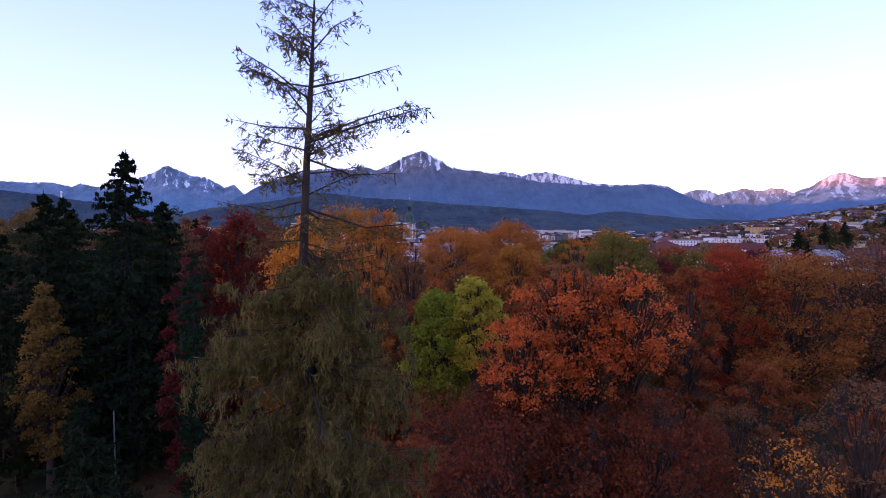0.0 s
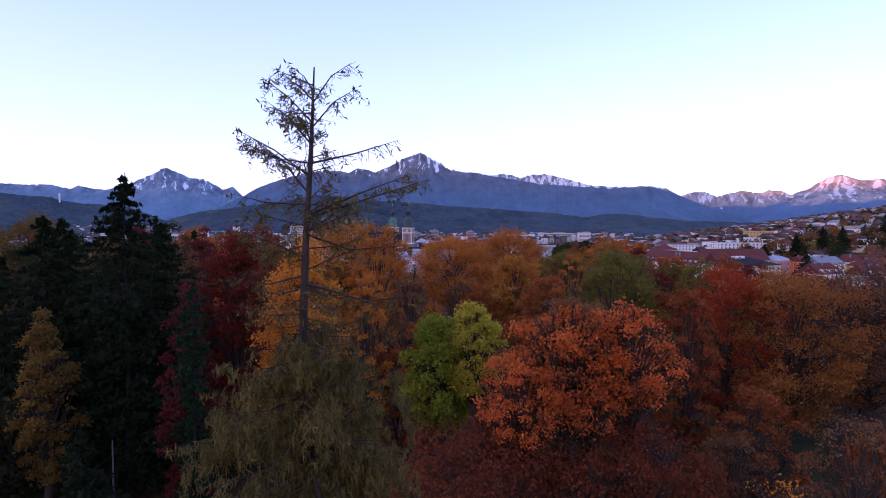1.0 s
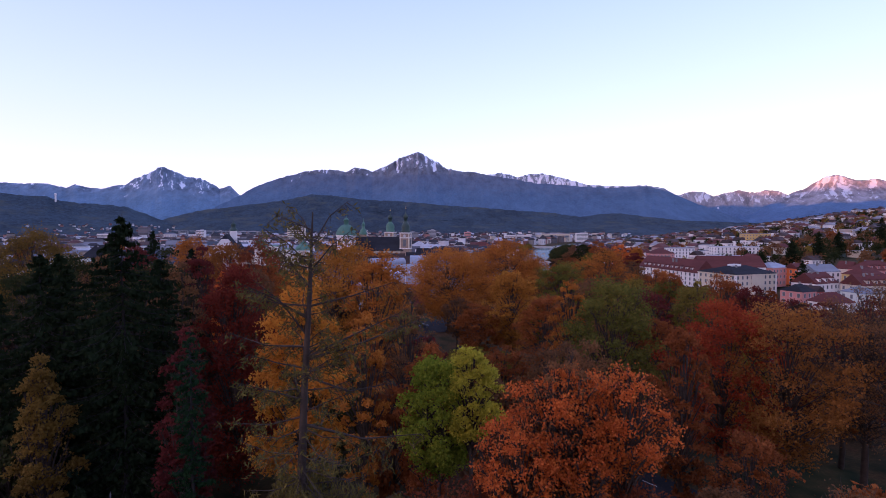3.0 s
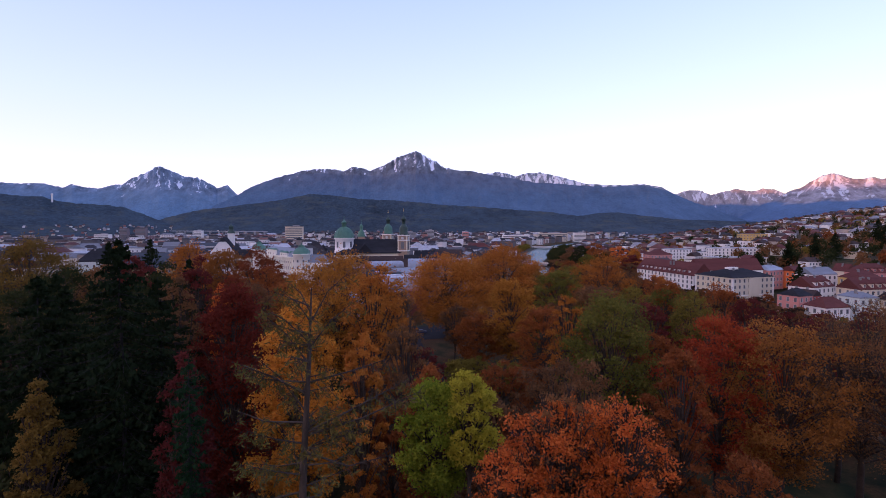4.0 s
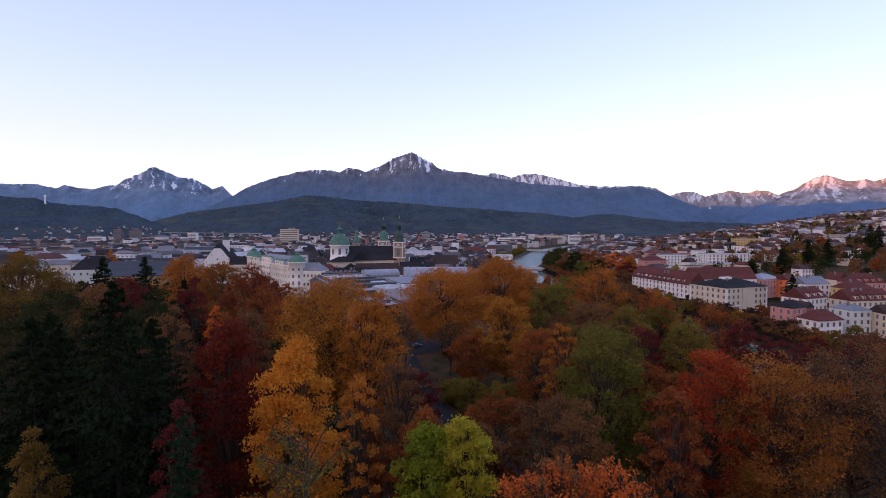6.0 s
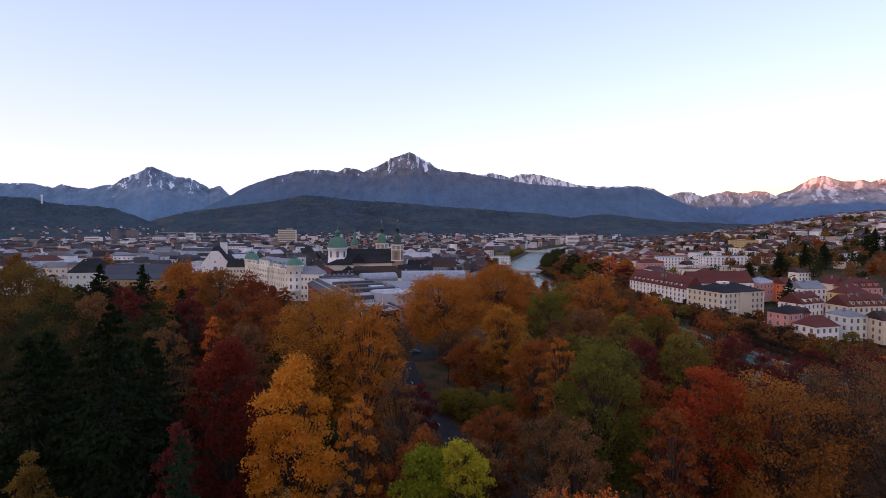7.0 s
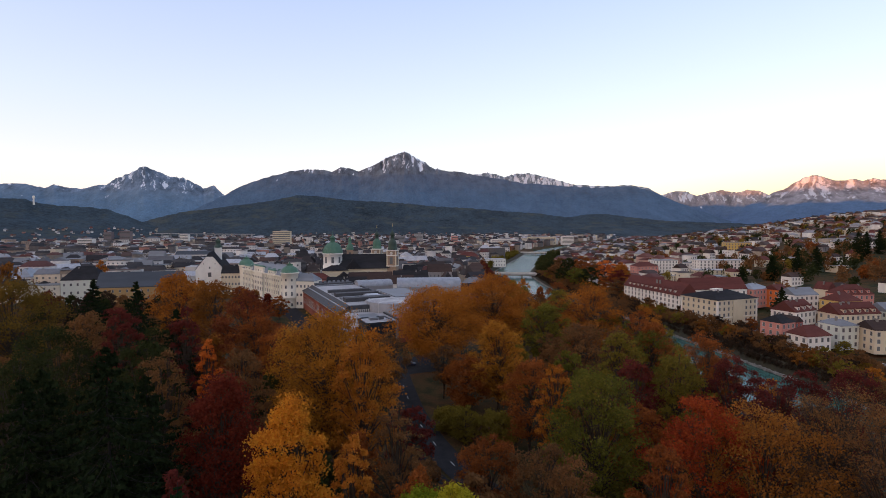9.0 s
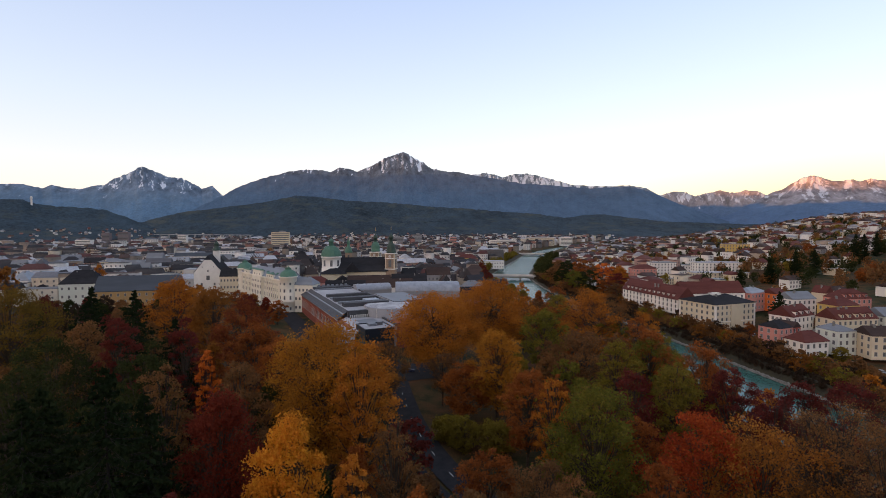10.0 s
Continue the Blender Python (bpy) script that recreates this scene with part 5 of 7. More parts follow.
# ---- cathedral ----
def arch_window_me():
    """A dark round-headed window 2.2 m wide and 5 m high with a pale surround."""
    a = np.linspace(0, np.pi, 9)
    out = []
    for w, y, base in ((1.35, -0.10, -0.2), (1.05, -0.16, 0.1)):
        out.append([(-w, y, base), (w, y, base)] + [(w * math.cos(t), y, 3.9 + w * math.sin(t)) for t in a])
    me = bpy.data.meshes.new("arched_window")
    n = len(out[0])
    back = [(x, 0.3, z) for x, y, z in out[0]]
    me.from_pydata(out[0] + out[1] + back, [], [tuple(range(n)), tuple(range(n, 2 * n))] + [(k, 2 * n + k, 2 * n + (k + 1) % n, (k + 1) % n) for k in range(n)])
    me.materials.append(MAT["white_wall"])
    me.materials.append(MAT["glass"])
    me.polygons[1].material_index = 1
    return me


ARCH_WINDOW = arch_window_me()


def shaft(name, w, d, h, mat):
    """A box of true size, standing on its base."""
    bm = bmesh.new()
    bmesh.ops.create_cube(bm, size=1.0, matrix=Matrix.LocRotScale((0, 0, h / 2), None, (w, d, h)))
    return bm_mesh(name, bm, [mat])


def onion_tower(ob, x, y, base_h, side, cap, dark, height):
    """A square belfry with clock storey, onion dome, lantern and spire under the cathedral."""
    t = part("tower", shaft("tower", side, side, base_h, MAT["tower_stone"]), ob, m=at(x, y, 0, turn=-12))
    for z, o in ((base_h - 0.6, 1.1), (base_h - 4.6, 0.6), (base_h - 13.5, 0.8), (base_h - 22, 0.6)):
        part("cornice", BOX["white_wall"], t, m=at(0, 0, z, side + o, side + o, 0.7))
    for sx in (-1, 1):
        for sy in (-1, 1):
            part("corner_pilaster", BOX["cream_wall"], t, m=at(sx * side * 0.46, sy * side * 0.46, base_h - 13, 0.9, 0.9, 12.6))
    clock = lathe([(0.01, 0), (1.2, 0), (1.2, 0.25), (0.01, 0.25)], 16, "clock", [MAT["frame"]])
    for a in (0, 90, -90):
        r = radians(a)
        part("belfry_opening", SMALL_WINDOW, t, m=at(math.sin(r) * side / 2, -math.cos(r) * side / 2, base_h - 11.5, 2.1, 1.5, 3.4, a))
        part("clock", clock, t, m=pose(math.sin(r) * side / 2, -math.cos(r) * side / 2, base_h - 2.6, 90, 0, a))
    r, k = side * 0.45, height - base_h
    part("onion_dome", lathe([(r * 1.05, 0), (r * 1.16, k * 0.03), (r * 1.05, k * 0.07), (r * 0.98, k * 0.12), (r * 1.02, k * 0.2), (r * 0.96, k * 0.28), (r * 0.76, k * 0.34), (r * 0.5, k * 0.39), (r * 0.42, k * 0.42)], 16, "onion_dome", [MAT[cap]]), t, m=at(0, 0, base_h + 0.2))
    part("lantern", lathe([(r * 0.42, 0), (r * 0.42, k * 0.14), (r * 0.58, k * 0.15), (r * 0.62, k * 0.2), (r * 0.44, k * 0.26), (r * 0.14, k * 0.31), (0.12, k * 0.4), (0.08, k * 0.58)], 12, "lantern", [MAT["dark_copper" if dark else cap]]), t, m=at(0, 0, base_h + 0.2 + k * 0.41))
    part("finial", lathe([(0.02, 0), (0.55, 0.5), (0.02, 1.0), (0.1, 1.1), (0.1, 2.6)], 8, "finial", [MAT["gilt"]]), t, m=at(0, 0, height - 2.2))


def cathedral():
    ob = base_of("cathedral", 0, 0, 0, 0, "baroque cathedral with green copper dome and two onion-capped towers", "church")
    ang = math.degrees(math.atan2(8, 40))
    part("nave", BOX["cream_wall"], ob, m=at(-52, 426, 0, 44, 22, 22, ang))
    part("nave_roof", GABLE["dark_roof"], ob, m=at(-52, 426, 22, 46, 24, 11, ang))
    part("transept", BOX["cream_wall"], ob, m=at(-76, 421, 0, 20, 34, 21, ang))
    part("transept_roof", HIP["dark_roof"], ob, m=at(-76, 421, 21, 36, 21, 5, ang + 90))
    part("drum", lathe([(8.2, 18), (8.2, 24), (7.8, 24.2), (7.8, 33), (8.6, 33.4), (8.6, 34.2), (7.6, 34.4)], 16, "drum", [MAT["white_wall"]], False), ob, m=at(-77, 418, 0))
    for i in range(8):
        a = i * 45 + 10
        r = radians(a)
        part("drum_window", SMALL_WINDOW, ob, m=at(-77 + 7.55 * math.sin(r), 418 - 7.55 * math.cos(r), 26.3, 1.7, 2.5, 2.9, a))
    part("dome", lathe([(8.3, 34.3), (8.25, 35.2), (7.9, 37), (7.1, 38.9), (5.9, 40.6), (4.2, 42.1), (2.4, 43.0), (2.2, 43.1)], 24, "dome", [MAT["copper"]]), ob, m=at(-77, 418, 0))
    for i in range(12):
        a = i * math.tau / 12
        segs = [[math.cos(a) * r0, math.sin(a) * r0, z0, math.cos(a) * r1, math.sin(a) * r1, z1, 0.2, 0.2] for (r0, z0), (r1, z1) in zip([(8.3, 35.2), (7.95, 37), (7.15, 38.9), (5.95, 40.6), (4.25, 42.1)], [(7.95, 37), (7.15, 38.9), (5.95, 40.6), (4.25, 42.1), (2.3, 43.1)])]
        v, f = tubes(segs, 4)
        part("dome_rib", mesh_of("dome_rib", v, f, [MAT["copper"]]), ob, m=at(-77, 418, 0))
    part("lantern", lathe([(1.9, 43), (1.9, 46.3), (2.4, 46.5), (2.2, 47.4), (1.2, 48.3), (0.3, 49), (0.15, 50.5), (0.12, 52.5)], 12, "lantern", [MAT["copper"]]), ob, m=at(-77, 418, 0))
    onion_tower(ob, -27.6, 422, 36.5, 8.0, "dark_copper", True, 58.5)
    onion_tower(ob, -42.0, 436, 37.0, 8.0, "copper", True, 57.5)
    part("cross_gable", GABLE["dark_roof"], ob, m=at(-60, 417, 22, 12, 13, 7.5, ang + 90))
    for k in range(4):
        p = Matrix.Rotation(radians(ang), 3, "Z") @ Vector((-15 + k * 9.5, -11, 0))
        part("arched_window", ARCH_WINDOW, ob, m=at(-52 + p.x, 426 + p.y, 11, 1.5, 1, 1.5, ang))
    part("arched_window", ARCH_WINDOW, ob, m=at(-64.3, 396.1, 6, 2.2, 1, 1.6, ang))
    # lower choir gable that looks towards the park
    part("choir", BOX["white_wall"], ob, m=at(-66, 405, 0, 15, 18, 14, ang))
    part("choir_roof", GABLE["dark_roof"], ob, m=at(-66, 405, 14, 19, 16, 6, ang + 90))
    part("chapel", BOX["pink_wall"], ob, m=at(-86, 398, 0, 22, 14, 15, ang))
    part("chapel_roof", HIP["red_roof"], ob, m=at(-86, 398, 15, 23, 15, 4.5, ang))


cathedral()
spital = base_of("church_tower", -72, 480, 0, 8, "slim church tower with small green onion cap", "church tower")
part("tower", BOX["tower_stone"], spital, m=at(0, 0, 0, 6.2, 6.2, 34))
part("onion_dome", lathe([(3.6, 34), (3.8, 35), (3.0, 37), (2.9, 38.5), (1.4, 40), (1.4, 43), (1.9, 43.5), (1.2, 45), (0.2, 46.5), (0.1, 50)], 12, "onion_dome", [MAT["copper"]]), spital)
for _a in (0, 90, -90):
    _r = radians(_a)
    part("belfry_opening", SMALL_WINDOW, spital, m=at(math.sin(_r) * 3.1, -math.cos(_r) * 3.1, 28, 1.3, 1.2, 2.2, _a))


# ---- the palace ----
def palace():
    ax, ay, bx, by = -98.0, 346.0, -153.0, 418.0
    length = math.hypot(bx - ax, by - ay)
    turn = math.degrees(math.atan2(by - ay, bx - ax)) - 180
    ob = base_of("palace", (ax + bx) / 2, (ay + by) / 2, 0, turn, "long white baroque palace with round corner towers and copper domes", "palace")
    d = 18.0
    h = 21.5
    off = 9.0
    part("wall", BOX["palace_wall"], ob, m=at(0, off, 0, length, d, h))
    part("cornice", BOX["palace_wall"], ob, m=at(0, off, h - 0.1, length + 0.8, d + 1.4, 0.9))
    part("string_course", BOX["palace_wall"], ob, m=at(0, off - d / 2 - 0.1, 7.2, length, 0.7, 0.6))
    part("roof", HIP["grey_roof"], ob, m=at(0, off, h + 0.8, length, d, 5.5))
    part("middle_bay", BOX["palace_wall"], ob, m=at(0, off - d / 2 - 0.4, 0, 18, 2.2, h + 0.4))
    for x, w, hh in ((-2, 19, 4.2), (-26, 13, 2.8), (24, 13, 2.8)):
        part("attic", BOX["palace_wall"], ob, m=at(x, off - d / 2 + 0.6, h + 0.6, w, 1.6, hh))
        part("pediment", GABLE["copper"], ob, m=at(x, off - d / 2 + 0.6, h + 0.6 + hh, w + 0.6, 2.4, 1.0))
        for i in range(3):
            part("attic_window", SMALL_WINDOW, ob, m=at(x + (i - 1) * w * 0.28, off - d / 2 - 0.2, h + 1.2, 0.9, 0.6, 0.7))
    n = 22
    for i in range(n):
        x = -length / 2 + 6 + (length - 12) * (i + 0.5) / n
        for z, s in ((1.8, 1.1), (8.6, 1.45), (13.2, 1.2), (17.6, 0.8)):
            part("window", WINDOW, ob, m=at(x, off - d / 2 - (1.5 if abs(x) < 9 else 0), z, 1.1, 1, s))
        part("pilaster", BOX["palace_wall"], ob, m=at(x + (length - 12) / n / 2, off - d / 2 - 0.15, 7.8, 0.7, 0.7, h - 8))
    for i in range(9):
        part("dormer", GABLE["copper"], ob, m=at(-length / 2 + 8 + i * (length - 16) / 8, off - d * 0.25, h + 2.6, 2.4, 2.0, 1.6, 90))
    for x in (-length / 2, length / 2):
        r = 5.8
        t = part("corner_tower", lathe([(r, 0), (r, 7.2), (r + 0.3, 7.4), (r + 0.3, 7.9), (r, 8.1), (r, h + 2.2), (r + 0.7, h + 2.6), (r + 0.7, h + 3.2), (r - 0.1, h + 3.3)], 18, "corner_tower", [MAT["palace_wall"]], False), ob, m=at(x, off * 0.55, 0))
        part("tower_dome", lathe([(r + 0.5, 0), (r * 0.98, 0.7), (r * 0.94, 1.8), (r * 0.78, 3.2), (r * 0.5, 4.2), (r * 0.36, 4.6), (r * 0.36, 5.4), (r * 0.42, 5.6), (0.5, 6.2), (0.1, 7.6)], 10, "tower_dome", [MAT["copper"]]), t, m=at(0, 0, h + 3.2))
        for i in range(9):
            a = i * 40 - 160
            q = radians(a)
            for z, s in ((1.8, 1.1), (9.0, 1.45), (14.0, 1.2), (19, 0.9)):
                part("window", WINDOW, t, m=at(math.sin(q) * (r - 0.05), -math.cos(q) * (r - 0.05), z, 1.0, 1, s, a))


palace()
house(-83, 352, 16, 14, 19, -10, "palace_wall", "grey_roof", "hip", 5, 3, 6, 3, "white palace wing with grey hipped roof", 0, 2)
house(-159, 424, 20, 14, 18, 8, "cream_wall", "dark_roof", "gable", 6.5, 3, 8, 3, "cream wing with steep dark roof beside the palace", 0, 2)


def court_church():
    ob = base_of("court_church", -185.6, 438.9, 0, 14, "white gabled church with steep dark half-hipped roof and copper turret", "church")
    part("nave", BOX["white_wall"], ob, m=at(0, 13.5, 0, 21, 44, 19.8))
    v = [(-11.4, -9.0, 19.7), (-11.4, 36, 19.7), (0, 36, 34.6), (0, -6.6, 34.6), (-2.9, -9.5, 30.8), (11.4, -9.0, 19.7), (11.4, 36, 19.7), (2.9, -9.5, 30.8)]
    r = bpy.data.meshes.new("nave_roof")
    r.from_pydata(v, [], [(0, 4, 3, 2, 1), (5, 6, 2, 3, 7), (4, 7, 3), (1, 2, 6)])
    r.materials.append(MAT["dark_roof"])
    part("nave_roof", r, ob)
    v = [(x, y, z) for y in (-9.2, -8.4) for x, z in ((-11, 0), (11, 0), (11, 19.6), (2.7, 30.6), (-2.7, 30.6), (-11, 19.6))]
    g = bpy.data.meshes.new("gable_wall")
    g.from_pydata(v, [], [(0, 1, 2, 3, 4, 5), (11, 10, 9, 8, 7, 6)] + [(k, k + 6, (k + 1) % 6 + 6, (k + 1) % 6) for k in range(6)])
    g.materials.append(MAT["white_wall"])
    part("gable_wall", g, ob)
    for x, z, sc in ((0, 13.5, 2.2), (-5, 9, 1.2), (5, 9, 1.2), (0, 20.5, 0.9), (-4.4, 24.2, 0.5), (4.4, 24.2, 0.5)):
        part("window", SMALL_WINDOW, ob, m=at(x, -9.2, z, sc, 1, sc))
    for k in range(6):
        part("window", SMALL_WINDOW, ob, m=at(10.5, -4 + k * 6.6, 8.5, 1.4, 1, 3.4, 90))
    part("turret", BOX["white_wall"], ob, m=at(3.4, 16.7, 26, 5.4, 5.4, 11.5))
    part("turret_cap", lathe([(3.6, 37.4), (3.7, 38.0), (3.0, 39.4), (2.1, 40.2), (2.0, 42.6), (2.5, 43), (1.4, 44.6), (0.3, 45.6), (0.1, 48.5)], 10, "turret_cap", [MAT["dark_copper"]]), ob, m=at(3.4, 16.7, 0))


court_church()
# old-town roofs packed between the palace, the cathedral and the congress hall
for _x, _y, _w, _d, _h, _t, _wall, _roof in ((-44, 402, 34, 12, 14, 10, "town_wall", "brown_roof"), (-12, 404, 28, 12, 15, 6, "cream_wall", "dark_roof"), (-104, 396, 20, 12, 17, -50, "town_wall", "grey_roof"), (-60, 384, 30, 11, 12, 4, "town_wall", "dark_roof"), (-24, 384, 30, 12, 13, 8, "white_wall", "brown_roof"), (8, 388, 24, 12, 10, 4, "town_wall", "brown_roof"), (30, 372, 22, 12, 8, 2, "pink_wall", "dark_roof"), (-118, 420, 22, 12, 19, -45, "town_wall", "grey_roof"), (-10, 436, 18, 12, 17, 12, "town_wall", "dark_roof"), (12, 430, 20, 12, 18, 8, "town_wall", "brown_roof")):
    house(_x, _y, _w, _d, _h, _t, _wall, _roof, "gable", 6, 3, 6, 2, "old-town house with steep dark roof near the cathedral", 0, 2, SMALL_WINDOW)


# ---- the congress hall: brick-red hall, flat roofs, dark block ----
def congress():
    ob = base_of("congress_hall", -85.5, 349.0, 0, -66.6, "flat-roofed congress hall with red side wall and dark blue front", "hall")

    def put(name, key, u0, u1, v0, v1, z0, z1, label=""):
        return part(name, BOX[key], ob, label, at((u0 + u1) / 2, (v0 + v1) / 2, z0, u1 - u0, v1 - v0, z1 - z0))

    def slope(name, mat, u0, u1, v0, za, v1, zb, thick=0.5, label=""):
        """A tilted roof strip along the hall, from height za at v0 to zb at v1."""
        v = [(u, w, z - d) for d in (0, thick) for u, w, z in ((u0, v0, za), (u1, v0, za), (u1, v1, zb), (u0, v1, zb))]
        me = bpy.data.meshes.new(name)
        me.from_pydata(v, [], [(0, 1, 2, 3), (7, 6, 5, 4), (0, 4, 5, 1), (1, 5, 6, 2), (2, 6, 7, 3), (3, 7, 4, 0)])
        me.materials.append(MAT[mat])
        return part(name, me, ob, label)
    put("red_hall", "brick_wall", 0, 128, 0, 33, 0, 12.2, "brick red rendered hall")
    put("gutter", "frame", -0.6, 107, -0.9, -0.3, 12.0, 12.4)
    slope("eaves_roof", "lead_roof", -0.6, 107, -0.9, 12.4, 2.6, 14.6, label="dark lead roof slope")
    put("light_band", "tin_roof", -0.2, 106.5, 2.4, 3.1, 14.3, 14.9)
    slope("upper_slope", "lead_roof", 0, 106, 3.0, 14.6, 5.2, 16.4)
    for k in range(27):
        part("window", WINDOW, ob, m=at(3 + k * 3.75, 0, 4.6, 1.15, 1, 2.6))
        put("pilaster", "brick_wall", 4.6 + k * 3.75, 5.2 + k * 3.75, -0.25, 0.1, 0, 12.0)
    put("upper_hall", "grey_panel", 0, 105.5, 5.0, 33, 12, 15.9)
    put("roof_deck", "frost_roof", 0.4, 105, 5.2, 32.6, 15.8, 16.2, "flat roof patched with frost")
    put("parapet", "lead_roof", -0.4, 1.2, 3.0, 33.4, 15.6, 17.2)
    put("parapet", "lead_roof", 0, 105.8, 32.6, 33.5, 15.4, 17.0)
    for k in range(9):
        put("roof_vent", "grey_roof", 0.6, 2.2, 5 + k * 3.2, 6.6 + k * 3.2, 16.2, 18.0)
    for u, w, top, key in ((8, 5, 17.6, "lead_roof"), (15.5, 2.0, 17.0, "grey_roof"), (50, 4.0, 17.9, "lead_roof"), (60, 2.4, 17.2, "grey_roof"), (67, 5.5, 18.2, "lead_roof"), (80, 3.0, 17.4, "grey_roof"), (88, 6.0, 18.3, "lead_roof")):
        put("roof_ridge", key, u, u + w, 6.5, 31.5, 16.1, top)
    for k in range(3):
        n = 9
        a = np.linspace(0, np.pi, n)
        x, z = -np.cos(a) * 1.9, np.sin(a) * 1.5
        vv = np.concatenate([np.stack([x, np.full(n, e), z], -1) for e in (-4.0, 4.0)])
        q = np.arange(n - 1)
        me = mesh_of("barrel_skylight", vv, np.stack([q, q + n, q + n + 1, q + 1], -1), [MAT["roof_glass"]])
        part("barrel_skylight", smooth(me), ob, "pale vaulted skylight", at(75.5 + k * 4.2, 26, 16.2))
    slope("front_slope", "lead_roof", 105, 107.2, 5.2, 16.3, 20, 16.3, 3.2)
    put("louvre_band", "frame", 107.0, 107.6, 6.0, 19.5, 12.9, 14.2)
    for k in range(12):
        put("louvre", "lead_roof", 107.5, 107.8, 6.4 + k * 1.1, 6.7 + k * 1.1, 12.9, 14.2)
    put("low_hall", "grey_panel", 105.5, 135, 3.5, 21, 0, 12.4)
    put("low_roof", "frost_roof", 106.5, 134.5, 4.2, 20.4, 12.3, 12.7)
    put("low_patch", "grey_roof", 114, 124, 7, 16, 12.6, 12.9)
    put("low_parapet", "lead_roof", 107.5, 134.5, 20.2, 21.2, 12.2, 13.5)
    slope("glass_slope", "roof_glass", 106.8, 137, -0.9, 10.8, 4.2, 13.4, label="sloped glazed roof strip")
    for k in range(20):
        slope("glazing_bar", "frame", 107.2 + k * 1.55, 107.5 + k * 1.55, -1.0, 10.95, 4.2, 13.55, 0.3)
    put("glass_wall", "roof_glass", 107, 137, -0.7, 0.2, 0, 10.6)
    put("front_block", "navy_panel", 133, 147.5, 1.8, 15, 0, 14.2, "dark blue metal-clad front block")
    put("front_roof", "frost_roof", 133.3, 147.2, 2.1, 14.7, 14.1, 14.4)
    for u0, u1, v0, v1 in ((133, 147.5, 1.8, 2.2), (133, 147.5, 14.6, 15), (133, 133.4, 2.2, 14.6), (147.1, 147.5, 2.2, 14.6)):
        put("front_rim", "navy_panel", u0, u1, v0, v1, 14.15, 14.9)
    put("roof_unit", "grey_roof", 136, 139.5, 6, 9.5, 14.35, 15.5)
    put("roof_unit", "steel", 138, 139, 10.2, 12.5, 14.35, 15.9)
    put("rear_hall", "grey_panel", 62, 96, 33, 52, 0, 17.6)
    put("rear_roof", "grey_roof", 61.5, 96.5, 33.6, 52.5, 17.5, 18.0)
    put("rear_step", "lead_roof", 60, 100, 30, 33.6, 12, 16.6)
    part("round_hall", lathe([(14.6, 0), (14.6, 17.6), (14.2, 17.7), (14.1, 17.2), (0.1, 17.4)], 12, "round_hall", [MAT["grey_panel"]], False), ob, "many-sided grey panelled hall", at(104, 29.5, 0, turn=9))
    for k in range(12):
        a = (k + 0.3) * math.tau / 12
        part("panel_joint", BOX["frame"], ob, m=at(104 + 14.5 * math.cos(a), 29.5 + 14.5 * math.sin(a), 0, 0.3, 0.3, 17.5, math.degrees(a)))
    part("round_roof", lathe([(13.9, 17.45), (6, 17.7), (0.05, 17.8)], 12, "round_roof", [MAT["frost_roof"]], False), ob, m=at(104, 29.5, 0, turn=9))


congress()


def barrel_hall(x, y, w, d, h, turn, label):
    """A hall with a rounded sheet-metal roof."""
    ob = base_of("barrel_hall", x, y, 0, turn, label, "hall")
    part("wall", BOX["grey_panel"], ob, m=at(0, 0, 0, w, d, h))
    k = 13
    a = np.linspace(0, np.pi, k)
    yy, zz = -np.cos(a) * (d / 2 + 0.3), np.sin(a) ** 0.8 * d * 0.26 + h
    v = np.concatenate([np.stack([np.full(k, s * w / 2), yy, zz], -1) for s in (-1, 1)])
    q = np.arange(k - 1)
    f = np.concatenate([np.stack([q, q + k, q + k + 1, q + 1], -1)])
    me = smooth(mesh_of("barrel_roof", v, f, [MAT["tin_roof"]]))
    part("roof", me, ob)
    for s in (-1, 1):
        m = bpy.data.meshes.new("end_wall")
        m.from_pydata([tuple(p) for p in np.stack([np.full(k, s * (w / 2 - 0.1)), yy, zz - 0.05], -1)], [], [tuple(range(k))])
        m.materials.append(MAT["grey_panel"])
        part("end_wall", m, ob)
    for i in range(int(w / 5)):
        segs = [[-w / 2 + 2.5 + i * 5, yy[j], zz[j] + 0.05, -w / 2 + 2.5 + i * 5, yy[j + 1], zz[j + 1] + 0.05, 0.15, 0.15] for j in range(k - 1)]
        vv, ff = tubes(segs, 4)
        part("seam", mesh_of("seam", vv, ff, [MAT["tin_roof"]]), ob)
    return ob


barrel_hall(2, 334, 42, 20, 17, 4, "hall with a rounded pale metal roof")
barrel_hall(-36, 346, 24, 14, 16, 20, "small hall with a rounded pale metal roof")

# theatre side: pale corner house and long ochre building with grey roof
house(-248, 373, 25, 19, 18.5, 14, "pale_wall", "dark_roof", "hip", 9, 3, 6, 4, "pale house with steep dark hipped roof at the park's edge", 0, 2)
house(-201, 361, 52, 22, 15, 12.9, "ochre_wall", "slate_blue_roof", "gable", 9.5, 3, 12, 4, "long ochre building with a grey metal roof at the park's edge", 0, 1)
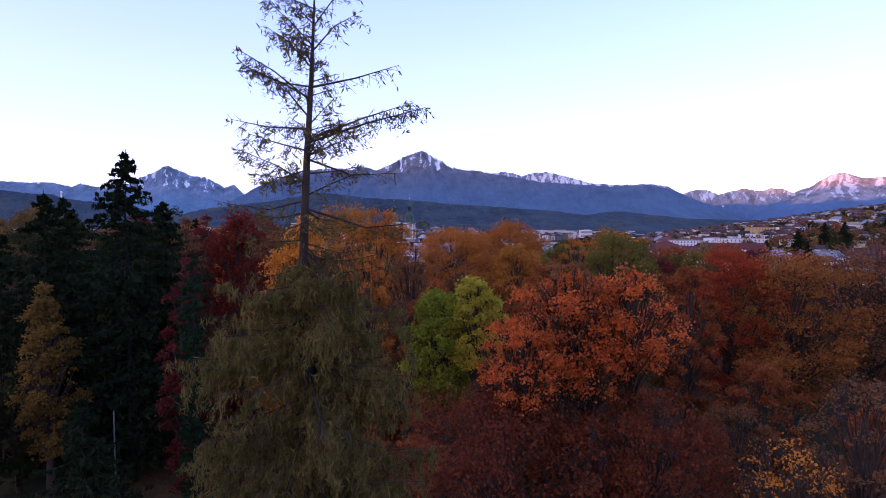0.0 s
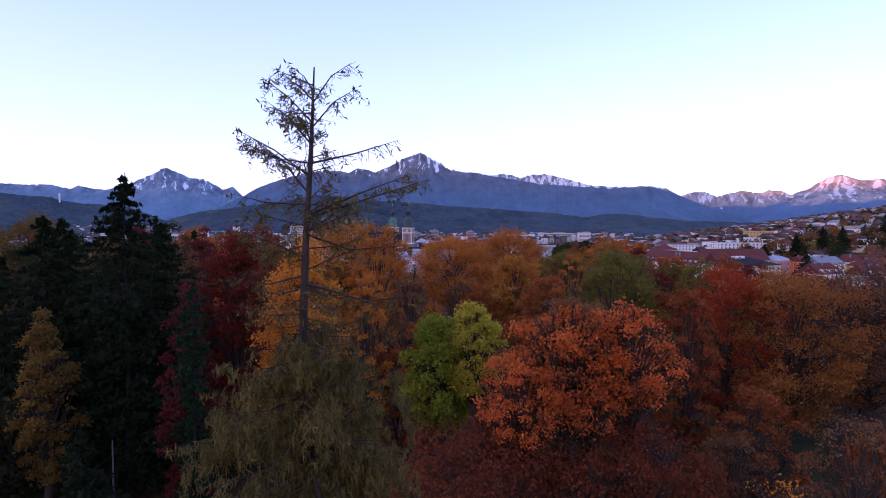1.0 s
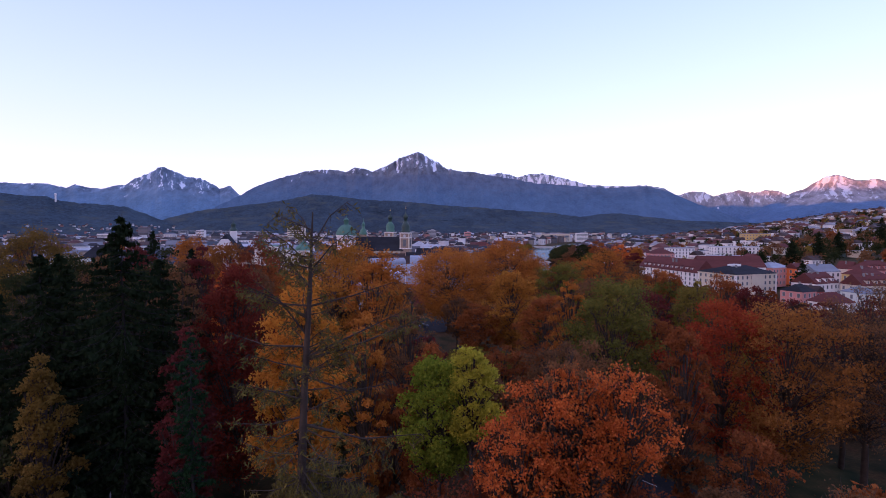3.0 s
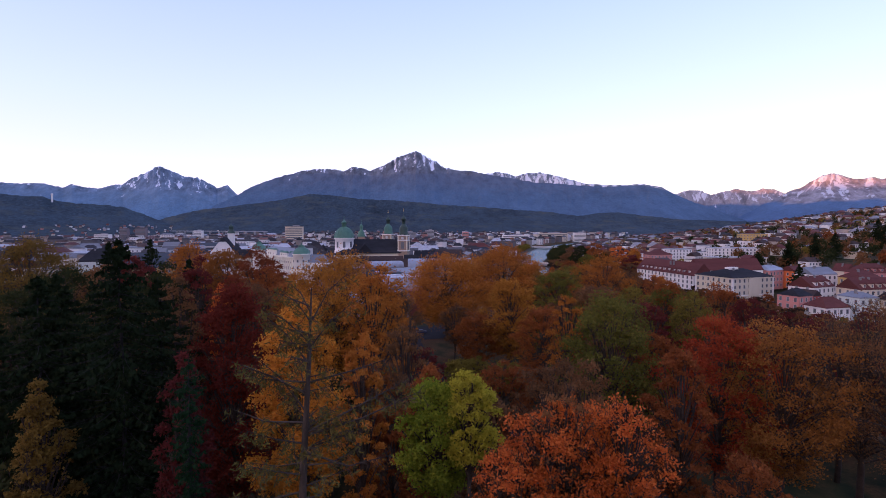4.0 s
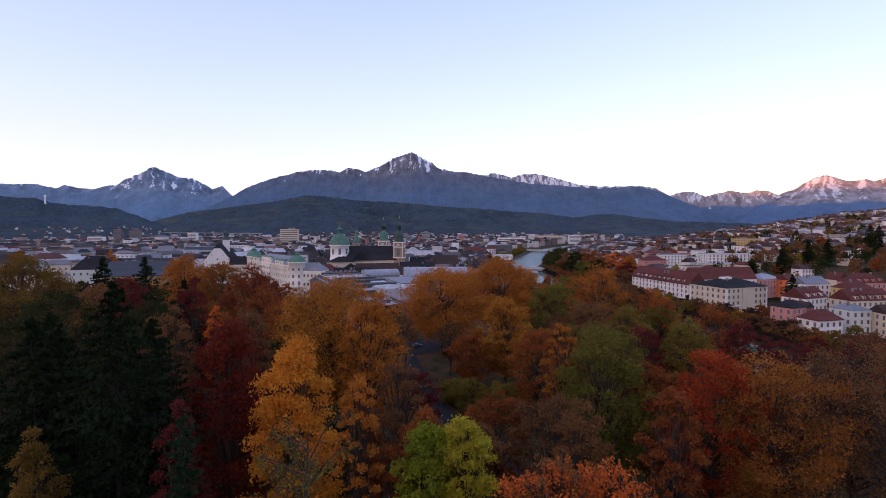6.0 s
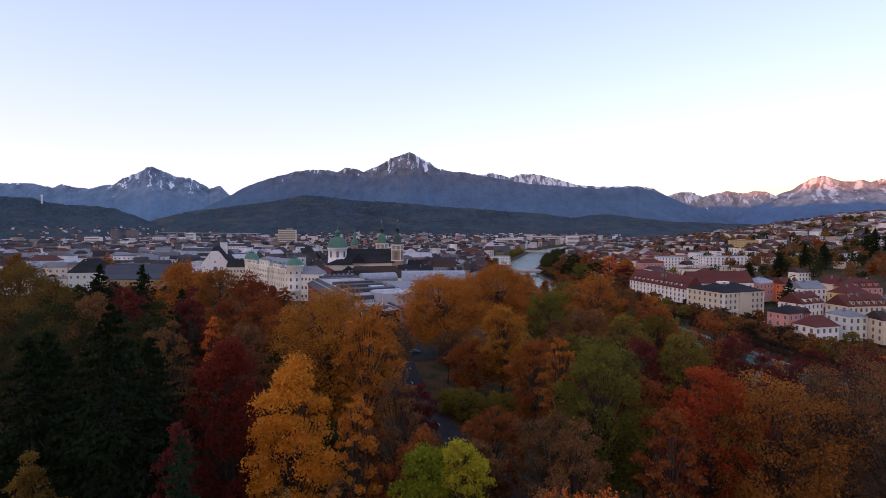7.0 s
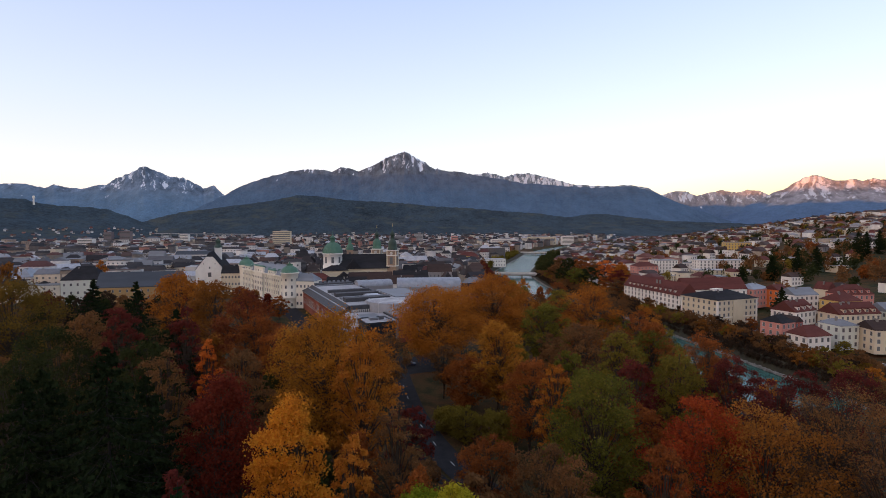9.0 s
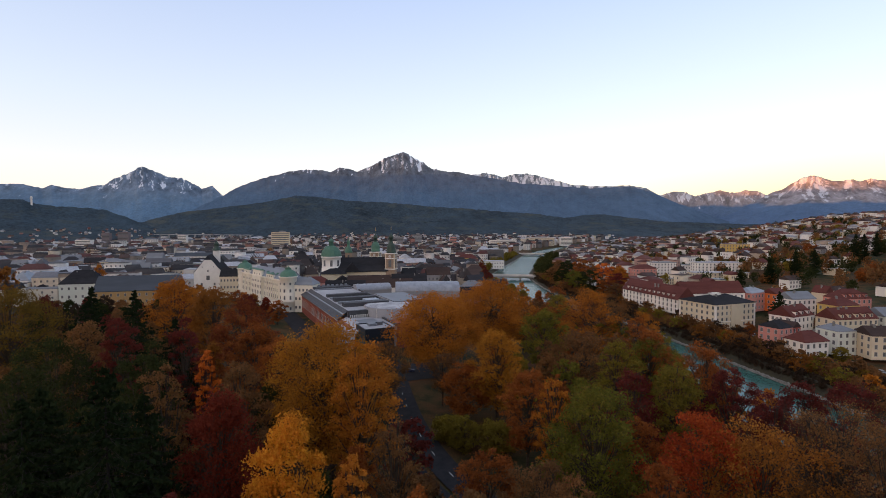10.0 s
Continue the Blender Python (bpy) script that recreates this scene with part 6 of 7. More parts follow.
# ---- houses on the far bank ----
house(159, 334, 13, 58, 12.5, 12, "white_wall", "red_roof", "gable", 7.5, 4, 4, 15, "long white riverside building with steep red roof and dormers", 1, 4, over=1.0, dormers=11)
house(188, 322, 44, 13, 14, 6, "white_wall", "red_roof", "gable", 7, 3, 10, 3, "long white wing with red roof behind the school", 2, 3)
house(173, 287, 31, 25, 14.5, 19, "cream_wall", "dark_roof", "hip", 3.8, 4, 9, 7, "large cream school building with dark hipped roof", 1, 2, over=1.2, name="school", category="school")
school = bpy.data.objects["school"]
part("cornice", BOX["cream_wall"], school, m=at(0, 0, 13.9, 32.0, 26.0, 0.6))
part("string_course", BOX["white_wall"], school, m=at(0, 0, 4.3, 31.5, 25.5, 0.4))
for _sx in (-1, 1):
    for _sy in (-1, 1):
        part("corner_quoin", BOX["white_wall"], school, m=at(_sx * 15.2, _sy * 12.2, 0, 1.0, 1.0, 14))
part("entrance_bay", BOX["cream_wall"], school, m=at(0, -12.6, 0, 7.5, 0.8, 14.4))
part("roof_lantern", BOX["white_wall"], school, m=at(-2, 0, 17.2, 7, 3, 1.9))
house(169.5, 213, 13, 10, 7.8, 12, "white_wall", "red_roof", "hip", 4, 2, 4, 3, "white villa with red hipped roof near the river", 1.5, 1, over=0.9)
house(167, 229, 10, 10, 10.5, 22, "pink_wall", "dark_roof", "hip", 3, 3, 3, 3, "pink house with dark hipped roof near the river", 1.5, 1)
house(175, 233, 6, 10, 10, 22, "red_wall", "brown_roof", "gable", 2.5, 3, 2, 3, "narrow dark red house with brown roof", 1.5, 1)
house(188, 219, 10, 11, 11, 8, "pale_wall", "grey_roof", "hip", 2.2, 3, 3, 3, "pale mint block of flats with grey roof", 1.5, 1)
house(201, 211, 14, 11, 10.5, -6, "cream_wall", "brown_roof", "gable", 3.5, 3, 4, 3, "cream town house with brown roof", 1.5, 2)
house(217, 206, 13, 11, 10, -10, "yellow_wall", "brown_roof", "gable", 3.5, 3, 4, 3, "yellow town house with brown roof", 1.5, 1)
house(192, 252, 18, 12, 11.5, 24, "white_wall", "red_roof", "gable", 5, 3, 5, 3, "white town house with red roof and attic", 2, 2, dormers=3)
house(214, 243, 24, 12, 11.5, 8, "cream_wall", "red_roof", "gable", 5, 3, 8, 3, "cream town house with red roof and dormers", 2, 3, dormers=5)
house(240, 246, 19, 12, 11, 4, "pale_wall", "grey_roof", "gable", 4, 3, 6, 3, "pale green town house with grey roof", 3, 2)
house(233, 322, 10, 10, 12.0, 20, "orange_wall", "red_roof", "gable", 3.2, 3, 2, 3, "bright orange house with gable", 3, 1)
house(219, 326, 18, 13, 12.5, 26, "pink_wall", "tin_roof", "hip", 3, 3, 5, 4, "pink house with pale metal hipped roof", 3, 2)
house(228, 296, 17, 12, 11.5, 10, "white_wall", "grey_roof", "gable", 4, 3, 5, 3, "white house with grey metal roof", 4, 2)
house(250, 284, 20, 12, 11.5, 6, "pink_wall", "red_roof", "hip", 5, 3, 6, 3, "rose house with red hipped roof", 6, 2, dormers=4)
house(231, 268, 15, 12, 12, 12, "yellow_wall", "red_roof", "hip", 4, 3, 5, 3, "yellow house with red hipped roof", 4, 2)
house(270, 262, 20, 12, 11, 2, "white_wall", "grey_roof", "gable", 4, 3, 6, 3, "white house with pale grey roof", 7, 2)
house(222, 204, 12, 9, 5, -20, "brown_wall", "dark_roof", "gable", 2, 1, 3, 2, "low shed with dark roof by the quay road", 1.5, 0)
house(300, 500, 46, 15, 13, -2, "white_wall", "gravel_roof", "flat", 1, 4, 12, 3, "long white terraced block of flats", None, 0, name="apartment_block", category="flats")
house(284, 470, 52, 14, 7, -2, "cream_wall", "gravel_roof", "flat", 1, 2, 12, 3, "low cream terrace in front of the flats", None, 0, name="apartment_block", category="flats")
house(440, 690, 34, 15, 13, -14, "yellow_wall", "grey_roof", "flat", 1, 3, 9, 3, "yellow block of flats with flat roof on the slope", None, 0, name="apartment_block", category="flats")
house(262, 540, 26, 15, 14, 6, "white_wall", "grey_roof", "flat", 1, 4, 7, 3, "white stepped house on the slope", None, 1)
house(232, 520, 24, 14, 12, 8, "pink_wall", "red_roof", "hip", 4, 3, 6, 3, "rose villa with red roof on the slope", None, 1)


# ---- the bridges and the quay ----
def bridge(y, label, wide=12.0, piers=2):
    x0, x1 = float(bank(y)) - RIVER_WIDTH - 4, float(bank(y)) + 4
    ob = base_of("bridge", (x0 + x1) / 2, y, 0, -12, label, "bridge")
    w = x1 - x0
    part("deck", BOX["concrete"], ob, m=at(0, 0, -0.4, w, wide, 1.2))
    for s in (-1, 1):
        part("parapet", BOX["frame"], ob, m=at(0, s * wide / 2, 0.7, w, 0.35, 1.1))
        part("girder", BOX["concrete"], ob, m=at(0, s * wide * 0.4, -1.6, w, 0.6, 1.4))
    for i in range(piers):
        part("pier", BOX["stone"], ob, m=at(-w / 2 + w * (i + 1) / (piers + 1), 0, -7, 2.2, wide * 0.9, 6.6))


bridge(585, "pale concrete road bridge over the river")
bridge(1050, "low road bridge far down the river", 14.0, 3)


def quay(side, label):
    """Sloped stone embankment with a pale coping along one bank."""
    yy = np.arange(20, 1100, 6.0)
    x = bank(yy) + (0.2 if side > 0 else -RIVER_WIDTH - 0.2)
    o = np.ones(len(yy))
    s = side
    wob = 0.25 * fractal(yy / 5, yy * 0, 3, 8)
    rows = [(x - s * 5.0, WATER - 0.8), (x - s * (4.4 + wob), WATER + 0.7), (x - s * 4.0, WATER + 0.8 + wob * 0.4), (x - s * 0.4, -0.2), (x, 0.45), (x + s * 0.7, 0.45), (x + s * 0.8, -0.3)]
    v = np.concatenate([np.stack([a, yy, o * b], -1) for a, b in rows])
    n = len(yy)
    q = np.arange(n - 1)
    f = np.concatenate([np.stack([q + r * n, q + 1 + r * n, q + 1 + (r + 1) * n, q + (r + 1) * n], -1) for r in range(len(rows) - 1)])
    slots = np.repeat([1, 1, 0, 0, 0, 0], n - 1)
    tagged(new("quay_wall", mesh_of("quay_wall", v, f, [MAT["bank_scrub"], MAT["stone"]], slots)), label, "quay", kind="structure")


MAT["bank_scrub"] = plain("bank_scrub", (0.02, 0.018, 0.012), (0.06, 0.05, 0.025), 1.0, 0.95, 0.6)
quay(1, "sloped river bank with a pale stone edge at the water")
quay(-1, "sloped river bank below the park trees")


def strip(name, line, width, mat, z, label, category):
    """A flat band (road, path) along a line of points."""
    p = np.array(line, float)
    t = np.concatenate([[0], np.cumsum(np.hypot(*np.diff(p, axis=0).T))])
    u = np.arange(0, t[-1], 3.0)
    x, y = np.interp(u, t, p[:, 0]), np.interp(u, t, p[:, 1])
    k = np.ones(9) / 9
    x[4:-4], y[4:-4] = np.convolve(x, k, "valid"), np.convolve(y, k, "valid")
    dx, dy = np.gradient(x), np.gradient(y)
    n = np.hypot(dx, dy)
    nx, ny = -dy / n, dx / n
    zz = land(x, y) + z
    a = np.stack([x + nx * width / 2, y + ny * width / 2, zz], -1)
    b = np.stack([x - nx * width / 2, y - ny * width / 2, zz], -1)
    q, m = np.arange(len(u) - 1), len(u)
    ob = new(name, mesh_of(name, np.concatenate([a, b]), np.stack([q, q + m, q + m + 1, q + 1], -1), [mat]))
    return tagged(ob, label, category, kind="structure"), x, y, nx, ny, zz


ROAD = PARK_ROAD
road, rx_, ry_, rnx, rny, rz_ = strip("road", ROAD, 7.2, MAT["asphalt"], 0.32, "dark asphalt road winding between the park trees", "road")
strip("pavement", [(x - 6.5, y) for x, y in ROAD], 2.4, MAT["asphalt"], 0.42, "dark footpath beside the park road", "pavement")
strip("quay_road", [(float(bank(y)) + 30, y) for y in range(60, 620, 40)], 6.0, MAT["asphalt"], 0.35, "quay road along the river", "road")
strip("lane", [(-98, 352), (-75, 300), (-52, 246), (-40, 214)], 11.0, MAT["asphalt"], 0.30, "paved lane beside the red wall of the hall", "road")
strip("forecourt", [(-30, 190), (-12, 200), (6, 205)], 24.0, MAT["asphalt"], 0.30, "paved forecourt of the congress hall", "pavement")
_dash = mesh_of("dash", [(-0.08, -1.2, 0), (0.08, -1.2, 0), (0.08, 1.2, 0), (-0.08, 1.2, 0)], [(0, 1, 2, 3)], [MAT["road_paint"]])
for _i in range(1, len(rx_) - 2, 4):
    _t = math.degrees(math.atan2(ry_[_i + 1] - ry_[_i], rx_[_i + 1] - rx_[_i])) - 90
    part("road_marking", _dash, road, m=pose(rx_[_i], ry_[_i], rz_[_i] + 0.01, 0, 0, _t))

# ---- the town beyond, house by house ----
FREE = [(-160, 330, -20, 450), (-215, 400, -160, 480), (-95, 200, 30, 380), (-285, 340, -160, 392)]


def taken(x, y, r=9):
    s = x - float(bank(y))
    if -RIVER_WIDTH - 14 < s < 32:
        return True
    return any(a - r < x < c + r and b - r < y < d + r for a, b, c, d in FREE)


rng = random.Random(11)
PLACED = []


def spaced(x, y, gap):
    for a, b, g in PLACED:
        if abs(a - x) < (gap + g) / 2 and abs(b - y) < (gap + g) / 2 * 0.8:
            return False
    return True


for _h in [(154, 352, 40), (176, 286, 40), (172, 214, 20), (170, 230, 18), (190, 220, 16), (202, 212, 20), (222, 206, 18), (196, 256, 24), (216, 246, 26), (244, 250, 24), (233, 322, 14), (219, 326, 26), (228, 300, 22), (250, 284, 26), (232, 270, 20), (270, 262, 24), (300, 500, 48), (284, 470, 50), (440, 690, 36), (262, 540, 28), (232, 520, 26)]:
    PLACED.append(_h)
_n = 0
for _i in range(2600):
    y = 380 + (rng.random() ** 1.1) * 330
    x = rng.uniform(-0.95 * y, float(bank(y)) - RIVER_WIDTH - 14)
    w, d, h = rng.uniform(10, 20), rng.uniform(10, 14), rng.uniform(9, 16)
    if _n >= 190 or taken(x, y) or not spaced(x, y, w + (9 if x < -0.3 * y else 3)):
        continue
    PLACED.append((x, y, w + 3))
    east = x < -0.3 * y
    form = rng.choice(["flat", "flat", "hip", "gable", "flat"] if east else ["gable", "gable", "hip", "hip", "flat"])
    house(x, y, w * (1.5 if east else 1.0), d, h, rng.choice([8, 14, -76, 20, 5]) + rng.uniform(-5, 5), "town_wall", "gravel_roof" if form == "flat" and rng.random() < 0.5 else ("grey_roof" if form == "flat" else rng.choice(["grey_roof", "tin_roof", "town_roof"] if east else ["town_roof", "town_roof", "town_roof", "grey_roof"])),
          form, rng.uniform(4.5, 8), 2, 4, 0, "town house with rendered walls in the old town", None, rng.randint(0, 2), SMALL_WINDOW, faces="f", group="old town houses")
    _n += 1
_n = 0
for _i in range(4000):
    y = rng.uniform(215, 900)
    s = 35 + rng.random() * 480
    x = float(bank(y)) + s
    if x > 1.0 * y + 40 or (300 < x < 500 and 340 < y < 570 and rng.random() < 0.85):
        continue
    w, d, h = rng.uniform(8, 15), rng.uniform(8, 11), rng.uniform(5, 9)
    gap = w + (3 if s < 110 else 13)
    if _n >= 150 or not spaced(x, y, gap):
        continue
    PLACED.append((x, y, gap))
    form = rng.choice(["gable", "gable", "hip", "flat"])
    house(x, y, w, d, h, rng.choice([10, 16, -70, 22, -8]) + rng.uniform(-8, 8), rng.choice(["town_wall", "white_wall", "white_wall", "cream_wall", "cream_wall"]), rng.choice(["gravel_roof", "grey_roof"]) if form == "flat" else rng.choice(["town_roof", "red_roof", "red_roof", "brown_roof", "brown_roof"]),
          form, rng.uniform(2.5, 5), 2 if h < 9 else 3, 4, 0, "hillside house among gardens", None, rng.randint(0, 1), SMALL_WINDOW, faces="f", group="hillside houses")
    _n += 1


def far_town(name, label, spots, hmin, hmax, seed, wide=(9, 26), longer=0.0, deep=(11, 18), walls="far_wall", roofs="far_roof", tall=0.0, pitched=0.68):
    """Many small buildings in one mesh: walls, pitched or flat roofs and dark window rows."""
    r = np.random.RandomState(seed)
    V, F, S, base = [], [], [], 0
    bx = np.array([(-.5, -.5), (.5, -.5), (.5, .5), (-.5, .5)])
    for x, y, zz in spots:
        w, d, h, a = r.uniform(*wide) * (1.9 if r.rand() < longer else 1.0), r.uniform(*deep), r.uniform(hmin, hmax) * (1.5 if r.rand() < tall else 1.0), r.choice([0.15, 0.25, -1.3, 0.4]) + r.normal(0, 0.06)
        ca, sa = math.cos(a), math.sin(a)
        put = lambda p: np.stack([x + p[:, 0] * ca - p[:, 1] * sa, y + p[:, 0] * sa + p[:, 1] * ca, zz + p[:, 2]], -1)
        b = bx * [w, d]
        V.append(put(np.concatenate([np.c_[b, np.full(4, -1.0)], np.c_[b, np.full(4, h)]])))
        F += [(base + i, base + j, base + j + 4) for i, j in ((0, 1), (1, 2), (2, 3), (3, 0))] + [(base + i, base + j + 4, base + i + 4) for i, j in ((0, 1), (1, 2), (2, 3), (3, 0))]
        S += [0] * 8
        base += 8
        b2 = bx * [w + 0.8, d + 0.8]
        if r.rand() < pitched:
            k, rise = (0.5 if r.rand() < 0.6 else 0.3), r.uniform(2.5, 5.5)
            V.append(put(np.concatenate([np.c_[b2, np.full(4, h)], [(-w * k, 0, h + rise), (w * k, 0, h + rise)]])))
            F += [(base, base + 1, base + 5), (base, base + 5, base + 4), (base + 2, base + 3, base + 4), (base + 2, base + 4, base + 5), (base + 3, base, base + 4), (base + 1, base + 2, base + 5)]
            S += [1] * 6
            base += 6
        else:
            V.append(put(np.c_[b2, np.full(4, h + 0.3)]))
            F += [(base, base + 1, base + 2), (base, base + 2, base + 3)]
            S += [1] * 2
            base += 4
        rows, cols = max(1, int(h / 3.6)), max(2, int(w / 4))
        for i in range(rows):
            for j in range(cols):
                cx, cz = -w / 2 + w * (j + 0.5) / cols, 1.4 + i * (h - 1.2) / rows
                V.append(put(np.array([(cx - .7, -d / 2 - .06, cz), (cx + .7, -d / 2 - .06, cz), (cx + .7, -d / 2 - .06, cz + 1.7), (cx - .7, -d / 2 - .06, cz + 1.7)])))
                F += [(base, base + 1, base + 2), (base, base + 2, base + 3)]
                S += [2] * 2
                base += 4
    me = mesh_of(name, np.concatenate(V), F, [MAT[walls], MAT[roofs], MAT["glass"]], S)
    return tagged(new(name, me), label, "houses", kind="stuff")


spots = []
rr = np.random.RandomState(3)
cell = set()
for _i in range(30000):
    y = 400 + rr.rand() ** 1.2 * 2150
    x = rr.uniform(-1.0 * y, float(bank(y)) - RIVER_WIDTH - 18)
    step = 14 if y < 800 else (17 if y < 1200 else 24)
    key = (int(x // step), int(y // step))
    if key in cell or len(spots) > 6200:
        continue
    if not spaced(x, y, 12) or taken(x, y):
        continue
    cell.add(key)
    spots.append((x, y, 0.0))
far_town("town_south", "dense grey and red roofed town filling the valley floor", [p for p in spots if p[0] > -0.28 * p[1]], 8, 16, 5, (7, 15), longer=0.12, deep=(9, 14), tall=0.12, pitched=0.8)
far_town("town_east", "long flat-roofed blocks and halls of the eastern town", [p for p in spots if p[0] <= -0.28 * p[1]], 7, 14, 15, (9, 22), longer=0.4, tall=0.1, pitched=0.45)
spots = []
for _i in range(12000):
    y = 420 + rr.rand() * 1800
    x = float(bank(y)) + 34 + rr.rand() ** 1.2 * 750
    if x > 1.02 * y + 60 or (300 < x < 500 and 340 < y < 570):
        continue
    step = 19
    key = (int(x // step) + 9000, int(y // step))
    if key in cell or len(spots) > 1300 or not spaced(x, y, 13):
        continue
    cell.add(key)
    spots.append((x, y, float(land(np.array(x), np.array(y))) - 0.5))
far_town("town_west", "houses scattered over the western slope and valley floor", spots, 6, 10, 6, (9, 18), walls="slope_wall", roofs="slope_roof")

# hamlets on the lower slopes of the hills
from mathutils.bvhtree import BVHTree


def on_hill(ob, n, seed, x0, x1, y0, y1, zmax):
    r = np.random.RandomState(seed)
    me = ob.data
    tree = BVHTree.FromPolygons([v.co for v in me.vertices], [p.vertices for p in me.polygons])
    out = []
    for i in range(n * 30):
        c = (r.uniform(x0, x1), r.uniform(y0, y1))
        hit = tree.ray_cast(Vector((*c, 900)), Vector((0, 0, -1)))
        if hit[0] is not None and 2 < hit[0].z < zmax and len(out) < n:
            out.append((c[0], c[1], hit[0].z - 1.0))
    return out


far_town("hamlets", "pale houses scattered on the lower slopes of the wooded hills", on_hill(HILL_LEFT, 190, 4, -1750, -800, 1150, 2100, 48) + on_hill(HILL, 60, 5, -1100, 900, 1850, 2750, 25), 3, 5.5, 8, (4, 8), deep=(5, 8), walls="far_wall", roofs="slope_roof")

# tall buildings that stand out of the town
def slab(x, y, w, d, h, turn, wall, bands, label, name="tower_block", category="tower block", roof="dark_roof", z=0.0):
    """A tall block with a window band and a sill ledge for each storey."""
    ob = base_of(name, x, y, z, turn, label, category)
    part("wall", BOX[wall], ob, m=at(0, 0, 0, w, d, h))
    for k in range(bands):
        zz = 2.0 + k * (h - 2.5) / bands
        part("window_band", BOX["glass_band"], ob, m=at(0, 0, zz, w * 0.96, d + 0.3, (h - 2.5) / bands * 0.5))
        part("ledge", BOX[wall], ob, m=at(0, 0, zz + (h - 2.5) / bands * 0.55, w + 0.5, d + 0.9, 0.5))
    part("roof", BOX[roof], ob, m=at(0, 0, h - 0.05, w + 0.4, d + 0.4, 0.6))
    part("plant_room", BOX["grey_panel"], ob, m=at(w * 0.1, 0, h + 0.5, w * 0.35, d * 0.6, 2.8))
    return ob


MAT["tower_wall"] = plain("tower_render", (0.16, 0.125, 0.125), (0.24, 0.195, 0.19), 0.5, 0.9, 0.1)
BOX["tower_wall"] = box_me("box_tower_wall", MAT["tower_wall"])
BOX["glass_band"] = box_me("box_glass_band", MAT["glass"])
slab(-354, 1250, 42, 18, 44, 6, "cream_wall", 9, "tall slab-shaped pale office block with window bands", "office_tower")
slab(-929, 1500, 20, 18, 39, 10, "tower_wall", 10, "grey-mauve tower block over the roofs")
slab(-879, 1500, 28, 18, 41, 10, "tower_wall", 10, "grey-mauve tower block over the roofs")
slab(-880, 1330, 36, 18, 23, 4, "white_wall", 5, "long white hospital slab", "office_block", "office block", "gravel_roof")
slab(-700, 1480, 22, 18, 32, 6, "white_wall", 7, "white block standing over the roofs", "office_block", "office block", "gravel_roof")
slab(345, 1500, 96, 22, 24, -4, "cream_wall", 5, "long yellowish block at the river bend", "office_block", "office block", "gravel_roof")
slab(425, 1480, 34, 22, 26, -4, "white_wall", 6, "pale block at the river bend", "office_block", "office block", "gravel_roof")
slab(-20, 1480, 26, 20, 34, 2, "concrete", 8, "grey office block over the roofs", "office_block", "office block")
slab(-80, 1420, 44, 20, 28, 2, "grey_panel", 7, "wide grey office block over the roofs", "office_block", "office block")
slab(76, 1300, 16, 14, 30, 2, "pink_wall", 7, "slim rosy block over the roofs", "office_block", "office block", "gravel_roof")
slab(205, 1300, 66, 20, 22, -2, "white_wall", 4, "long white office block with window bands", "office_block", "office block", "gravel_roof")
house(58, 668, 26, 16, 17, 4, "yellow_wall", "red_roof", "hip", 5, 4, 7, 2, "ochre yellow building with red hipped roof on the near bank", 0, 1, SMALL_WINDOW, faces="fr")
house(95, 690, 30, 16, 11, 8, "white_wall", "gravel_roof", "flat", 1, 2, 8, 2, "white flat-roofed pavilion near the river", 0, 0, SMALL_WINDOW, faces="f")
house(-356, 648, 14, 13, 15, 4, "red_wall", "grey_roof", "flat", 1, 3, 3, 0, "narrow crimson house between pale ones", 0, 0, SMALL_WINDOW, faces="f")
house(-338, 648, 20, 13, 15, 4, "yellow_wall", "grey_roof", "hip", 4, 3, 5, 0, "pale yellow town house with grey roof", 0, 0, SMALL_WINDOW, faces="f")
house(-396, 640, 46, 15, 15, 4, "cream_wall", "grey_roof", "hip", 4, 3, 11, 0, "long cream house with a middle gable", 0, 0, SMALL_WINDOW, faces="f", dormers=1)
house(-282, 585, 54, 16, 9, 6, "brown_wall", "dark_roof", "gable", 6, 2, 10, 0, "long low house with large dark roof", 0, 1, SMALL_WINDOW, faces="f")
house(-345, 770, 60, 16, 14, 4, "town_wall", "slate_blue_roof", "gable", 5, 3, 12, 0, "long house with grey metal roof", 0, 0, SMALL_WINDOW, faces="f")


def ski_jump():
    """The slim tower of a ski jump on the southern hill."""
    x, y = -1437, 1892
    ob = base_of("ski_jump", x, y, 0, 0, "pale slim ski jump tower on a wooded hill", "ski jump")
    v, f = tubes([[0, 0, 110, 0, 0, 160, 3.2, 3], [0, 0, 160, 0, 0, 165, 3.6, 4.6], [0, 0, 165, 0, 0, 168, 4.6, 2]], 10)
    part("tower", mesh_of("tower", v, f, [MAT["white_wall"]]), ob)


ski_jump()


def viaduct():
    """A motorway on piers along the foot of the plateau."""
    ob = base_of("motorway_viaduct", -830, 1880, 0, -20, "long pale motorway viaduct at the foot of the hill", "viaduct")
    part("deck", BOX["concrete"], ob, m=at(0, 0, 26, 470, 12, 1.5))
    part("barrier", BOX["concrete"], ob, m=at(0, -6, 27.4, 470, 0.5, 0.9))
    for i in range(12):
        part("pier", BOX["concrete"], ob, m=at(-225 + i * 41, 0, 0, 2.4, 7, 26.2))


viaduct()

# a thin mast among the spruces
mast = base_of("mast", -32, 48, 0, 0, "tall thin grey metal mast among the trees", "mast")
part("pole", lathe([(0.10, 0), (0.09, 6), (0.06, 14.5), (0.01, 14.7)], 8, "pole", [MAT["steel"]]), mast)


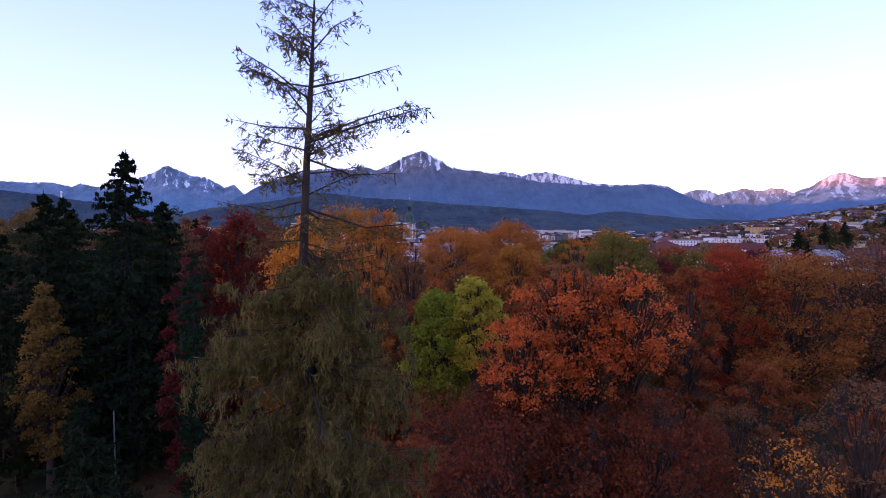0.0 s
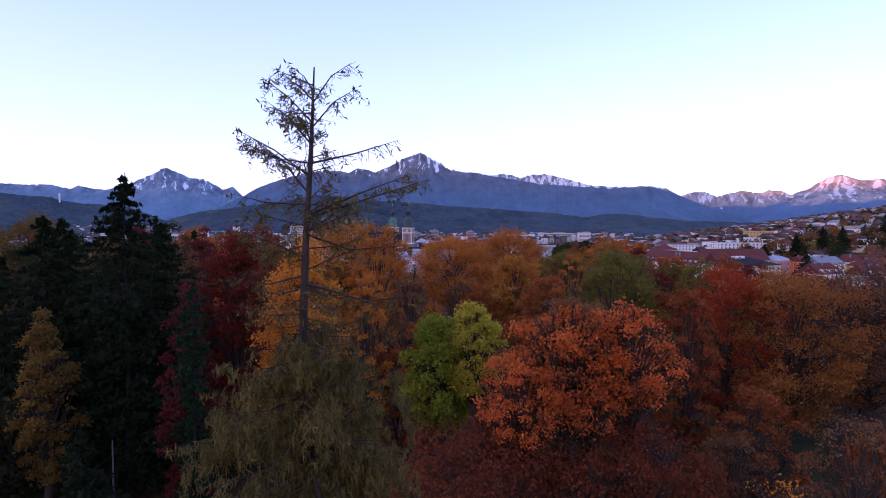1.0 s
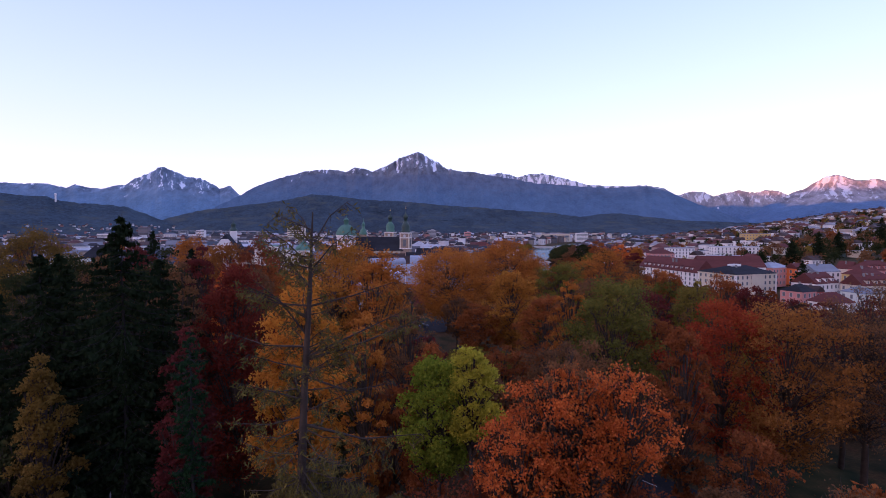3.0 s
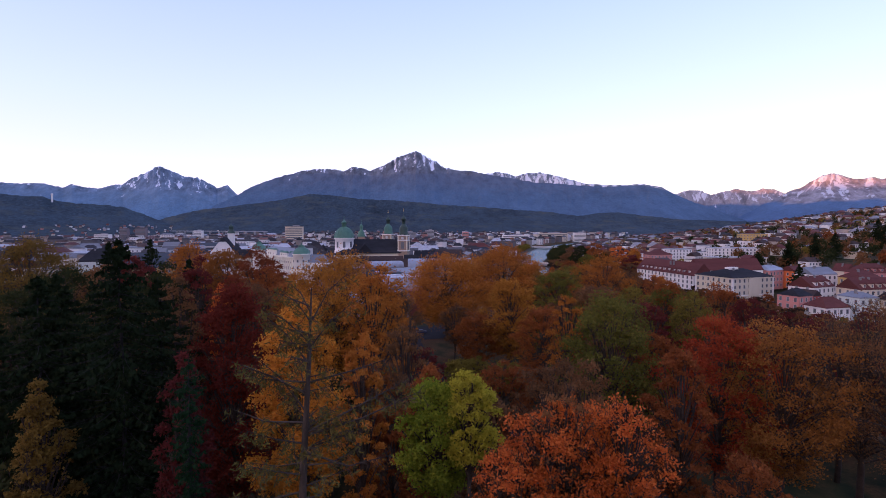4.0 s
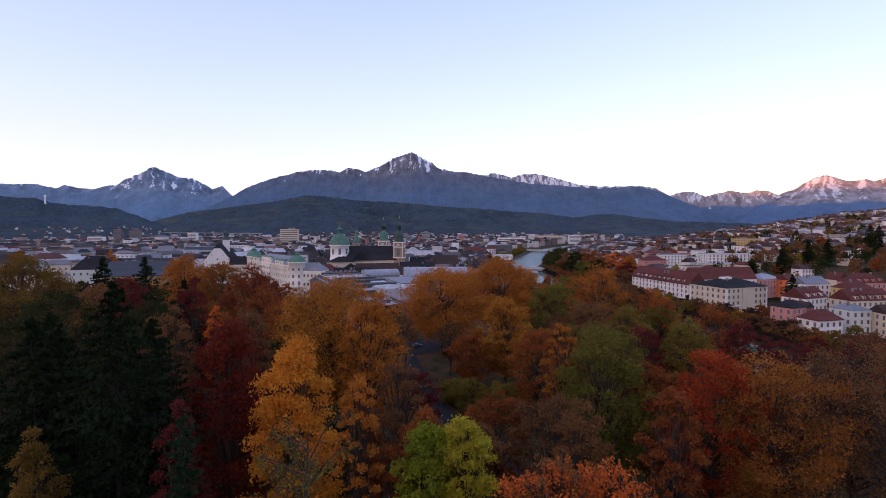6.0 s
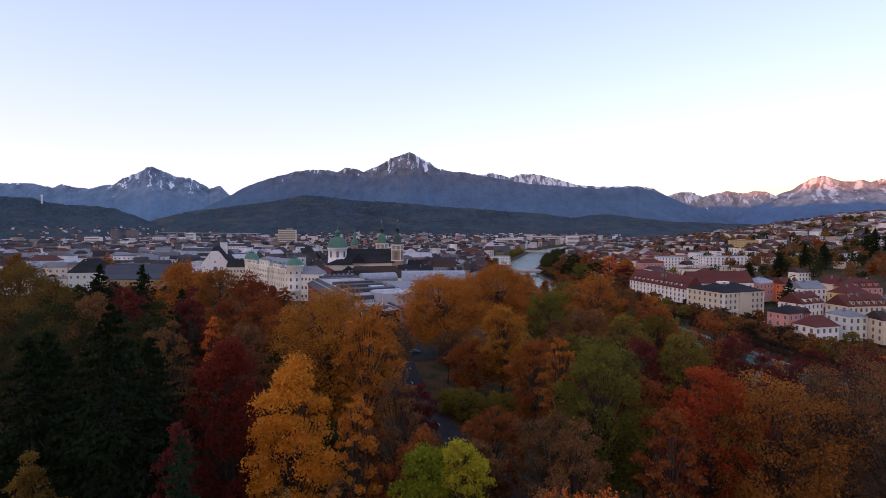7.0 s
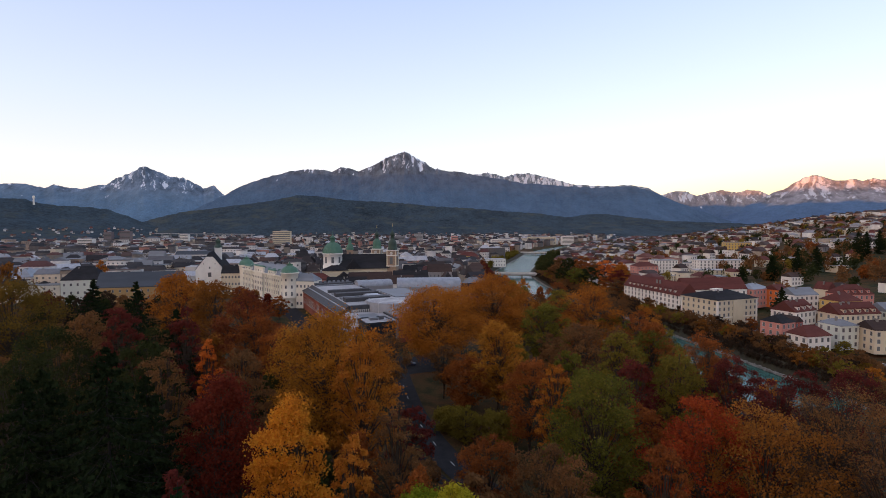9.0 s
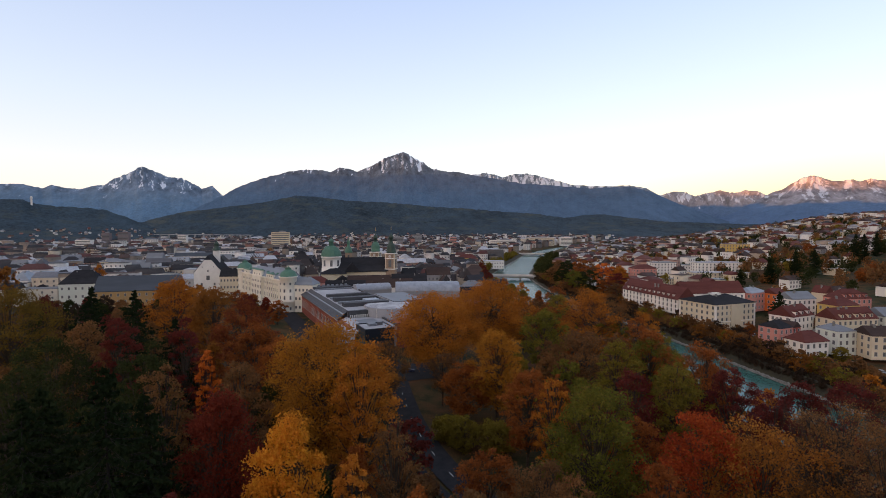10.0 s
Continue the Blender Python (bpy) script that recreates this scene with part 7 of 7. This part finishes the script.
# ---- cars ----
def car_meshes(paint):
    bm = bmesh.new()
    bmesh.ops.create_cube(bm, size=1.0, matrix=Matrix.LocRotScale((0, 0, 0.62), None, (4.2, 1.75, 0.7)))
    bmesh.ops.bevel(bm, geom=[e for e in bm.edges], offset=0.14, segments=2, affect="EDGES")
    body = bm_mesh("body", bm, [paint])
    bm = bmesh.new()
    r = bmesh.ops.create_cube(bm, size=1.0, matrix=Matrix.LocRotScale((-0.2, 0, 1.2), None, (2.3, 1.5, 0.55)))
    for v in r["verts"]:
        if v.co.z > 1.2:
            v.co.x, v.co.y = -0.2 + (v.co.x + 0.2) * 0.68, v.co.y * 0.86
    cabin = bm_mesh("cabin", bm, [MAT["glass"]])
    bm = bmesh.new()
    bmesh.ops.create_cube(bm, size=1.0, matrix=Matrix.LocRotScale((-0.2, 0, 1.49), None, (1.5, 1.26, 0.06)))
    return body, cabin, bm_mesh("roof", bm, [paint])


TYRE = lathe([(0.18, -0.1), (0.31, -0.1), (0.33, -0.05), (0.33, 0.05), (0.31, 0.1), (0.18, 0.1)], 14, "tyre", [MAT["navy_panel"]])
RIM = lathe([(0.01, 0.06), (0.17, 0.08), (0.19, 0.1)], 10, "rim", [MAT["tin_roof"]])
PAINTS = [("white", plain("car_white", (0.5, 0.5, 0.5), (0.65, 0.65, 0.65), 0.3, 0.3, 0.0)), ("silver", plain("car_silver", (0.28, 0.29, 0.3), (0.4, 0.41, 0.42), 0.3, 0.3, 0.0, 0.5)), ("dark blue", plain("car_blue", (0.02, 0.03, 0.07), (0.04, 0.05, 0.1), 0.3, 0.3, 0.0)), ("red", plain("car_red", (0.25, 0.02, 0.02), (0.35, 0.04, 0.03), 0.3, 0.3, 0.0))]
SETS = [(n, car_meshes(p)) for n, p in PAINTS]


def car(x, y, turn, which, z=0.4):
    n, (body, cabin, roof) = SETS[which]
    ob = base_of("car", x, y, z + float(land(np.array(x), np.array(y))), turn, "parked %s car on the road" % n, "car", "parked cars")
    part("body", body, ob)
    part("cabin", cabin, ob, "dark glazed cabin")
    part("roof", roof, ob)
    for sx in (-1.3, 1.3):
        for sy in (-0.8, 0.8):
            t = part("tyre", TYRE, ob, "black rubber tyre", pose(sx, sy, 0.33, 90, 0, 0 if sy < 0 else 180))
            part("rim", RIM, t, "silver wheel rim")


for _i in range(14):
    _y = 150 + _i * 13.5
    car(float(bank(_y)) + 34.2, _y, 92, (0, 1, 2, 1, 3, 0, 2)[_i % 7])
car(-20, 196, 10, 0)
car(-14, 199, 14, 1)
car(-6, 200, 8, 2)


# ---- rubble along the water's edge ----
def bank_stones():
    r = np.random.RandomState(17)
    cube = np.array([(-1, -1, -1), (1, -1, -1), (1, 1, -1), (-1, 1, -1), (-.7, -.7, 1), (.7, -.7, 1), (.7, .7, 1), (-.7, .7, 1)], float) * 0.5
    face = np.array([(0, 1, 5, 4), (1, 2, 6, 5), (2, 3, 7, 6), (3, 0, 4, 7), (4, 5, 6, 7)])
    V, F = [], []
    yy = np.arange(90, 620, 0.55)
    for k, y in enumerate(yy):
        s = r.uniform(0.35, 0.95)
        a = r.uniform(0, math.pi)
        p = cube * s * r.uniform(0.7, 1.3, 3) + r.normal(0, 0.06, (8, 3))
        p = np.stack([p[:, 0] * math.cos(a) - p[:, 1] * math.sin(a), p[:, 0] * math.sin(a) + p[:, 1] * math.cos(a), p[:, 2]], -1)
        V.append(p + [float(bank(y)) - 4.3 + r.normal(0, 0.35), y + r.normal(0, 0.3), WATER + 0.75 + r.normal(0, 0.12)])
        F.append(face + 8 * k)
    me = mesh_of("bank_stones", np.concatenate(V), np.concatenate(F), [MAT["stone"]])
    tagged(new("bank_stones", me), "pale rubble stones along the river's edge", "stones", kind="stuff")


bank_stones()
